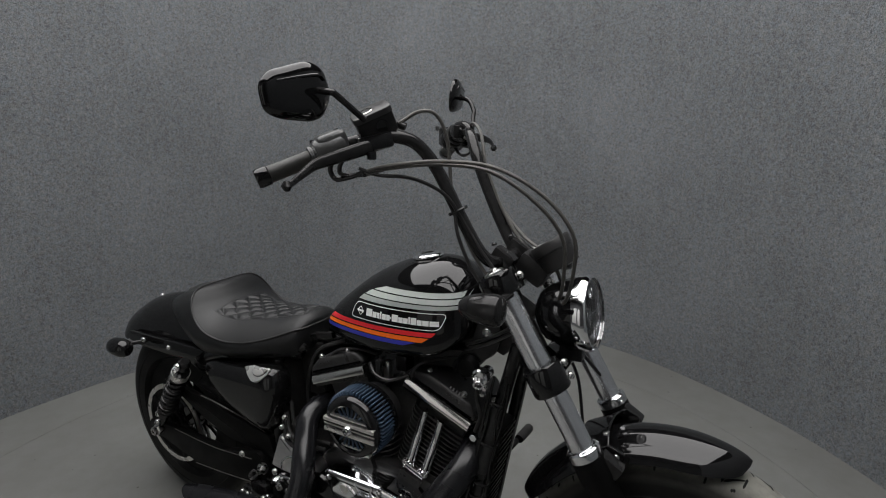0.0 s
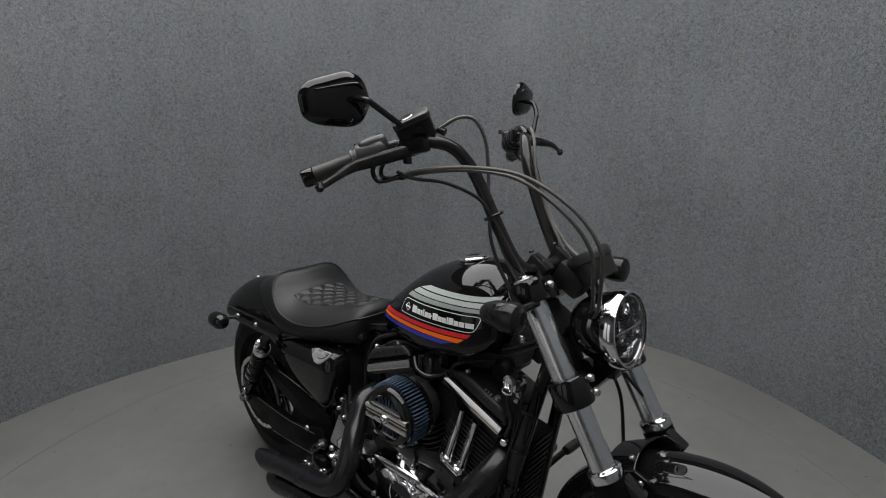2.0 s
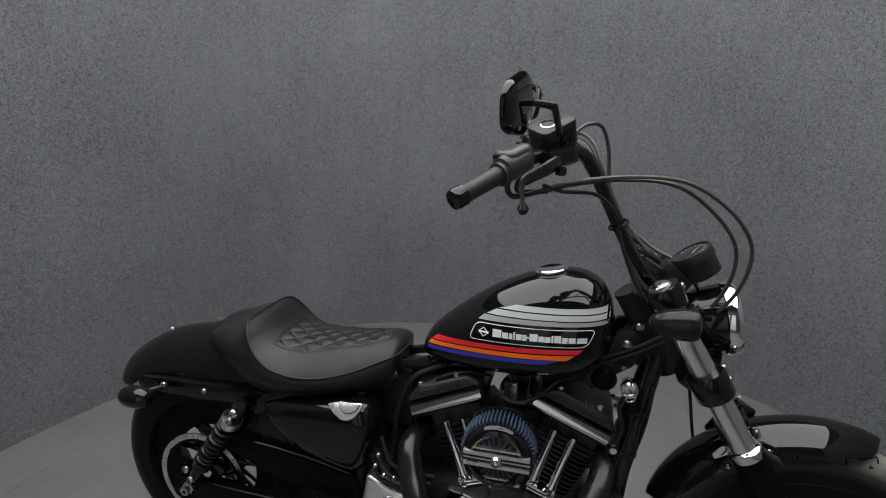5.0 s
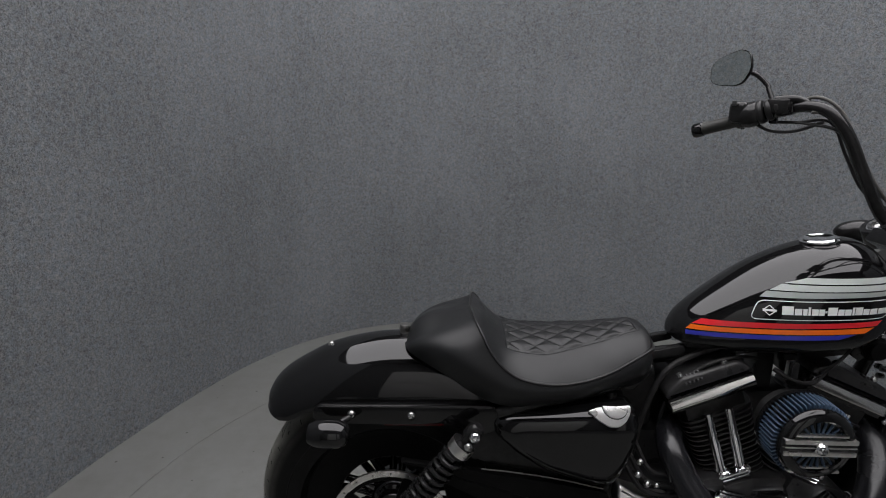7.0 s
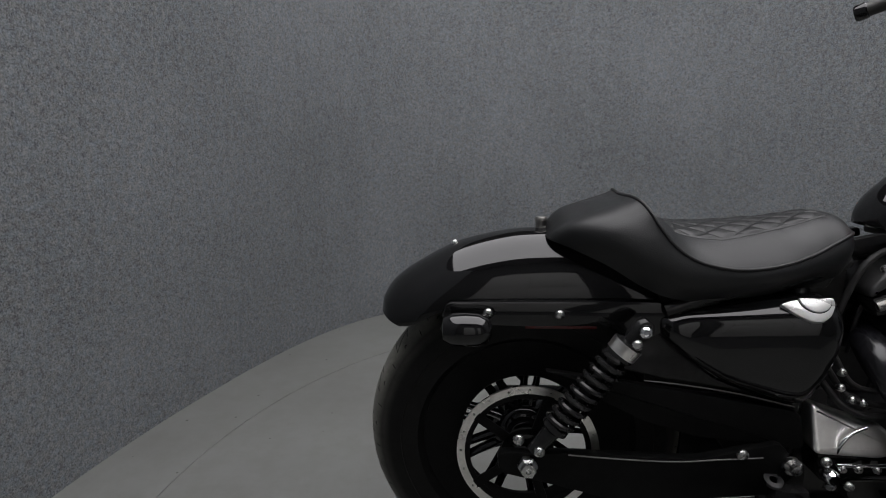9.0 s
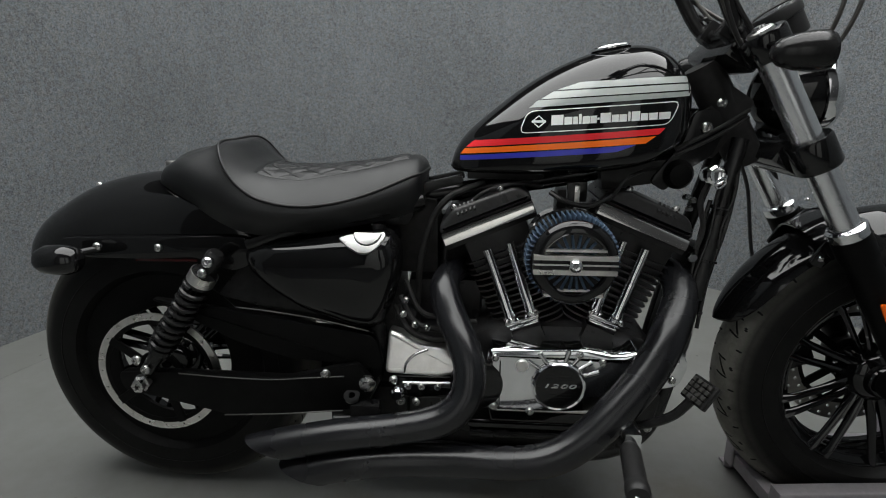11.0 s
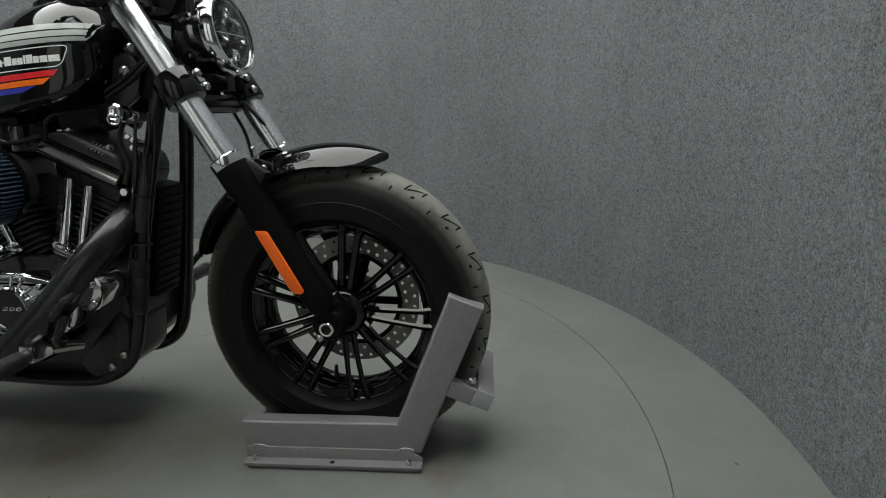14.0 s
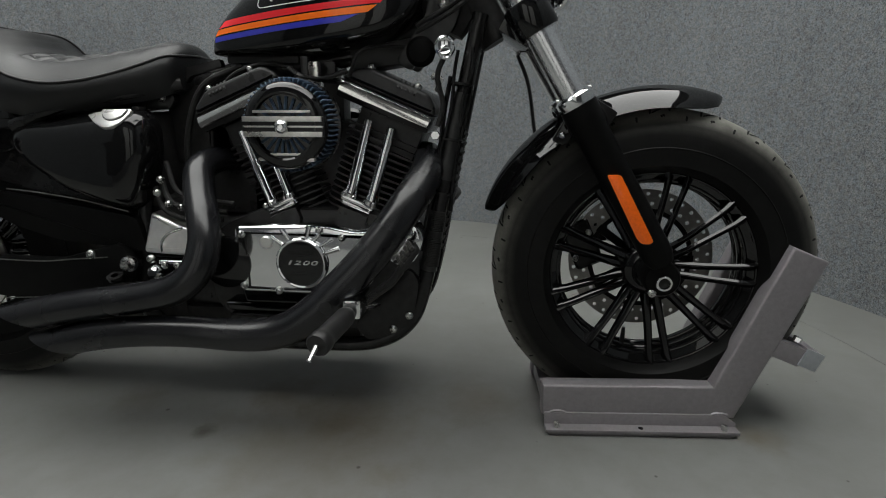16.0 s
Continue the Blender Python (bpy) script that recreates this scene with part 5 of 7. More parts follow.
for tilt in (-22.5, 22.5):
    base = Matrix.Translation(CRANK) @ pose(0, 0, 0, 0, tilt, 0)
    b = bmesh.new()
    lathe(b, [(0, 0.13), (0.052, 0.13), (0.052, 0.30), (0, 0.30)], (0, 0, 0), (0, 0, 1), 28)
    box(b, (0.13, 0.13, 0.075), pose(0, 0, 0.338), 0.008)
    bmesh.ops.transform(b, matrix=base, verts=b.verts)
    cyl = part("cylinder", b, CRINKLE, engine, "black finned cylinder")
    for k in range(14):
        z = 0.165 + 0.0128 * k
        w = 0.070 + 0.006 * min(1, k / 8)
        ob = new("fin", fin_mesh(w + (0.004 if k > 10 else 0), 0.074, 0.0035))
        ob.parent = cyl
        ob.matrix_basis = base @ pose(0, 0, z)
    # rocker box: bright band and black cap, set a little back and up
    base = Matrix.Translation((-0.0133, 0, 0.0185)) @ base
    b = bmesh.new()
    box(b, (0.186, 0.16, 0.034), pose(0, -0.008, 0.372), 0.006)
    bmesh.ops.transform(b, matrix=base, verts=b.verts)
    band = part("rocker_band", b, SATIN, engine, "machined rocker box band")
    b = bmesh.new()
    prof = [(-0.0888, 0.3855), (-0.0920, 0.380), (-0.0945, 0.3705), (-0.0945, 0.3665), (-0.092, 0.3645), (-0.085, 0.3645), (-0.085, 0.3855)]
    rows = [[(x, y, z) for y, z in prof] for x in (-0.092, -0.0905, 0.0905, 0.092)]
    rows[0] = [(-0.092, y * 0.97, 0.3735 + (z - 0.3735) * 0.85) for y, z in prof]
    rows[3] = [(0.092, y * 0.97, 0.3735 + (z - 0.3735) * 0.85) for y, z in prof]
    g = skin(b, rows, True)
    b.faces.new(g[0]); b.faces.new(g[-1][::-1])
    bmesh.ops.recalc_face_normals(b, faces=b.faces)
    bmesh.ops.transform(b, matrix=base, verts=b.verts)
    part("band_face", b, BAND, band, "bright machined face")
    b = bmesh.new()
    prof = rounded([(-0.095, 0.389), (0.095, 0.389), (0.092, 0.403), (0.072, 0.4235), (-0.052, 0.4265), (-0.089, 0.406)], 0.010, 4)
    plate(b, prof, -0.086, 0.07, 0.010, 0, 3)
    bmesh.ops.transform(b, matrix=base, verts=b.verts)
    cover = part("rocker_cover", b, CRINKLE, engine, "black ribbed rocker cover")
    for k in range(5):
        b = bmesh.new()
        box(b, (0.0042, 0.022, 0.012), pose((0.012 if tilt > 0 else -0.046) + 0.0085 * k, -0.078, 0.4178, 45, 0, 0), 0.0018)
        bmesh.ops.transform(b, matrix=base, verts=b.verts)
        part("cover_rib", b, CRINKLE, cover)
    for dx in (-0.05, 0.045):
        bolt(cover, base @ Vector((dx, -0.070, 0.4245)), base.to_3x3() @ Vector((0, -0.3, 1)), 0.0075, 0.010)

# pushrod tubes
for (x0, z0), (x1, z1) in (((0.687, 0.590), (0.742, 0.432)), ((0.730, 0.605), (0.783, 0.444)), ((0.943, 0.612), (0.896, 0.452)), ((0.986, 0.597), (0.938, 0.438))):
    b = bmesh.new()
    d = Vector((x1 - x0, 0, z1 - z0))
    L = d.length
    lathe(b, [(0.0, 0), (0.009, 0), (0.009, 0.07), (0.0105, 0.072), (0.0105, L - 0.03), (0.013, L - 0.026), (0.013, L - 0.004), (0.009, L)], (x0, -0.082, z0), d, 18)
    part("pushrod_tube", b, CHROME, engine, "chrome pushrod tube")
for cx, cz, tilt in ((0.760, 0.450, -22), (0.918, 0.455, 22)):
    tm = Matrix.Translation((cx, -0.085, cz)) @ pose(0, 0, 0, 0, tilt, 0)
    b = bmesh.new()
    box(b, (0.066, 0.032, 0.0085), tm, 0.003)
    box(b, (0.058, 0.028, 0.007), tm @ pose(0, -0.001, -0.009), 0.0025)
    for s1 in (-1, 1):
        lathe(b, [(0.010, 0.004), (0.015, 0.004), (0.0155, 0.010), (0.011, 0.012)], tm @ Vector((s1 * 0.021, 0, 0)), tm.to_3x3() @ Vector((0, 0, 1)), 18)
    tb = part("tappet_block", b, CHROME, engine, "chrome tappet block")
    for s1 in (-1, 1):
        bolt(tb, tm @ Vector((s1 * 0.030, -0.012, 0.003)), tm.to_3x3() @ Vector((0, 0, 1)), 0.006, 0.009)
    b = bmesh.new()
    box(b, (0.062, 0.05, 0.080), tm @ pose(0, 0.004, -0.056), 0.01)
    part("tappet_guide", b, CRINKLE, engine)

# cam cover, sprocket cover, timer cover
b = bmesh.new()
plate(b, [(0.692, 0.412), (0.70, 0.418), (0.87, 0.424), (0.935, 0.412), (0.972, 0.422), (0.985, 0.40), (0.98, 0.36), (0.965, 0.32), (0.95, 0.30), (0.90, 0.285), (0.70, 0.285), (0.688, 0.30)], -0.165, -0.09, 0.014, 0.016, 5)
cam_cover = part("cam_cover", b, CHROME, engine, "polished chrome cam cover")
b = bmesh.new()
plate(b, [(0.694, 0.296), (0.93, 0.296), (0.94, 0.280), (0.90, 0.262), (0.70, 0.262)], -0.158, -0.10, 0.006, 0.006, 3)
plate(b, [(0.65, 0.258), (0.91, 0.258), (0.90, 0.240), (0.66, 0.240)], -0.15, -0.10, 0.006, 0.006, 3)
part("lower_cover", b, GLOSS, engine, "gloss black lower case ledge")
b = bmesh.new()
box(b, (0.42, 0.17, 0.06), pose(0.70, 0.0, 0.19), 0.01)
part("sump", b, MATTE, engine)
b = bmesh.new()
plate(b, [(0.66, 0.2345), (0.86, 0.2345), (0.86, 0.222), (0.66, 0.222)], -0.152, -0.10, 0.004, 0.004, 2)
part("case_ledge", b, SATIN, engine)
b = bmesh.new()
plate(b, [(0.498, 0.434), (0.574, 0.408), (0.612, 0.404), (0.642, 0.375), (0.640, 0.360), (0.60, 0.352), (0.494, 0.356)], -0.155, -0.09, 0.009, 0.010, 5)
for v in b.verts:
    if v.co.y < -0.13 and v.co.z > 0.345:
        v.co.y += (v.co.z - 0.360) * 0.45
spr = part("sprocket_cover", b, SATIN_CHROME, engine, "bright chrome sprocket cover")
b = bmesh.new()
lathe(b, [(0.0, 0.0), (0.05, 0.0), (0.052, 0.004), (0.05, 0.012), (0.03, 0.016), (0, 0.016)], (0.672, -0.155, 0.345), (0, -1, 0), 36)
part("pipe_shield", b, GLOSS, engine, "round black clutch release cover")
for q in ((0.707, 0.402), (0.862, 0.413), (0.705, 0.30), (0.775, 0.292), (0.905, 0.40), (0.782, 0.36)):
    bolt(cam_cover, (q[0], -0.165, q[1]), (0, -1, 0), 0.0075, 0.006)
b = bmesh.new()
lathe(b, [(0.0, 0), (0.049, 0), (0.050, 0.004), (0.0495, 0.010), (0.047, 0.0125), (0.044, 0.0115), (0.0435, 0.008), (0.0, 0.008)], (0.826, -0.163, 0.350), (0, -1, 0), 56)
timer = part("timer_cover", b, CHROME, engine, "round timing cover with a chrome rim and number")
b = bmesh.new()
lathe(b, [(0.0, 0.0), (0.0433, 0.0), (0.0433, 0.0012), (0, 0.0016)], (0.826, -0.1705, 0.350), (0, -1, 0), 48)
part("timer_insert", b, GLOSS, timer, "gloss black insert")
fc = bpy.data.curves.new("number", "FONT")
fc.body, fc.size, fc.extrude, fc.align_x, fc.align_y = "1200", 0.023, 0.0006, "CENTER", "CENTER"
fc.shear, fc.space_character, fc.offset = 0.25, 1.15, 0.0002
tmp = bpy.data.objects.new("number", fc)
scene.collection.objects.link(tmp)
me = bpy.data.meshes.new_from_object(tmp.evaluated_get(bpy.context.evaluated_depsgraph_get()))
bpy.data.objects.remove(tmp)
me.transform(pose(0.826, -0.1728, 0.351, 90, 0, 0) @ Matrix.Diagonal((1.2, 0.5, 1, 1)))
me.materials.append(EMBLEM)
num = new("number", me)
num.parent = timer
b = bmesh.new()
for s in (-1, 1):
    disc(b, (0.826 + s * 0.037, -0.1715, 0.351), (0, -1, 0), 0.003, 0.0016, 0.0004, 12)
for k in (-0.022, -0.016, 0.016, 0.022):
    box(b, (0.05, 0.0006, 0.001), pose(0.826, -0.1719, 0.350 + k), 0)
part("timer_mark", b, SATIN, timer)
for a in (24, 42, 60, 78, 118, 138):
    b = bmesh.new()
    tube(b, [(0.826 + 0.050 * math.cos(radians(a)), -0.164, 0.35 + 0.050 * math.sin(radians(a))), (0.826 + 0.080 * math.cos(radians(a)), -0.162, 0.35 + 0.072 * math.sin(radians(a)))], [0.0045, 0.0060], 10, 1)
    part("cover_rib", b, CHROME, cam_cover)
b = bmesh.new()
disc(b, (0.757, -0.163, 0.388), (0, -1, 0), 0.012, 0.006, 0.002, 24)
part("cover_boss", b, SATIN_CHROME, cam_cover, "round chrome boss")
b = bmesh.new()
box(b, (0.0025, 0.006, 0.10), pose(0.716, -0.1645, 0.345), 0.001)
part("cover_seam", b, SATIN, cam_cover)
# black ledge, curved lip and lower shaft of the sprocket cover
b = bmesh.new()
plate(b, [(0.505, 0.350), (0.64, 0.352), (0.64, 0.300), (0.515, 0.300)], -0.148, -0.09, 0.006, 0.006, 3)
plate(b, [(0.54, 0.318), (0.64, 0.320), (0.64, 0.306), (0.54, 0.304)], -0.154, -0.14, 0.003, 0.003, 2)
part("cover_ledge", b, GLOSS, spr, "gloss black ledge")
b = bmesh.new()
tube(b, [(0.532, -0.152, 0.358), (0.536, -0.155, 0.378), (0.552, -0.153, 0.396), (0.578, -0.148, 0.406)], 0.0030, 10, 6)
part("cover_lip", b, CHROME, spr, "raised chrome lip")
b = bmesh.new()
tube(b, [(0.53, -0.160, 0.340), (0.60, -0.160, 0.341), (0.625, -0.158, 0.341)], 0.0036, 12, 1)
sel = part("selector_shaft", b, CHROME, bike, "chrome shaft under the sprocket cover")
for x in (0.540, 0.566, 0.598):
    bolt(sel, (x, -0.160, 0.334), (0, -1, 0), 0.0075, 0.006)
for x, z in ((0.512, 0.345), (0.525, 0.300), (0.556, 0.300)):
    bolt(bike, (x, -0.158, z), (0, -1, 0), 0.009, 0.009)
# clamps on the hoses behind the rear pipe
for x, y, z in ((0.535, -0.128, 0.498), (0.530, -0.137, 0.474), (0.552, -0.137, 0.452), (0.575, -0.132, 0.445)):
    bolt(bike, (x, y, z), (-0.2, -1, 0.3), 0.0075, 0.010, STEEL, "hose_clamp")

# air cleaner
AC = Vector((0.832, -0.228, 0.6045))
b = bmesh.new()
disc(b, (AC.x, -0.205, AC.z), (0, 1, 0), 0.062, 0.10, 0.004, 48)
ac = part("air_cleaner", b, PLASTIC, bike, "round open air cleaner with a blue pleated filter")
for k in range(56):
    a = 2 * math.pi * k / 56
    b = bmesh.new() if k == 0 else b
    if k == 0:
        box(b, (0.018, 0.045, 0.0034), pose(0, 0, 0), 0.0012, 1)
        smooth_mesh(b)
        pleat = bpy.data.meshes.new("pleat")
        b.to_mesh(pleat)
        pleat.materials.append(BLUE)
    ob = new("pleat", pleat)
    ob.parent = ac
    ob.matrix_basis = Matrix.Translation((AC.x - 0.001, -0.1825, AC.z + 0.001)) @ Matrix.Rotation(a, 4, "Y") @ pose(0.0705, 0, 0)
b.free()
b = bmesh.new()
lathe(b, [(0.070, 0), (0.080, 0.002), (0.081, 0.010), (0.070, 0.012), (0.070, 0)], (AC.x - 0.001, -0.159, AC.z + 0.001), (0, 1, 0), 48)
part("filter_backplate", b, GLOSS, ac)
b = bmesh.new()
lathe(b, [(0.0, 0), (0.072, 0), (0.0735, 0.002), (0.0735, 0.006), (0.072, 0.011), (0.068, 0.016), (0.062, 0.0195), (0.056, 0.021), (0.053, 0.019), (0.052, 0.012), (0, 0.012)], (AC.x, -0.206, AC.z), (0, -1, 0), 56)
face = part("filter_cover", b, GLOSS, ac, "gloss black cover with chrome bars")
for k in range(22):
    a = 2 * math.pi * k / 22
    if abs(math.sin(a)) > 0.42:
        b = bmesh.new()
        tube(b, [(AC.x + 0.022 * math.cos(a), -0.2195, AC.z + 0.022 * math.sin(a)), (AC.x + 0.050 * math.cos(a), -0.2195, AC.z + 0.050 * math.sin(a))], 0.0026, 6, 1)
        part("cover_slot", b, BLUE, face)
for w, d, h, dz in ((0.138, 0.016, 0.0085, 0.0125), (0.138, 0.016, 0.0085, -0.0125), (0.100, 0.012, 0.004, 0.0245), (0.140, 0.012, 0.003, 0.0), (0.086, 0.010, 0.004, -0.0465), (0.100, 0.010, 0.0055, -0.0555)):
    b = bmesh.new()
    box(b, (w, d, h), pose(AC.x, -0.222 if d > 0.011 else -0.217, AC.z + dz), 0.001)
    part("cover_bar", b, DISC, face, "brushed metal bar")
b = bmesh.new()
box(b, (0.14, 0.016, 0.032), pose(AC.x, -0.2185, AC.z), 0.002)
part("bar_bed", b, PLASTIC, face)
bolt(face, (AC.x, -0.226, AC.z), (0, -1, 0), 0.0125, 0.014, CHROME)

# clutter between the cylinders and round the frame
b = bmesh.new()
lathe(b, [(0, 0), (0.012, 0), (0.0145, 0.006), (0.0145, 0.03), (0.018, 0.034), (0.018, 0.05), (0.014, 0.053), (0.010, 0.05), (0, 0.05)], (1.09, -0.055, 0.735), (0, -1, 0.1), 24)
part("ignition_switch", b, CHROME, bike, "chrome ignition switch")
b = bmesh.new()
lathe(b, [(0, 0), (0.026, 0), (0.028, 0.006), (0.02, 0.02), (0.008, 0.024), (0, 0.024)], (1.04, -0.05, 0.735), (0, -1, 0), 24)
part("coil_cover", b, SOOT, bike)
b = bmesh.new()
lathe(b, [(0.010 + 0.0022 * math.cos(k * math.pi / 4), 0.0022 * math.sin(k * math.pi / 4)) for k in range(9)], (1.093, -0.116, 0.728), (0.3, -0.9, -0.3), 20)
part("key_ring", b, CHROME, bike, "bright key ring on the ignition switch")
bolt(bike, (1.070, -0.082, 0.584), (0.1, -1, 0), 0.0095, 0.012, CHROME, "head_bolt", False)
for q in ((1.062, -0.04, 0.690), (1.074, -0.04, 0.684), (1.070, -0.04, 0.668)):
    bolt(bike, q, (0.2, -1, 0.2), 0.0065, 0.012, STEEL, "clamp_bolt", False)
b = bmesh.new()
tube(b, [(1.02, 0.15, 0.35), (1.055, 0.18, 0.40), (1.07, 0.20, 0.42)], 0.008, 10, 4)
lathe(b, [(0, 0), (0.012, 0.002), (0.013, 0.01), (0.013, 0.06), (0.011, 0.066), (0, 0.067)], (1.072, 0.19, 0.422), (0.1, 1, 0.05), 16)
part("gear_lever", b, MATTE, bike, "black gear lever with a rubber peg")
b = bmesh.new()
box(b, (0.03, 0.04, 0.04), pose(0.86, -0.04, 0.70), 0.006)
box(b, (0.014, 0.014, 0.05), pose(0.835, -0.11, 0.70), 0.003)
tube(b, [(0.80, -0.10, 0.705), (0.83, -0.12, 0.69), (0.87, -0.12, 0.685), (0.91, -0.10, 0.70)], 0.005, 8, 5)
part("intake_fitting", b, SATIN, bike, "black metal intake fittings")
b = bmesh.new()
box(b, (0.018, 0.018, 0.05), pose(0.845, -0.09, 0.692), 0.003)
part("support_post", b, DISC, bike, "bare metal support post")
for pts, r in (([(0.60, -0.04, 0.50), (0.61, -0.05, 0.60), (0.66, -0.07, 0.685), (0.73, -0.07, 0.715), (0.79, -0.06, 0.71)], 0.004),
               ([(0.545, -0.05, 0.45), (0.56, -0.06, 0.58), (0.60, -0.055, 0.675), (0.68, -0.04, 0.715)], 0.0065),
               ([(0.91, -0.09, 0.69), (0.94, -0.10, 0.735), (1.0, -0.05, 0.745), (1.05, -0.04, 0.74)], 0.0035),
               ([(1.09, -0.08, 0.73), (1.075, -0.085, 0.69), (1.085, -0.085, 0.64), (1.075, -0.09, 0.60)], 0.005),
               ([(0.52, -0.11, 0.50), (0.55, -0.13, 0.455), (0.60, -0.13, 0.44), (0.66, -0.12, 0.435)], 0.006),
               ([(0.51, -0.11, 0.48), (0.54, -0.135, 0.44), (0.59, -0.135, 0.42), (0.65, -0.12, 0.42)], 0.006),
               ([(0.53, -0.10, 0.53), (0.56, -0.12, 0.475), (0.61, -0.12, 0.46), (0.67, -0.11, 0.45)], 0.005)):
    b = bmesh.new()
    tube(b, pts, r, 9, 7)
    part("hose", b, MATTE, bike, "black rubber hose")
# wrapped sleeve and a short ribbed one round the right frame tube
b = bmesh.new()
tube(b, [(1.086, -0.079, 0.50), (1.118, -0.062, 0.66)], 0.0166, 14, 1)
tube(b, [(1.056, -0.084, 0.32), (1.075, -0.081, 0.44)], 0.0166, 14, 1)
sleeve = part("wiring_sleeve", b, SLEEVE, bike, "wrapped black wiring sleeve")
b = bmesh.new()
lathe(b, [(0.0164, -0.0013), (0.0181, -0.0006), (0.0181, 0.0006), (0.0164, 0.0013)], (0, 0, 0), (0, 0, 1), 14)
ring0 = part("sleeve_ring", b, SLEEVE, sleeve)
for k in range(28):
    t = (k if k < 18 else k + 3) / 31
    o = ring0 if k == 0 else new("sleeve_ring", ring0.data)
    o.parent = sleeve
    o.matrix_basis = axis_matrix((1.0575 + 0.0167 * t, -0.0838 + 0.0027 * t, 0.33 + 0.105 * t), (0.0167, 0.0027, 0.105))
# wires and ties along the right down tube
for dx, dy, z0, z1, r in ((-0.020, -0.006, 0.36, 0.69, 0.0045), (0.018, -0.004, 0.44, 0.72, 0.0040), (-0.013, -0.016, 0.52, 0.735, 0.0032), (0.012, -0.014, 0.60, 0.74, 0.0036)):
    b = bmesh.new()
    pts = []
    for k in range(7):
        z = z0 + (z1 - z0) * k / 6
        pts.append((1.045 + (z - 0.25) * 0.17 + dx + 0.003 * math.sin(5 * k + 60 * dx), -0.092 + (z - 0.25) * 0.065 + dy, z))
    tube(b, pts, r, 8, 4)
    part("wiring_tube", b, SATIN, bike, "thin black wiring tube")
for z in (0.475, 0.575, 0.675):
    b = bmesh.new()
    lathe(b, [(0.020, -0.003), (0.0225, -0.002), (0.0225, 0.002), (0.020, 0.003)], (1.045 + (z - 0.25) * 0.17, -0.094 + (z - 0.25) * 0.065, z), (0.17, 0.065, 1), 16)
    part("cable_tie", b, SATIN, bike)
b = bmesh.new()
plate(b, [(0.93, 0.163), (0.985, 0.173), (1.027, 0.21), (1.042, 0.30), (1.02, 0.33), (0.97, 0.28), (0.90, 0.20)], -0.105, 0.03, 0.01, 0.02)
gu = part("front_mount", b, SATIN, bike)
bolt(gu, (0.985, -0.106, 0.197), (0, -1, 0), 0.0085, 0.006)
bolt(gu, (1.018, -0.106, 0.228), (0, -1, 0), 0.0085, 0.006)
b = bmesh.new()
plate(b, [(0.99, 0.425), (1.045, 0.43), (1.058, 0.40), (1.045, 0.36), (1.01, 0.35), (0.98, 0.372), (1.0, 0.39)], -0.172, -0.11, 0.006, 0.012)
cb = part("chrome_bracket", b, CHROME, engine, "chrome front case cover")
for q in ((1.032, 0.412), (1.03, 0.372)):
    bolt(cb, (q[0], -0.172, q[1]), (0, -1, 0), 0.0075, 0.006)

b = bmesh.new()
plate(b, [(0.47, 0.25), (0.52, 0.185), (0.62, 0.17), (0.86, 0.17), (0.97, 0.20), (1.02, 0.28), (1.0, 0.38), (0.90, 0.43), (0.70, 0.43), (0.52, 0.41), (0.47, 0.35)], 0.14, 0.19, 0.014, 0.04, 3)
part("primary_cover", b, GLOSS, engine, "gloss black primary cover")
b = bmesh.new()
box(b, (0.19, 0.18, 0.20), pose(0.555, 0.02, 0.31), 0.02)
box(b, (0.16, 0.11, 0.10), pose(0.60, 0.03, 0.46), 0.03)
part("gearbox", b, CRINKLE, engine)
b = bmesh.new()
box(b, (0.20, 0.09, 0.22), pose(0.845, 0.03, 0.50), 0.03)
box(b, (0.045, 0.05, 0.10), pose(0.848, 0.03, 0.645), 0.012)
part("intake_body", b, CRINKLE, engine)
b = bmesh.new()
box(b, (0.16, 0.05, 0.20), pose(0.655, 0.07, 0.535), 0.02)
part("rear_head_casing", b, MATTE, engine)
b = bmesh.new()
lathe(b, [(0, 0), (0.055, 0), (0.062, 0.008), (0.058, 0.03), (0.03, 0.038), (0, 0.04)], (0.845, 0.13, 0.57), (0, 1, 0), 32)
part("horn_cover", b, GLOSS, engine)
b = bmesh.new()
box(b, (0.15, 0.085, 0.045), pose(0.975, 0, 0.733, 0, -8, 0), 0.01)
part("ignition_coil", b, PLASTIC, bike, "black coil box under the tank")
b = bmesh.new()
box(b, (0.15, 0.07, 0.022), pose(0.72, 0, 0.729), 0.008)
part("wiring_box", b, PLASTIC, bike, "black wiring box under the tank")
b = bmesh.new()
rm = Matrix.Translation((1.078, -0.01, 0.47)) @ pose(0, 0, 0, 0, 11, 0)
box(b, (0.042, 0.085, 0.25), rm, 0.008)
reg = part("regulator", b, SOOT, bike, "finned black regulator between the frame tubes")
for k in range(14):
    b = bmesh.new()
    box(b, (0.010, 0.075, 0.006), rm @ pose(0.0195, 0, -0.118 + 0.018 * k), 0.001)
    part("regulator_fin", b, SOOT, reg)

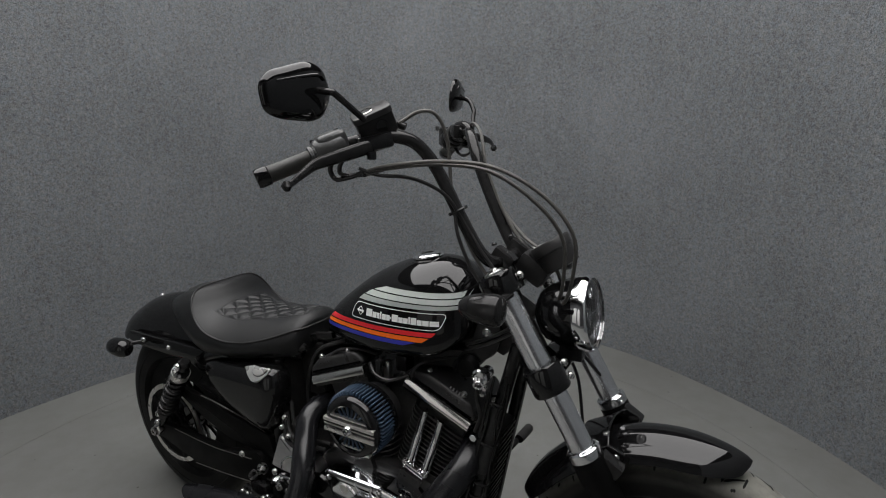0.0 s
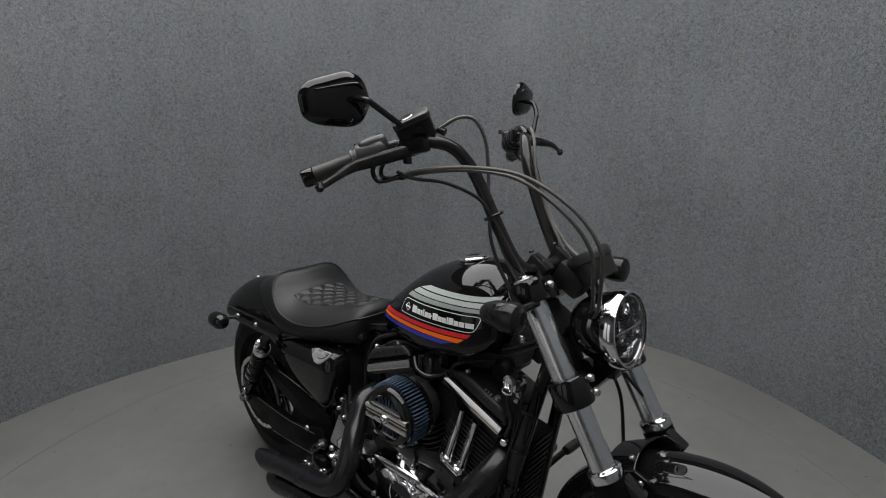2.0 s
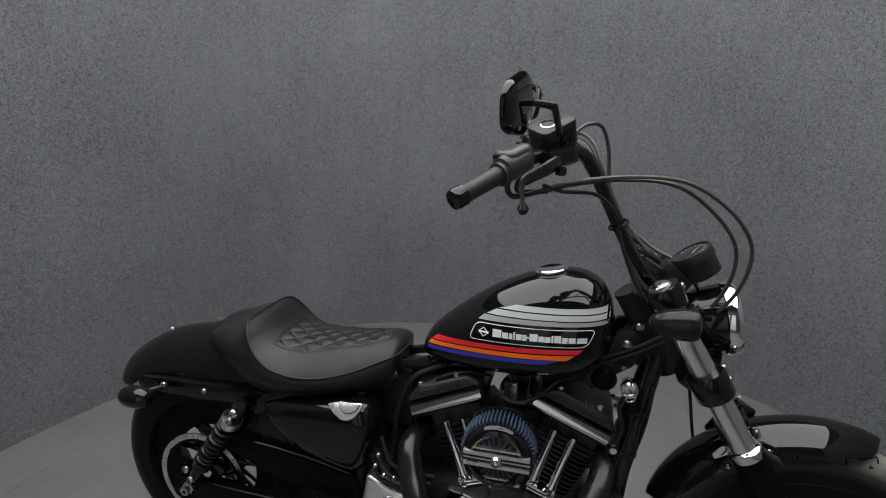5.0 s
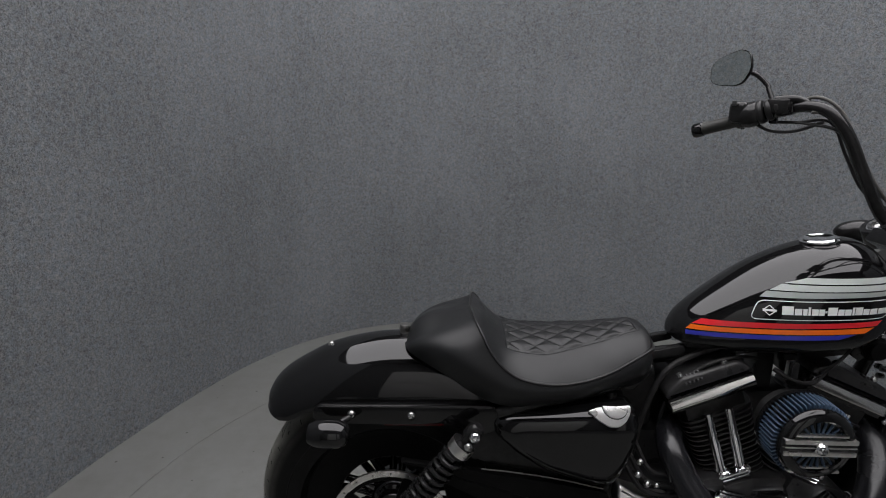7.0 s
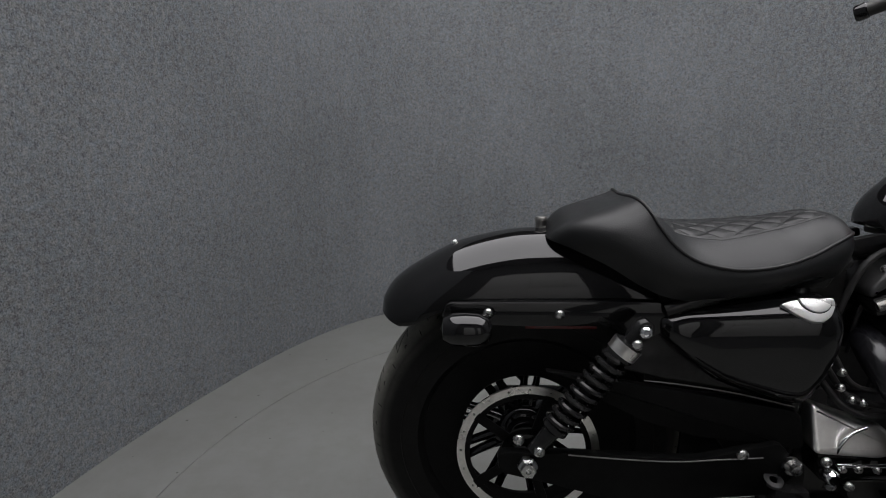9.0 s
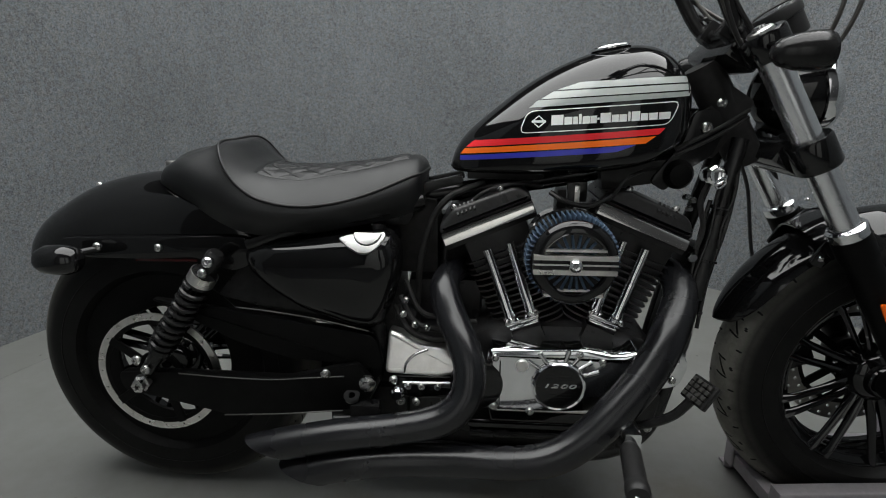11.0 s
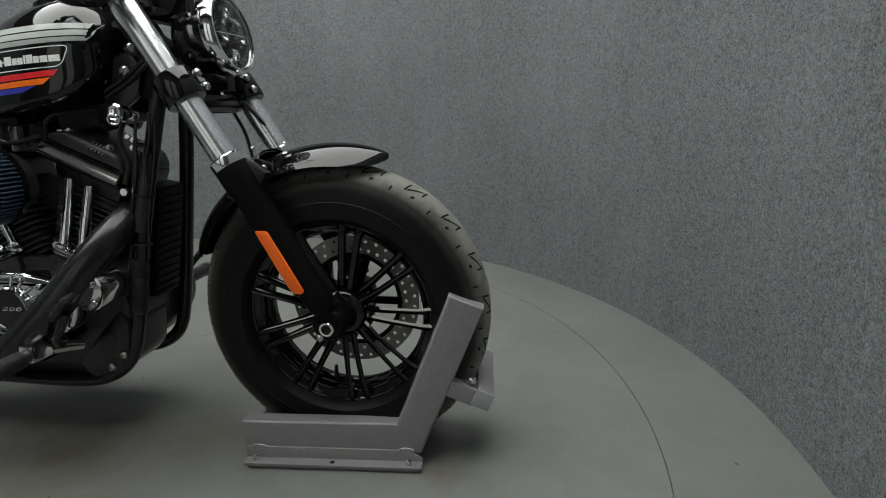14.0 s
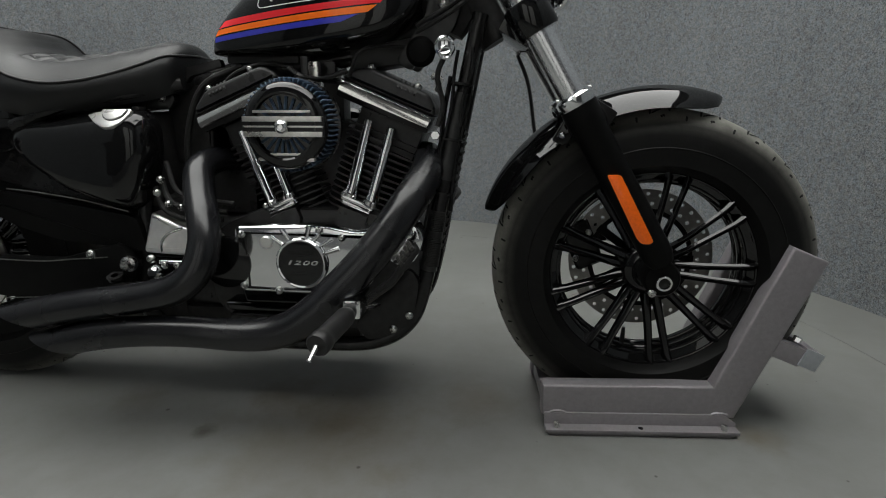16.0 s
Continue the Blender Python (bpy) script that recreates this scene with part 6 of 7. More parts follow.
# ---- exhaust ----
REAR_PIPE = [(0.640, -0.02, 0.535), (0.618, -0.06, 0.533), (0.608, -0.095, 0.524), (0.609, -0.120, 0.508), (0.625, -0.152, 0.472), (0.647, -0.186, 0.436), (0.660, -0.212, 0.396), (0.651, -0.232, 0.350), (0.610, -0.242, 0.314),
             (0.525, -0.246, 0.293), (0.426, -0.248, 0.278), (0.330, -0.250, 0.258), (0.255, -0.252, 0.238)]
FRONT_PIPE = [(1.030, -0.01, 0.545), (1.054, -0.055, 0.537), (1.052, -0.104, 0.506), (1.020, -0.155, 0.452), (0.977, -0.190, 0.389), (0.914, -0.217, 0.320), (0.857, -0.231, 0.268), (0.800, -0.238, 0.238), (0.726, -0.240, 0.229),
              (0.630, -0.244, 0.233), (0.525, -0.248, 0.230), (0.425, -0.250, 0.216), (0.315, -0.252, 0.188)]


def exhaust(points, radii, label):
    b = bmesh.new()
    tube(b, points, radii, 26, 8, caps=False)
    # slash-cut outlet, longest along the top
    end = Vector(points[-1])
    d = (end - Vector(points[-2])).normalized()
    for v in b.verts:
        along = (v.co - end).dot(d)
        if along > -0.09:
            h = (v.co - end).z
            v.co -= d * (0.03 - h) * 1.5 * (along + 0.09) / 0.09
    bmesh.ops.recalc_face_normals(b, faces=b.faces)
    p = part("exhaust_pipe", b, PIPE, bike, label)
    b = bmesh.new()
    disc(b, end - d * 0.13, d, 0.027, 0.004, 0, 24)
    part("pipe_baffle", b, SATIN, p)
    return p


exhaust(REAR_PIPE, [0.022, 0.0265, 0.0285, 0.0295] + [0.0295] * 5 + [0.0285, 0.0295, 0.030, 0.030], "satin black rear exhaust pipe with heat shield")
exhaust(FRONT_PIPE, [0.024, 0.030, 0.0325, 0.0335, 0.0335, 0.033, 0.032, 0.031, 0.030] + [0.0295, 0.0295, 0.030, 0.030], "satin black front exhaust pipe with heat shield")

# ---- foot controls ----
for side in (-1, 1):
    b = bmesh.new()
    box(b, (0.03, 0.05, 0.035), pose(0.945, side * 0.235, 0.295, 0, 0, 0), 0.007)
    tube(b, [(0.96, side * 0.15, 0.27), (0.95, side * 0.20, 0.285), (0.944, side * 0.24, 0.292)], 0.013, 12, 4)
    pb = part("peg_mount", b, CHROME, bike, "chrome foot peg mount")
    b = bmesh.new()
    lathe(b, [(0.0, 0), (0.013, 0.002), (0.0165, 0.01)] + [(0.0172 + (0.0008 if k % 2 else 0), 0.014 + 0.005 * k) for k in range(17)] + [(0.020, 0.102), (0.020, 0.118), (0.017, 0.122), (0, 0.122)], (0.940, side * 0.256, 0.288), (-0.13, side, -0.06), 20)
    part("foot_peg", b, PLASTIC, pb, "finely ribbed black rubber foot peg")
    b = bmesh.new()
    tube(b, [(0.923, side * 0.375, 0.279), (0.918, side * 0.396, 0.264)], 0.0042, 8, 1)
    part("peg_pin", b, STEEL, pb)
b = bmesh.new()
tube(b, [(0.945, -0.15, 0.268), (0.955, -0.19, 0.285), (0.985, -0.228, 0.318), (1.015, -0.243, 0.345), (1.040, -0.250, 0.382)], 0.0085, 10, 6)
pedal = part("brake_pedal", b, SATIN, bike, "black brake pedal")
pm = Matrix.Translation((1.047, -0.256, 0.396)) @ pose(0, 0, 0, 0, -52, 18)
b = bmesh.new()
box(b, (0.046, 0.056, 0.010), pm, 0.004)
part("pedal_plate", b, SATIN, pedal)
for i in range(4):
    for j in range(4):
        b = bmesh.new()
        box(b, (0.007, 0.009, 0.006), pm @ pose(-0.015 + 0.010 * i, -0.018 + 0.012 * j, 0.007), 0.001)
        part("pad_stud", b, GRIP, pedal)
# rear brake master cylinder and its fittings
b = bmesh.new()
lathe(b, [(0, 0), (0.014, 0), (0.016, 0.004), (0.016, 0.012), (0.010, 0.016), (0.009, 0.024), (0, 0.025)], (0.459, -0.147, 0.332), (0, -1, 0), 20)
part("pivot_bolt", b, STEEL, bike, "large bright pivot bolt")
b = bmesh.new()
box(b, (0.06, 0.03, 0.045), pose(0.455, -0.160, 0.272), 0.008)
tube(b, [(0.39, -0.158, 0.252), (0.43, -0.160, 0.255), (0.50, -0.160, 0.256)], 0.010, 10, 4)
lathe(b, [(0.007, 0), (0.016, 0), (0.016, 0.007), (0.007, 0.007)], (0.428, -0.158, 0.302), (0, -0.4, 1), 20)
mcr = part("rear_brake_cylinder", b, SATIN, bike)
for q in ((0.395, 0.246), (0.416, 0.246), (0.478, 0.254), (0.495, 0.265)):
    bolt(mcr, (q[0], -0.175, q[1] + 0.006), (0, -1, 0), 0.0075, 0.009)
b = bmesh.new()
lathe(b, [(0, 0), (0.012, 0), (0.014, 0.01), (0.014, 0.03), (0.009, 0.036), (0, 0.036)], (0.520, -0.140, 0.320), (0, -1, 0), 18)
part("shaft_end", b, CHROME, bike)

# ---- handlebar and controls ----
BAR = [(1.112, 0.0, 0.985), (1.110, -0.045, 0.985), (1.099, -0.080, 0.990), (1.079, -0.094, 1.015), (1.045, -0.102, 1.075), (1.002, -0.112, 1.160), (0.981, -0.126, 1.200), (0.961, -0.149, 1.228),
       (0.936, -0.181, 1.238), (0.905, -0.222, 1.229), (0.860, -0.270, 1.208), (0.778, -0.348, 1.170)]



def turned(p):
    """A mirrored point of the left half: the bar stands a little to the right of the middle plane."""
    w = max(0.0, min(1.0, p[1] / 0.1))
    return (p[0] - 0.004 * w, p[1] - w * (0.035 - 0.009 * max(0.0, min(1.0, (p[1] - 0.18) / 0.17))), p[2] + 0.008 * max(0.0, min(1.0, (p[1] - 0.18) / 0.17)))


BAR_RIGHT = BAR[:-3] + [(0.903, -0.212, 1.234), (0.862, -0.238, 1.222), (0.815, -0.298, 1.195), (0.772, -0.355, 1.170)]
bm = bmesh.new()
tube(bm, [turned((x, -y, z)) for x, y, z in BAR[:0:-1]] + BAR_RIGHT, 0.0128, 18, 8)
bar = part("handlebar", bm, SATIN, bike, "tall black swept-back handlebar")
for s in (-1, 1):
    bm = bmesh.new()
    tube(bm, [(1.112, s * 0.045, 0.985), (1.132, s * 0.045, 0.955), (1.145, s * 0.045, 0.93)], 0.018, 14, 3)
    box(bm, (0.05, 0.03, 0.042), pose(1.111, s * 0.045, 0.986, 0, 31, 0), 0.008)
    ris = part("bar_riser", bm, SATIN, bike)
    for k in (-1, 1):
        bolt(ris, (1.106 + 0.014 * k, s * 0.045, 1.007 - 0.008 * k), (-0.3, 0, 1), 0.006, 0.006, SATIN)

for side in (-1, 1):
    a, e = Vector((0.866, side * 0.2645, 1.2105)), Vector((0.772, side * 0.353, 1.167))
    if side > 0:
        a, e = Vector(turned(a)), Vector(turned(e))
    else:
        a, e = Vector((0.861, -0.239, 1.2215)), Vector((0.769, -0.359, 1.168))
    a = a.lerp(e, 0.22 if side > 0 else 0.34)
    d = (e - a)
    L = d.length
    b = bmesh.new()
    lathe(b, [(0.0, 0), (0.0175, 0), (0.018, 0.006), (0.0162, 0.010), (0.0158, L * 0.5), (0.0160, L - 0.012), (0.017, L - 0.006), (0.0, L - 0.004)], a, d, 26)
    part("grip", b, GRIP, bar, "dark grey rubber grip")
    b = bmesh.new()
    lathe(b, [(0.0160, L - 0.016), (0.0182, L - 0.014), (0.0186, L + 0.004), (0.0165, L + 0.009), (0.010, L + 0.010), (0, L + 0.010)], a, d, 26)
    part("grip_end", b, GLOSS, bar, "gloss black grip end")
    # switch housing
    c = a - d.normalized() * 0.024
    b = bmesh.new()
    lathe(b, [(0.0, -0.034), (0.020, -0.034), (0.025, -0.028), (0.0250, -0.012), (0.0250, 0.010), (0.0240, 0.020), (0.022, 0.024), (0, 0.024)], c + Vector((0.0, 0, 0.004)), d, 26)
    if side > 0:
        box(b, (0.030, 0.034, 0.026), Matrix.Translation(c + Vector((-0.012, 0, 0.016))) @ pose(0, 0, 0, 0, 0, side * 40), 0.009)
    else:
        box(b, (0.054, 0.060, 0.042), Matrix.Translation((0.843, -0.250, 1.2265)) @ pose(0, 0, 0, 19, 0, -37.5), 0.0205, 6)
    hs = part("switch_housing", b, HOUSING, bar, "dark grey switch housing")
    b = bmesh.new()
    lathe(b, [(0.018, -0.006), (0.0215, -0.005), (0.0215, 0.001), (0.0195, 0.002), (0.0195, 0.004), (0.0215, 0.005), (0.0215, 0.010), (0.018, 0.011)], a, d, 26)
    part("grip_collar", b, HOUSING, bar, "ribbed grip collar")
    for k in range(3):
        b = bmesh.new()
        box(b, (0.012, 0.009, 0.007), Matrix.Translation(c + Vector((-0.026 + 0.004 * k, side * (0.012 - 0.012 * k), 0.018 - 0.010 * k))) @ pose(0, 0, 0, 0, 0, side * 40), 0.002)
        part("switch_button", b, SATIN, hs)
    # lever and its perch
    b = bmesh.new()
    if side > 0:
        pts = [(0.898, 0.174, 1.226), (0.918, 0.230, 1.222), (0.922, 0.285, 1.213), (0.916, 0.325, 1.200), (0.905, 0.357, 1.190)]
    else:
        pts = [(0.928, -0.205, 1.228), (0.907, -0.257, 1.214), (0.881, -0.299, 1.201), (0.869, -0.325, 1.193), (0.874, -0.365, 1.179), (0.881, -0.405, 1.165)]
    tube(b, pts, [0.011, 0.0105, 0.0072, 0.0058, 0.0055] if side > 0 else [0.013, 0.013, 0.0115, 0.0100, 0.0075, 0.0060], 12, 6, flat=0.7 if side > 0 else 0.5, upright=True)
    lathe(b, [(0.0, -0.0095), (0.005, -0.008), (0.0095, 0), (0.005, 0.008), (0, 0.0095)], (0.881, -0.408, 1.165) if side < 0 else (0.903, 0.362, 1.189), (0, 0, 1), 14)
    part("lever", b, SATIN, bar, "black control lever with a ball end")
    b = bmesh.new()
    box(b, (0.034, 0.070, 0.032), Matrix.Translation((0.918, -0.214, 1.229) if side < 0 else (0.892, 0.190, 1.229)) @ pose(0, 0, 0, 0, 0, side * 44) @ pose(0, 0, 0, -side * 12, 0, 0), 0.0145, 4)
    box(b, (0.014, 0.018, 0.016), Matrix.Translation((0.925, -0.235, 1.205) if side < 0 else (0.897, 0.212, 1.205)) @ pose(0, 0, 0, 0, 0, side * 40), 0.006)
    part("lever_perch", b, GLOSS, bar)
    # mirror on its stalk
    mc = Vector((0.857, -0.348, 1.317)) if side < 0 else Vector((0.819, 0.295, 1.329))
    mm = Matrix.Translation(mc) @ pose(0, 0, 0, 0, 0, 170 if side < 0 else 195) @ pose(0, 0, 0, 0, -3 if side < 0 else -7, 0)
    b = bmesh.new()
    outl = rounded([(-0.052, -0.043), (-0.028, -0.051), (0.034, -0.046), (0.062, -0.034), (0.071, 0.008), (0.053, 0.030), (-0.022, 0.0515), (-0.054, 0.039), (-0.071, -0.006)], 0.030, 6)
    tall, broad = (1.0, 1.04) if side < 0 else (0.88, 1.0)
    tmp = bmesh.new()
    rings = []
    for dx, s in ((0.002, 0.965), (0.003, 0.99), (0.0, 1.0), (-0.003, 0.985), (-0.007, 0.93), (-0.0115, 0.80), (-0.0145, 0.55), (-0.0155, 0.3)):
        rings.append([tmp.verts.new((dx, -side * y * s * broad, z * s * tall)) for y, z in outl])
    for u1, v1 in zip(rings, rings[1:]):
        for k in range(len(u1)):
            tmp.faces.new((u1[k], u1[(k + 1) % len(u1)], v1[(k + 1) % len(u1)], v1[k]))
    tmp.faces.new(rings[0][::-1]); tmp.faces.new(rings[-1])
    bmesh.ops.recalc_face_normals(tmp, faces=tmp.faces)
    bmesh.ops.transform(tmp, matrix=mm, verts=tmp.verts)
    merge(b, tmp)
    tmp = bmesh.new()
    tube(tmp, [(-0.0128, -side * 0.046, 0.016 * tall), (-0.0142, 0, 0.024 * tall), (-0.0140, side * 0.036, 0.028 * tall), (-0.0135, side * 0.050, 0.020 * tall)], [0.0012, 0.0028, 0.0030, 0.0012], 10, 6)
    bmesh.ops.transform(tmp, matrix=mm, verts=tmp.verts)
    merge(b, tmp)
    mir = part("rear_view_mirror", b, GLOSS, bike, "gloss black tapered rear-view mirror", 50)
    b = bmesh.new()
    b.faces.new([b.verts.new(mm @ Vector((0.0035, -side * y * 0.955 * broad, z * 0.955 * tall))) for y, z in outl])
    bmesh.ops.recalc_face_normals(b, faces=b.faces)
    part("mirror_glass", b, MIRROR, mir, "clear mirror glass")
    b = bmesh.new()
    knee, root, hold = ((0.912, -0.319, 1.315), (0.919, -0.245, 1.270), (0.870, -0.318, 1.320)) if side < 0 else ((0.888, 0.268, 1.311), (0.902, 0.228, 1.240), (0.834, 0.283, 1.324))
    knee, root, hold = Vector(knee), Vector(root), Vector(hold)
    soft_knee = 0.93 if side < 0 else 0.7
    tube(b, [tuple(root), tuple(root.lerp(knee, 0.5)), tuple(root.lerp(knee, soft_knee)), tuple(knee + (hold - knee) * (1.05 - soft_knee)), tuple(hold)], 0.0058, 10, 6)
    lathe(b, [(0, 0), (0.009, 0), (0.010, 0.003), (0.010, 0.006), (0.007, 0.008), (0, 0.008)], hold - (hold - knee).normalized() * 0.004, (hold - knee), 14)
    part("mirror_stalk", b, SATIN, mir)

# switch pod and clutch perch on the left
b = bmesh.new()
box(b, (0.050, 0.042, 0.052), Matrix.Translation((0.828, 0.238, 1.222)) @ pose(0, 0, 0, 0, 0, 43), 0.019, 5)
lathe(b, [(0.0, -0.022), (0.026, -0.02), (0.030, -0.008), (0.030, 0.010), (0.026, 0.018), (0, 0.020)], (0.846, 0.222, 1.218), (0.70, -0.66, 0.3), 24)
pod = part("switch_pod", b, SATIN, bar, "black left switch pod")
for t0, rr in ((0.022, 0.0285), (0.040, 0.0255), (0.058, 0.0225)):
    b = bmesh.new()
    lathe(b, [(0.012, -0.006), (rr - 0.002, -0.006), (rr, -0.003), (rr, 0.003), (rr - 0.002, 0.006), (0.012, 0.006)], Vector((0.846, 0.222, 1.218)) + Vector((0.70, -0.66, 0.3)) * t0, (0.70, -0.66, 0.3), 24)
    part("pod_ring", b, PLASTIC, pod)
for k in range(3):
    b = bmesh.new()
    box(b, (0.010, 0.010, 0.012), Matrix.Translation((0.802 + 0.010 * k, 0.222 + 0.012 * k, 1.244 - 0.010 * k)) @ pose(0, 0, 0, 0, 0, 43), 0.003)
    part("switch_button", b, HOUSING, pod)
b = bmesh.new()
box(b, (0.042, 0.050, 0.036), Matrix.Translation((0.888, 0.182, 1.238)) @ pose(0, 0, 0, 0, 0, 43), 0.015, 4)
tube(b, [(0.880, 0.190, 1.252), (0.912, 0.166, 1.254), (0.937, 0.150, 1.242)], 0.010, 10, 4)
part("clutch_perch", b, SATIN, bar)

# start button of the right housing
b = bmesh.new()
lathe(b, [(0.0, 0.003), (0.0042, 0.003), (0.0050, 0.002), (0.0055, -0.004)], (0.850, -0.243, 1.250), (-0.25, -0.3, 0.92), 16)
part("switch_button", b, SATIN, bar)


def plate_lid(b, m):
    """A thin lid with well-rounded corners."""
    tmp = bmesh.new()
    out = rounded([(-0.027, -0.039), (0.027, -0.039), (0.027, 0.039), (-0.027, 0.039)], 0.014, 5)
    rows = [[tmp.verts.new((x * s, y * s, z)) for x, y in out] for z, s in ((0.018, 1.0), (0.026, 1.0), (0.0285, 0.97), (0.029, 0.93))]
    for u, v in zip(rows, rows[1:]):
        for k in range(len(u)):
            tmp.faces.new((u[k], u[(k + 1) % len(u)], v[(k + 1) % len(u)], v[k]))
    tmp.faces.new(rows[0][::-1]); tmp.faces.new(rows[-1])
    bmesh.ops.transform(tmp, matrix=m, verts=tmp.verts)
    merge(b, tmp)


# brake master cylinder on the right
b = bmesh.new()
lid_up = Vector((-0.10, -0.46, 0.88)).normalized()
lid_long = Vector((0.70, 0.66, 0.32))
lid_long = (lid_long - lid_up * lid_long.dot(lid_up)).normalized()
m = Matrix.Translation((0.905, -0.193, 1.262)) @ Matrix((lid_long.cross(lid_up), lid_long, lid_up)).transposed().to_4x4()
box(b, (0.050, 0.074, 0.044), m, 0.011, 4)
mcyl = part("master_cylinder", b, SATIN, bar, "black brake fluid reservoir")
b = bmesh.new()
plate_lid(b, m)
part("reservoir_lid", b, PLASTIC, mcyl, "dull black reservoir lid")
b = bmesh.new()
lathe(b, [(0.0, 0.001), (0.008, 0.001), (0.0085, 0.0028), (0.0115, 0.0028), (0.012, 0)], m @ Vector((0.0255, 0.008, 0.0)), m.to_3x3() @ Vector((1, 0, 0)), 20)
part("sight_glass", b, GLOSS, mcyl)
b = bmesh.new()
lathe(b, [(0.0118, 0), (0.0138, 0), (0.0141, 0.0006), (0.0118, 0.001)], m @ Vector((0, -0.008, 0.0292)), m.to_3x3() @ Vector((0, 0, 1)), 24)
part("lid_mark", b, BAND, mcyl, "pale printed lid marking")
# bridge clamp of the mirror, seen over the reservoir
b = bmesh.new()
tube(b, [(0.93, -0.155, 1.262), (0.945, -0.150, 1.255)], 0.008, 10, 1)
part("banjo_bolt", b, SATIN, bar)

# cables and hoses
CABLES = [
    ([(0.935, -0.158, 1.262), (0.964, -0.132, 1.284), (0.990, -0.112, 1.280), (1.006, -0.097, 1.240), (1.012, -0.093, 1.18), (1.022, -0.100, 1.12), (1.050, -0.105, 1.05), (1.085, -0.10, 0.985), (1.125, -0.09, 0.93)], 0.0042, "brake_line"),
    ([(0.898, -0.231, 1.171), (0.945, -0.222, 1.185), (1.04, -0.197, 1.196), (1.142, -0.166, 1.187), (1.227, -0.133, 1.135), (1.276, -0.113, 1.066), (1.274, -0.096, 0.99), (1.25, -0.06, 0.92), (1.20, -0.04, 0.86)], 0.0042, "throttle_cable"),
    ([(0.898, -0.225, 1.166), (0.945, -0.214, 1.180), (1.04, -0.187, 1.190), (1.133, -0.156, 1.177), (1.213, -0.122, 1.117), (1.253, -0.102, 1.056), (1.254, -0.086, 0.99), (1.235, -0.05, 0.92), (1.19, -0.03, 0.86)], 0.0042, "throttle_cable"),
    ([(0.895, -0.235, 1.180), (0.930, -0.220, 1.168), (0.985, -0.19, 1.162), (1.020, -0.132, 1.128), (1.048, -0.112, 1.08), (1.086, -0.105, 1.02), (1.125, -0.10, 0.97), (1.16, -0.08, 0.92)], 0.0042, "switch_wire"),
    ([(0.935, 0.165, 1.225), (0.970, 0.145, 1.222), (1.005, 0.135, 1.16), (1.045, 0.122, 1.085), (1.12, 0.08, 1.02), (1.19, 0.04, 0.985), (1.225, 0.02, 0.93)], 0.0042, "clutch_cable"),
    ([(0.925, 0.20, 1.20), (0.975, 0.155, 1.205), (1.015, 0.140, 1.13), (1.06, 0.12, 1.05), (1.13, 0.07, 1.0), (1.18, 0.04, 0.96)], 0.0042, "switch_wire"),
    ([(0.905, 0.215, 1.215), (0.945, 0.185, 1.258), (0.985, 0.150, 1.235), (1.015, 0.118, 1.165), (1.062, 0.102, 1.075), (1.13, 0.07, 0.995), (1.20, 0.03, 0.955)], 0.0045, "clutch_cable"),
    ([(0.90, 0.225, 1.20), (0.94, 0.185, 1.20), (0.99, 0.130, 1.18), (1.035, 0.108, 1.10), (1.08, 0.095, 1.025), (1.13, 0.07, 0.97)], 0.0042, "switch_wire"),
    ([(0.865, 0.245, 1.190), (0.890, 0.225, 1.178), (0.925, 0.195, 1.182), (0.965, 0.160, 1.205)], 0.0042, "switch_wire"),
    ([(1.034, -0.112, 1.10), (1.048, -0.126, 1.05), (1.073, -0.124, 0.99), (1.095, -0.12, 0.955)], 0.0042, "switch_wire"),
]
for pts, r, nm in CABLES:
    if pts[0][1] > 0:
        pts = [turned(p) for p in pts]
    b = bmesh.new()
    tube(b, pts, r * 0.9, 9, 8)
    part(nm, b, CABLE if "cable" in nm or "line" in nm else PLASTIC, bike, "dark grey control cable" if "wire" not in nm else "black wiring tube")
b = bmesh.new()
tube(b, [(0.848, -0.247, 1.202), (0.834, -0.246, 1.178), (0.842, -0.242, 1.159), (0.866, -0.237, 1.161), (0.904, -0.230, 1.173)], 0.0050, 9, 6)
tube(b, [(0.862, -0.238, 1.200), (0.850, -0.238, 1.178), (0.857, -0.235, 1.166), (0.904, -0.225, 1.168)], 0.0045, 9, 6)
part("throttle_elbow", b, SATIN, bar)
b = bmesh.new()
lathe(b, [(0.020, -0.003), (0.0215, 0), (0.020, 0.003), (0.0195, 0), (0.020, -0.003)], (1.037, -0.104, 1.092), (-0.45, -0.1, 0.88), 18)
part("cable_tie", b, SATIN, bar)
b = bmesh.new()
tube(b, [(1.22, 0.10, 0.74), (1.245, 0.105, 0.68), (1.262, 0.10, 0.58), (1.27, 0.09, 0.53)], 0.004, 8, 5)
tube(b, [(1.262, 0.07, 0.76), (1.30, 0.10, 0.70), (1.33, 0.12, 0.63)], 0.004, 8, 5)
part("brake_line", b, PLASTIC, bike, "black brake line")

# front turn signals
for side in (-1, 1):
    b = bmesh.new()
    tube(b, [(1.165, side * 0.13, 0.945), (1.16, side * 0.19, 0.942)], 0.008, 10, 1)
    st = part("front_turn_signal_stalk", b, SATIN, bike)
    b = bmesh.new()
    lathe(b, [(0, -0.052), (0.010, -0.050), (0.019, -0.040), (0.026, -0.020), (0.0295, 0.004), (0.030, 0.022), (0.027, 0.031), (0.02, 0.0345), (0, 0.036)], (1.150, side * 0.213, 0.938), (1, 0, 0.04), 28)
    part("turn_signal", b, SATIN, st, "black bullet turn signal")


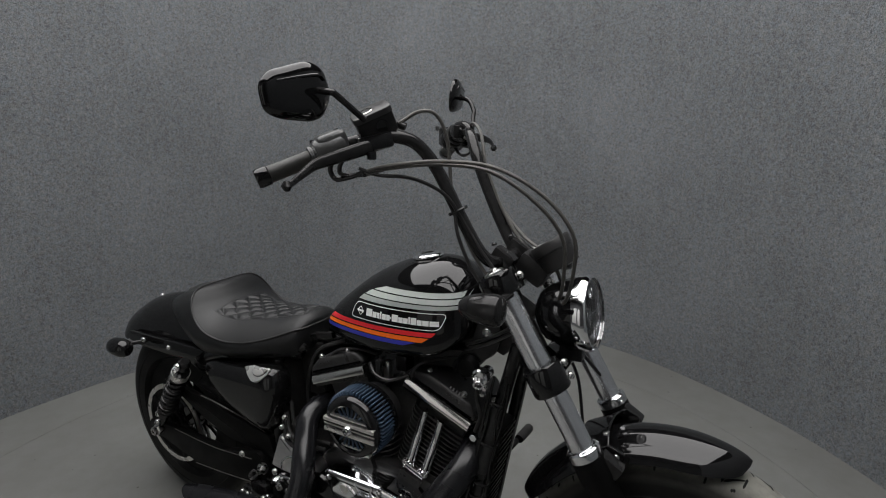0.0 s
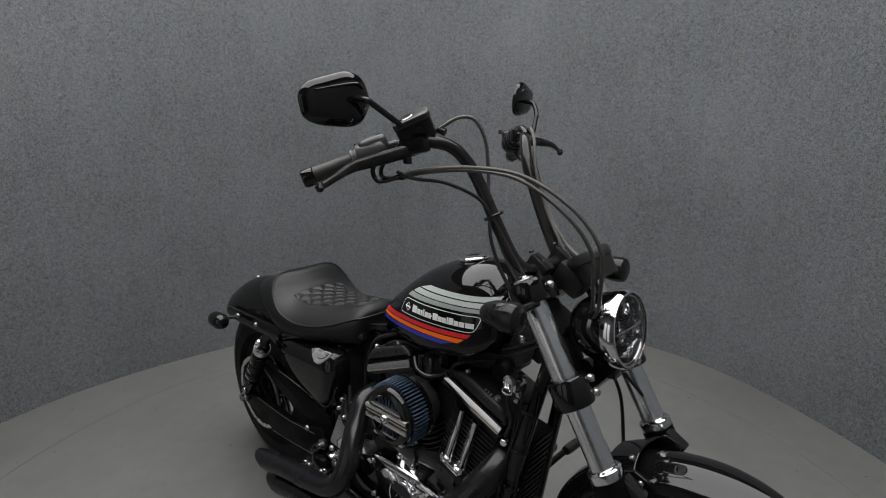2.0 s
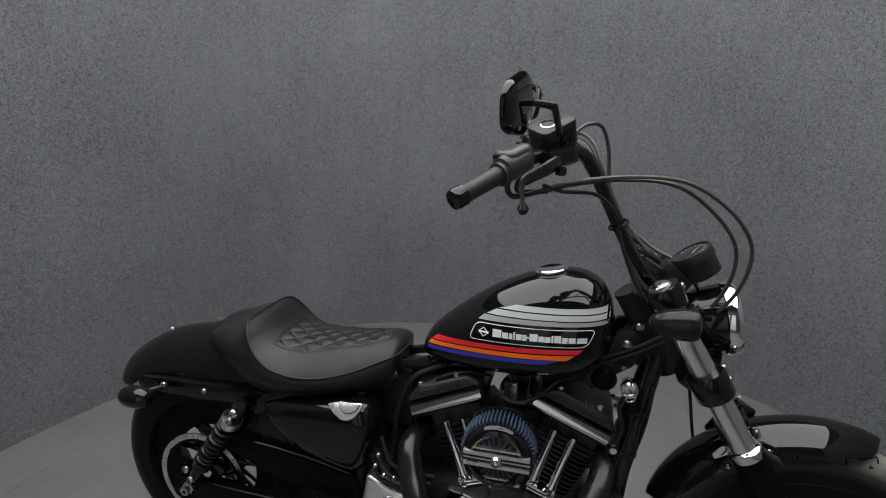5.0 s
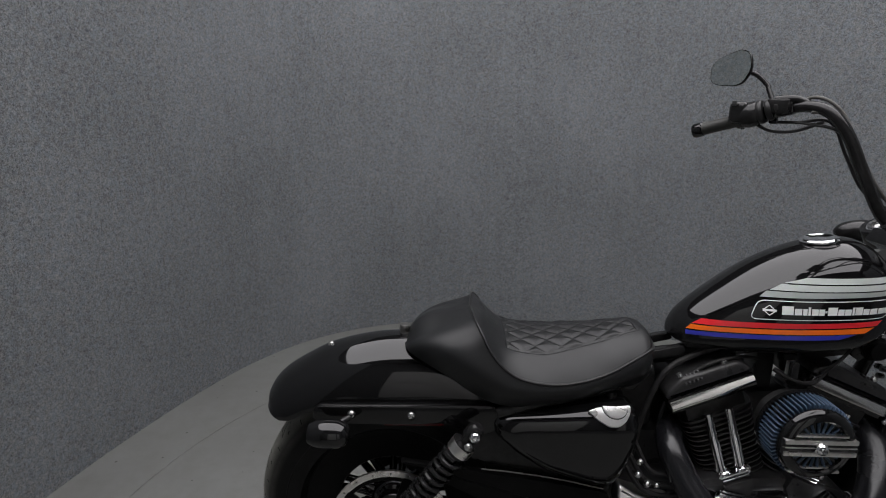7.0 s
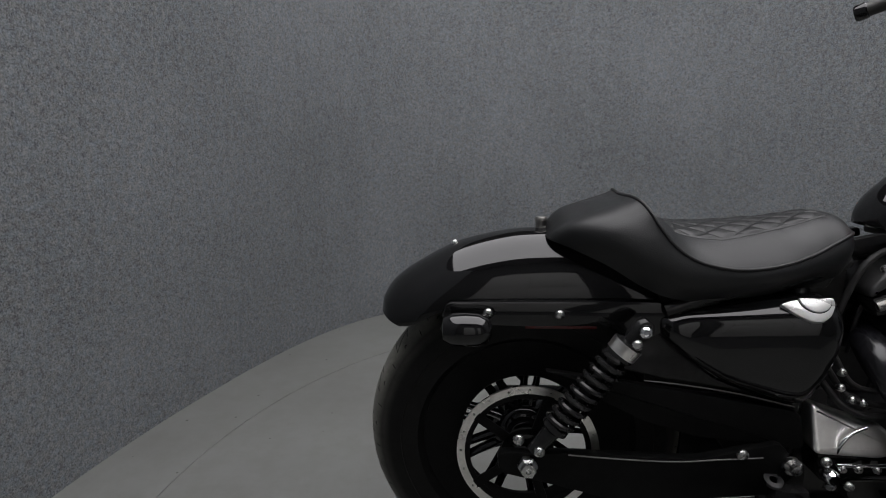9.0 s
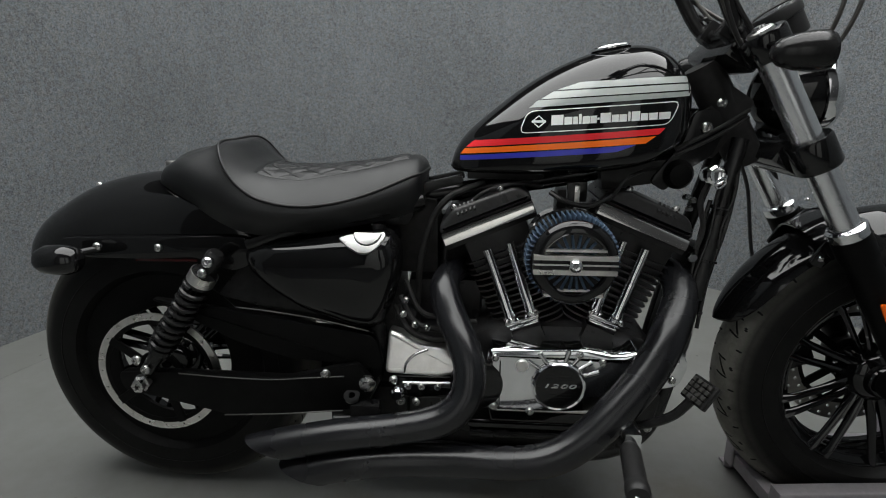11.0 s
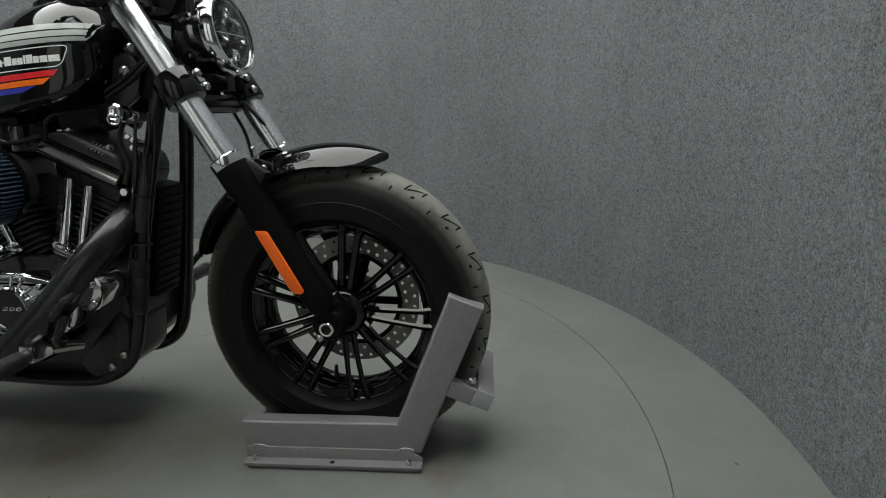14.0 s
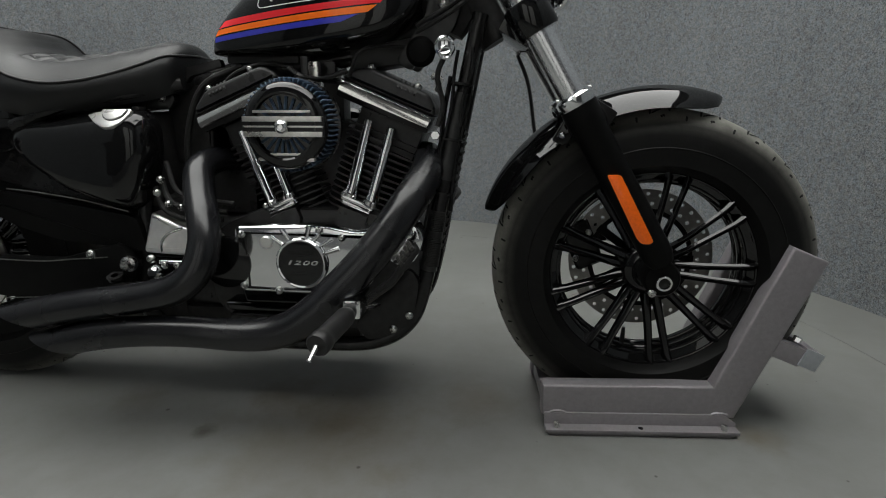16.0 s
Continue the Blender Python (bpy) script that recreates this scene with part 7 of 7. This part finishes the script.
# ---- wheel chock ----
chock = empty("wheel_chock", "silver painted steel wheel chock bolted to the floor", "wheel chock", at=(1.475, 0, 0))
chock.rotation_euler = (0, 0, radians(5))
CM = Matrix.Translation((-1.475, 0, 0))


def chock_part(name, bm, mat=None, label=""):
    bmesh.ops.transform(bm, matrix=CM, verts=bm.verts)
    return part(name, bm, mat or SILVER, chock, label)


for side in (-1, 1):
    yo, yi = side * 0.105, side * 0.069
    b = bmesh.new()
    plate(b, [(1.280, 0.032), (1.280, 0.098), (1.614, 0.099), (1.726, 0.386), (1.795, 0.357), (1.664, 0.030)], yo, yi, 0.006, 0, 3)
    chock_part("side_rail", b, None, "silver box-section side rail with a raised arm")
    b = bmesh.new()
    plate(b, [(1.286, 0.009), (1.284, 0.040), (1.640, 0.040), (1.666, 0.022), (1.666, 0.009)], side * 0.1035, side * 0.1095, 0.0015)
    box(b, (0.380, 0.027, 0.006), pose(1.476, side * 0.1185, 0.012), 0.0015)
    box(b, (0.366, 0.020, 0.010), pose(1.476, side * 0.116, 0.005), 0.001)
    fl = chock_part("floor_flange", b, None, "silver angle iron flange on the floor")
    for x in (1.308, 1.638):
        bolt(fl, (x - 1.475, side * 0.121, 0.015), (0, 0, 1), 0.0065, 0.010, STEEL, "anchor_bolt", False)
    # dark disc laid on the flange for the shade in an empty bolt hole
    b = bmesh.new()
    disc(b, (0.0, side * 0.121, 0.0149), (0, 0, 1), 0.005, 0.0006, 0, 12)
    part("hole_shade", b, SATIN, fl)
    for x in (1.312, 1.632):
        b = bmesh.new()
        tube(b, [(x - 0.015, side * 0.1065, 0.039), (x - 0.006, side * 0.107, 0.0425), (x + 0.006, side * 0.107, 0.042), (x + 0.015, side * 0.1065, 0.039)], 0.0032, 7, 4)
        chock_part("weld_bead", b)
    b = bmesh.new()
    box(b, (0.085, 0.033, 0.037), pose(1.738, side * 0.087, 0.178, 0, 23, 0), 0.003)
    arm = chock_part("stop_arm", b)
    bolt(arm, (0.294, side * 0.088, 0.192), (0.39, 0, 0.92), 0.0085, 0.010, CHROME, "stop_bolt", False)
b = bmesh.new()
box(b, (0.037, 0.206, 0.037), pose(1.793, 0, 0.160, 0, 23, 0), 0.003)
bar_x = chock_part("cross_bar", b)
for side in (-1, 1):
    b = bmesh.new()
    box(b, (0.0375, 0.004, 0.0375), pose(1.793, side * 0.1045, 0.160, 0, 23, 0), 0.0015)
    bmesh.ops.transform(b, matrix=CM, verts=b.verts)
    part("end_cap", b, CAP, bar_x, "pale grey end cap")
b = bmesh.new()
box(b, (0.03, 0.14, 0.03), pose(1.30, 0, 0.05), 0.003)
chock_part("rear_cross_bar", b)
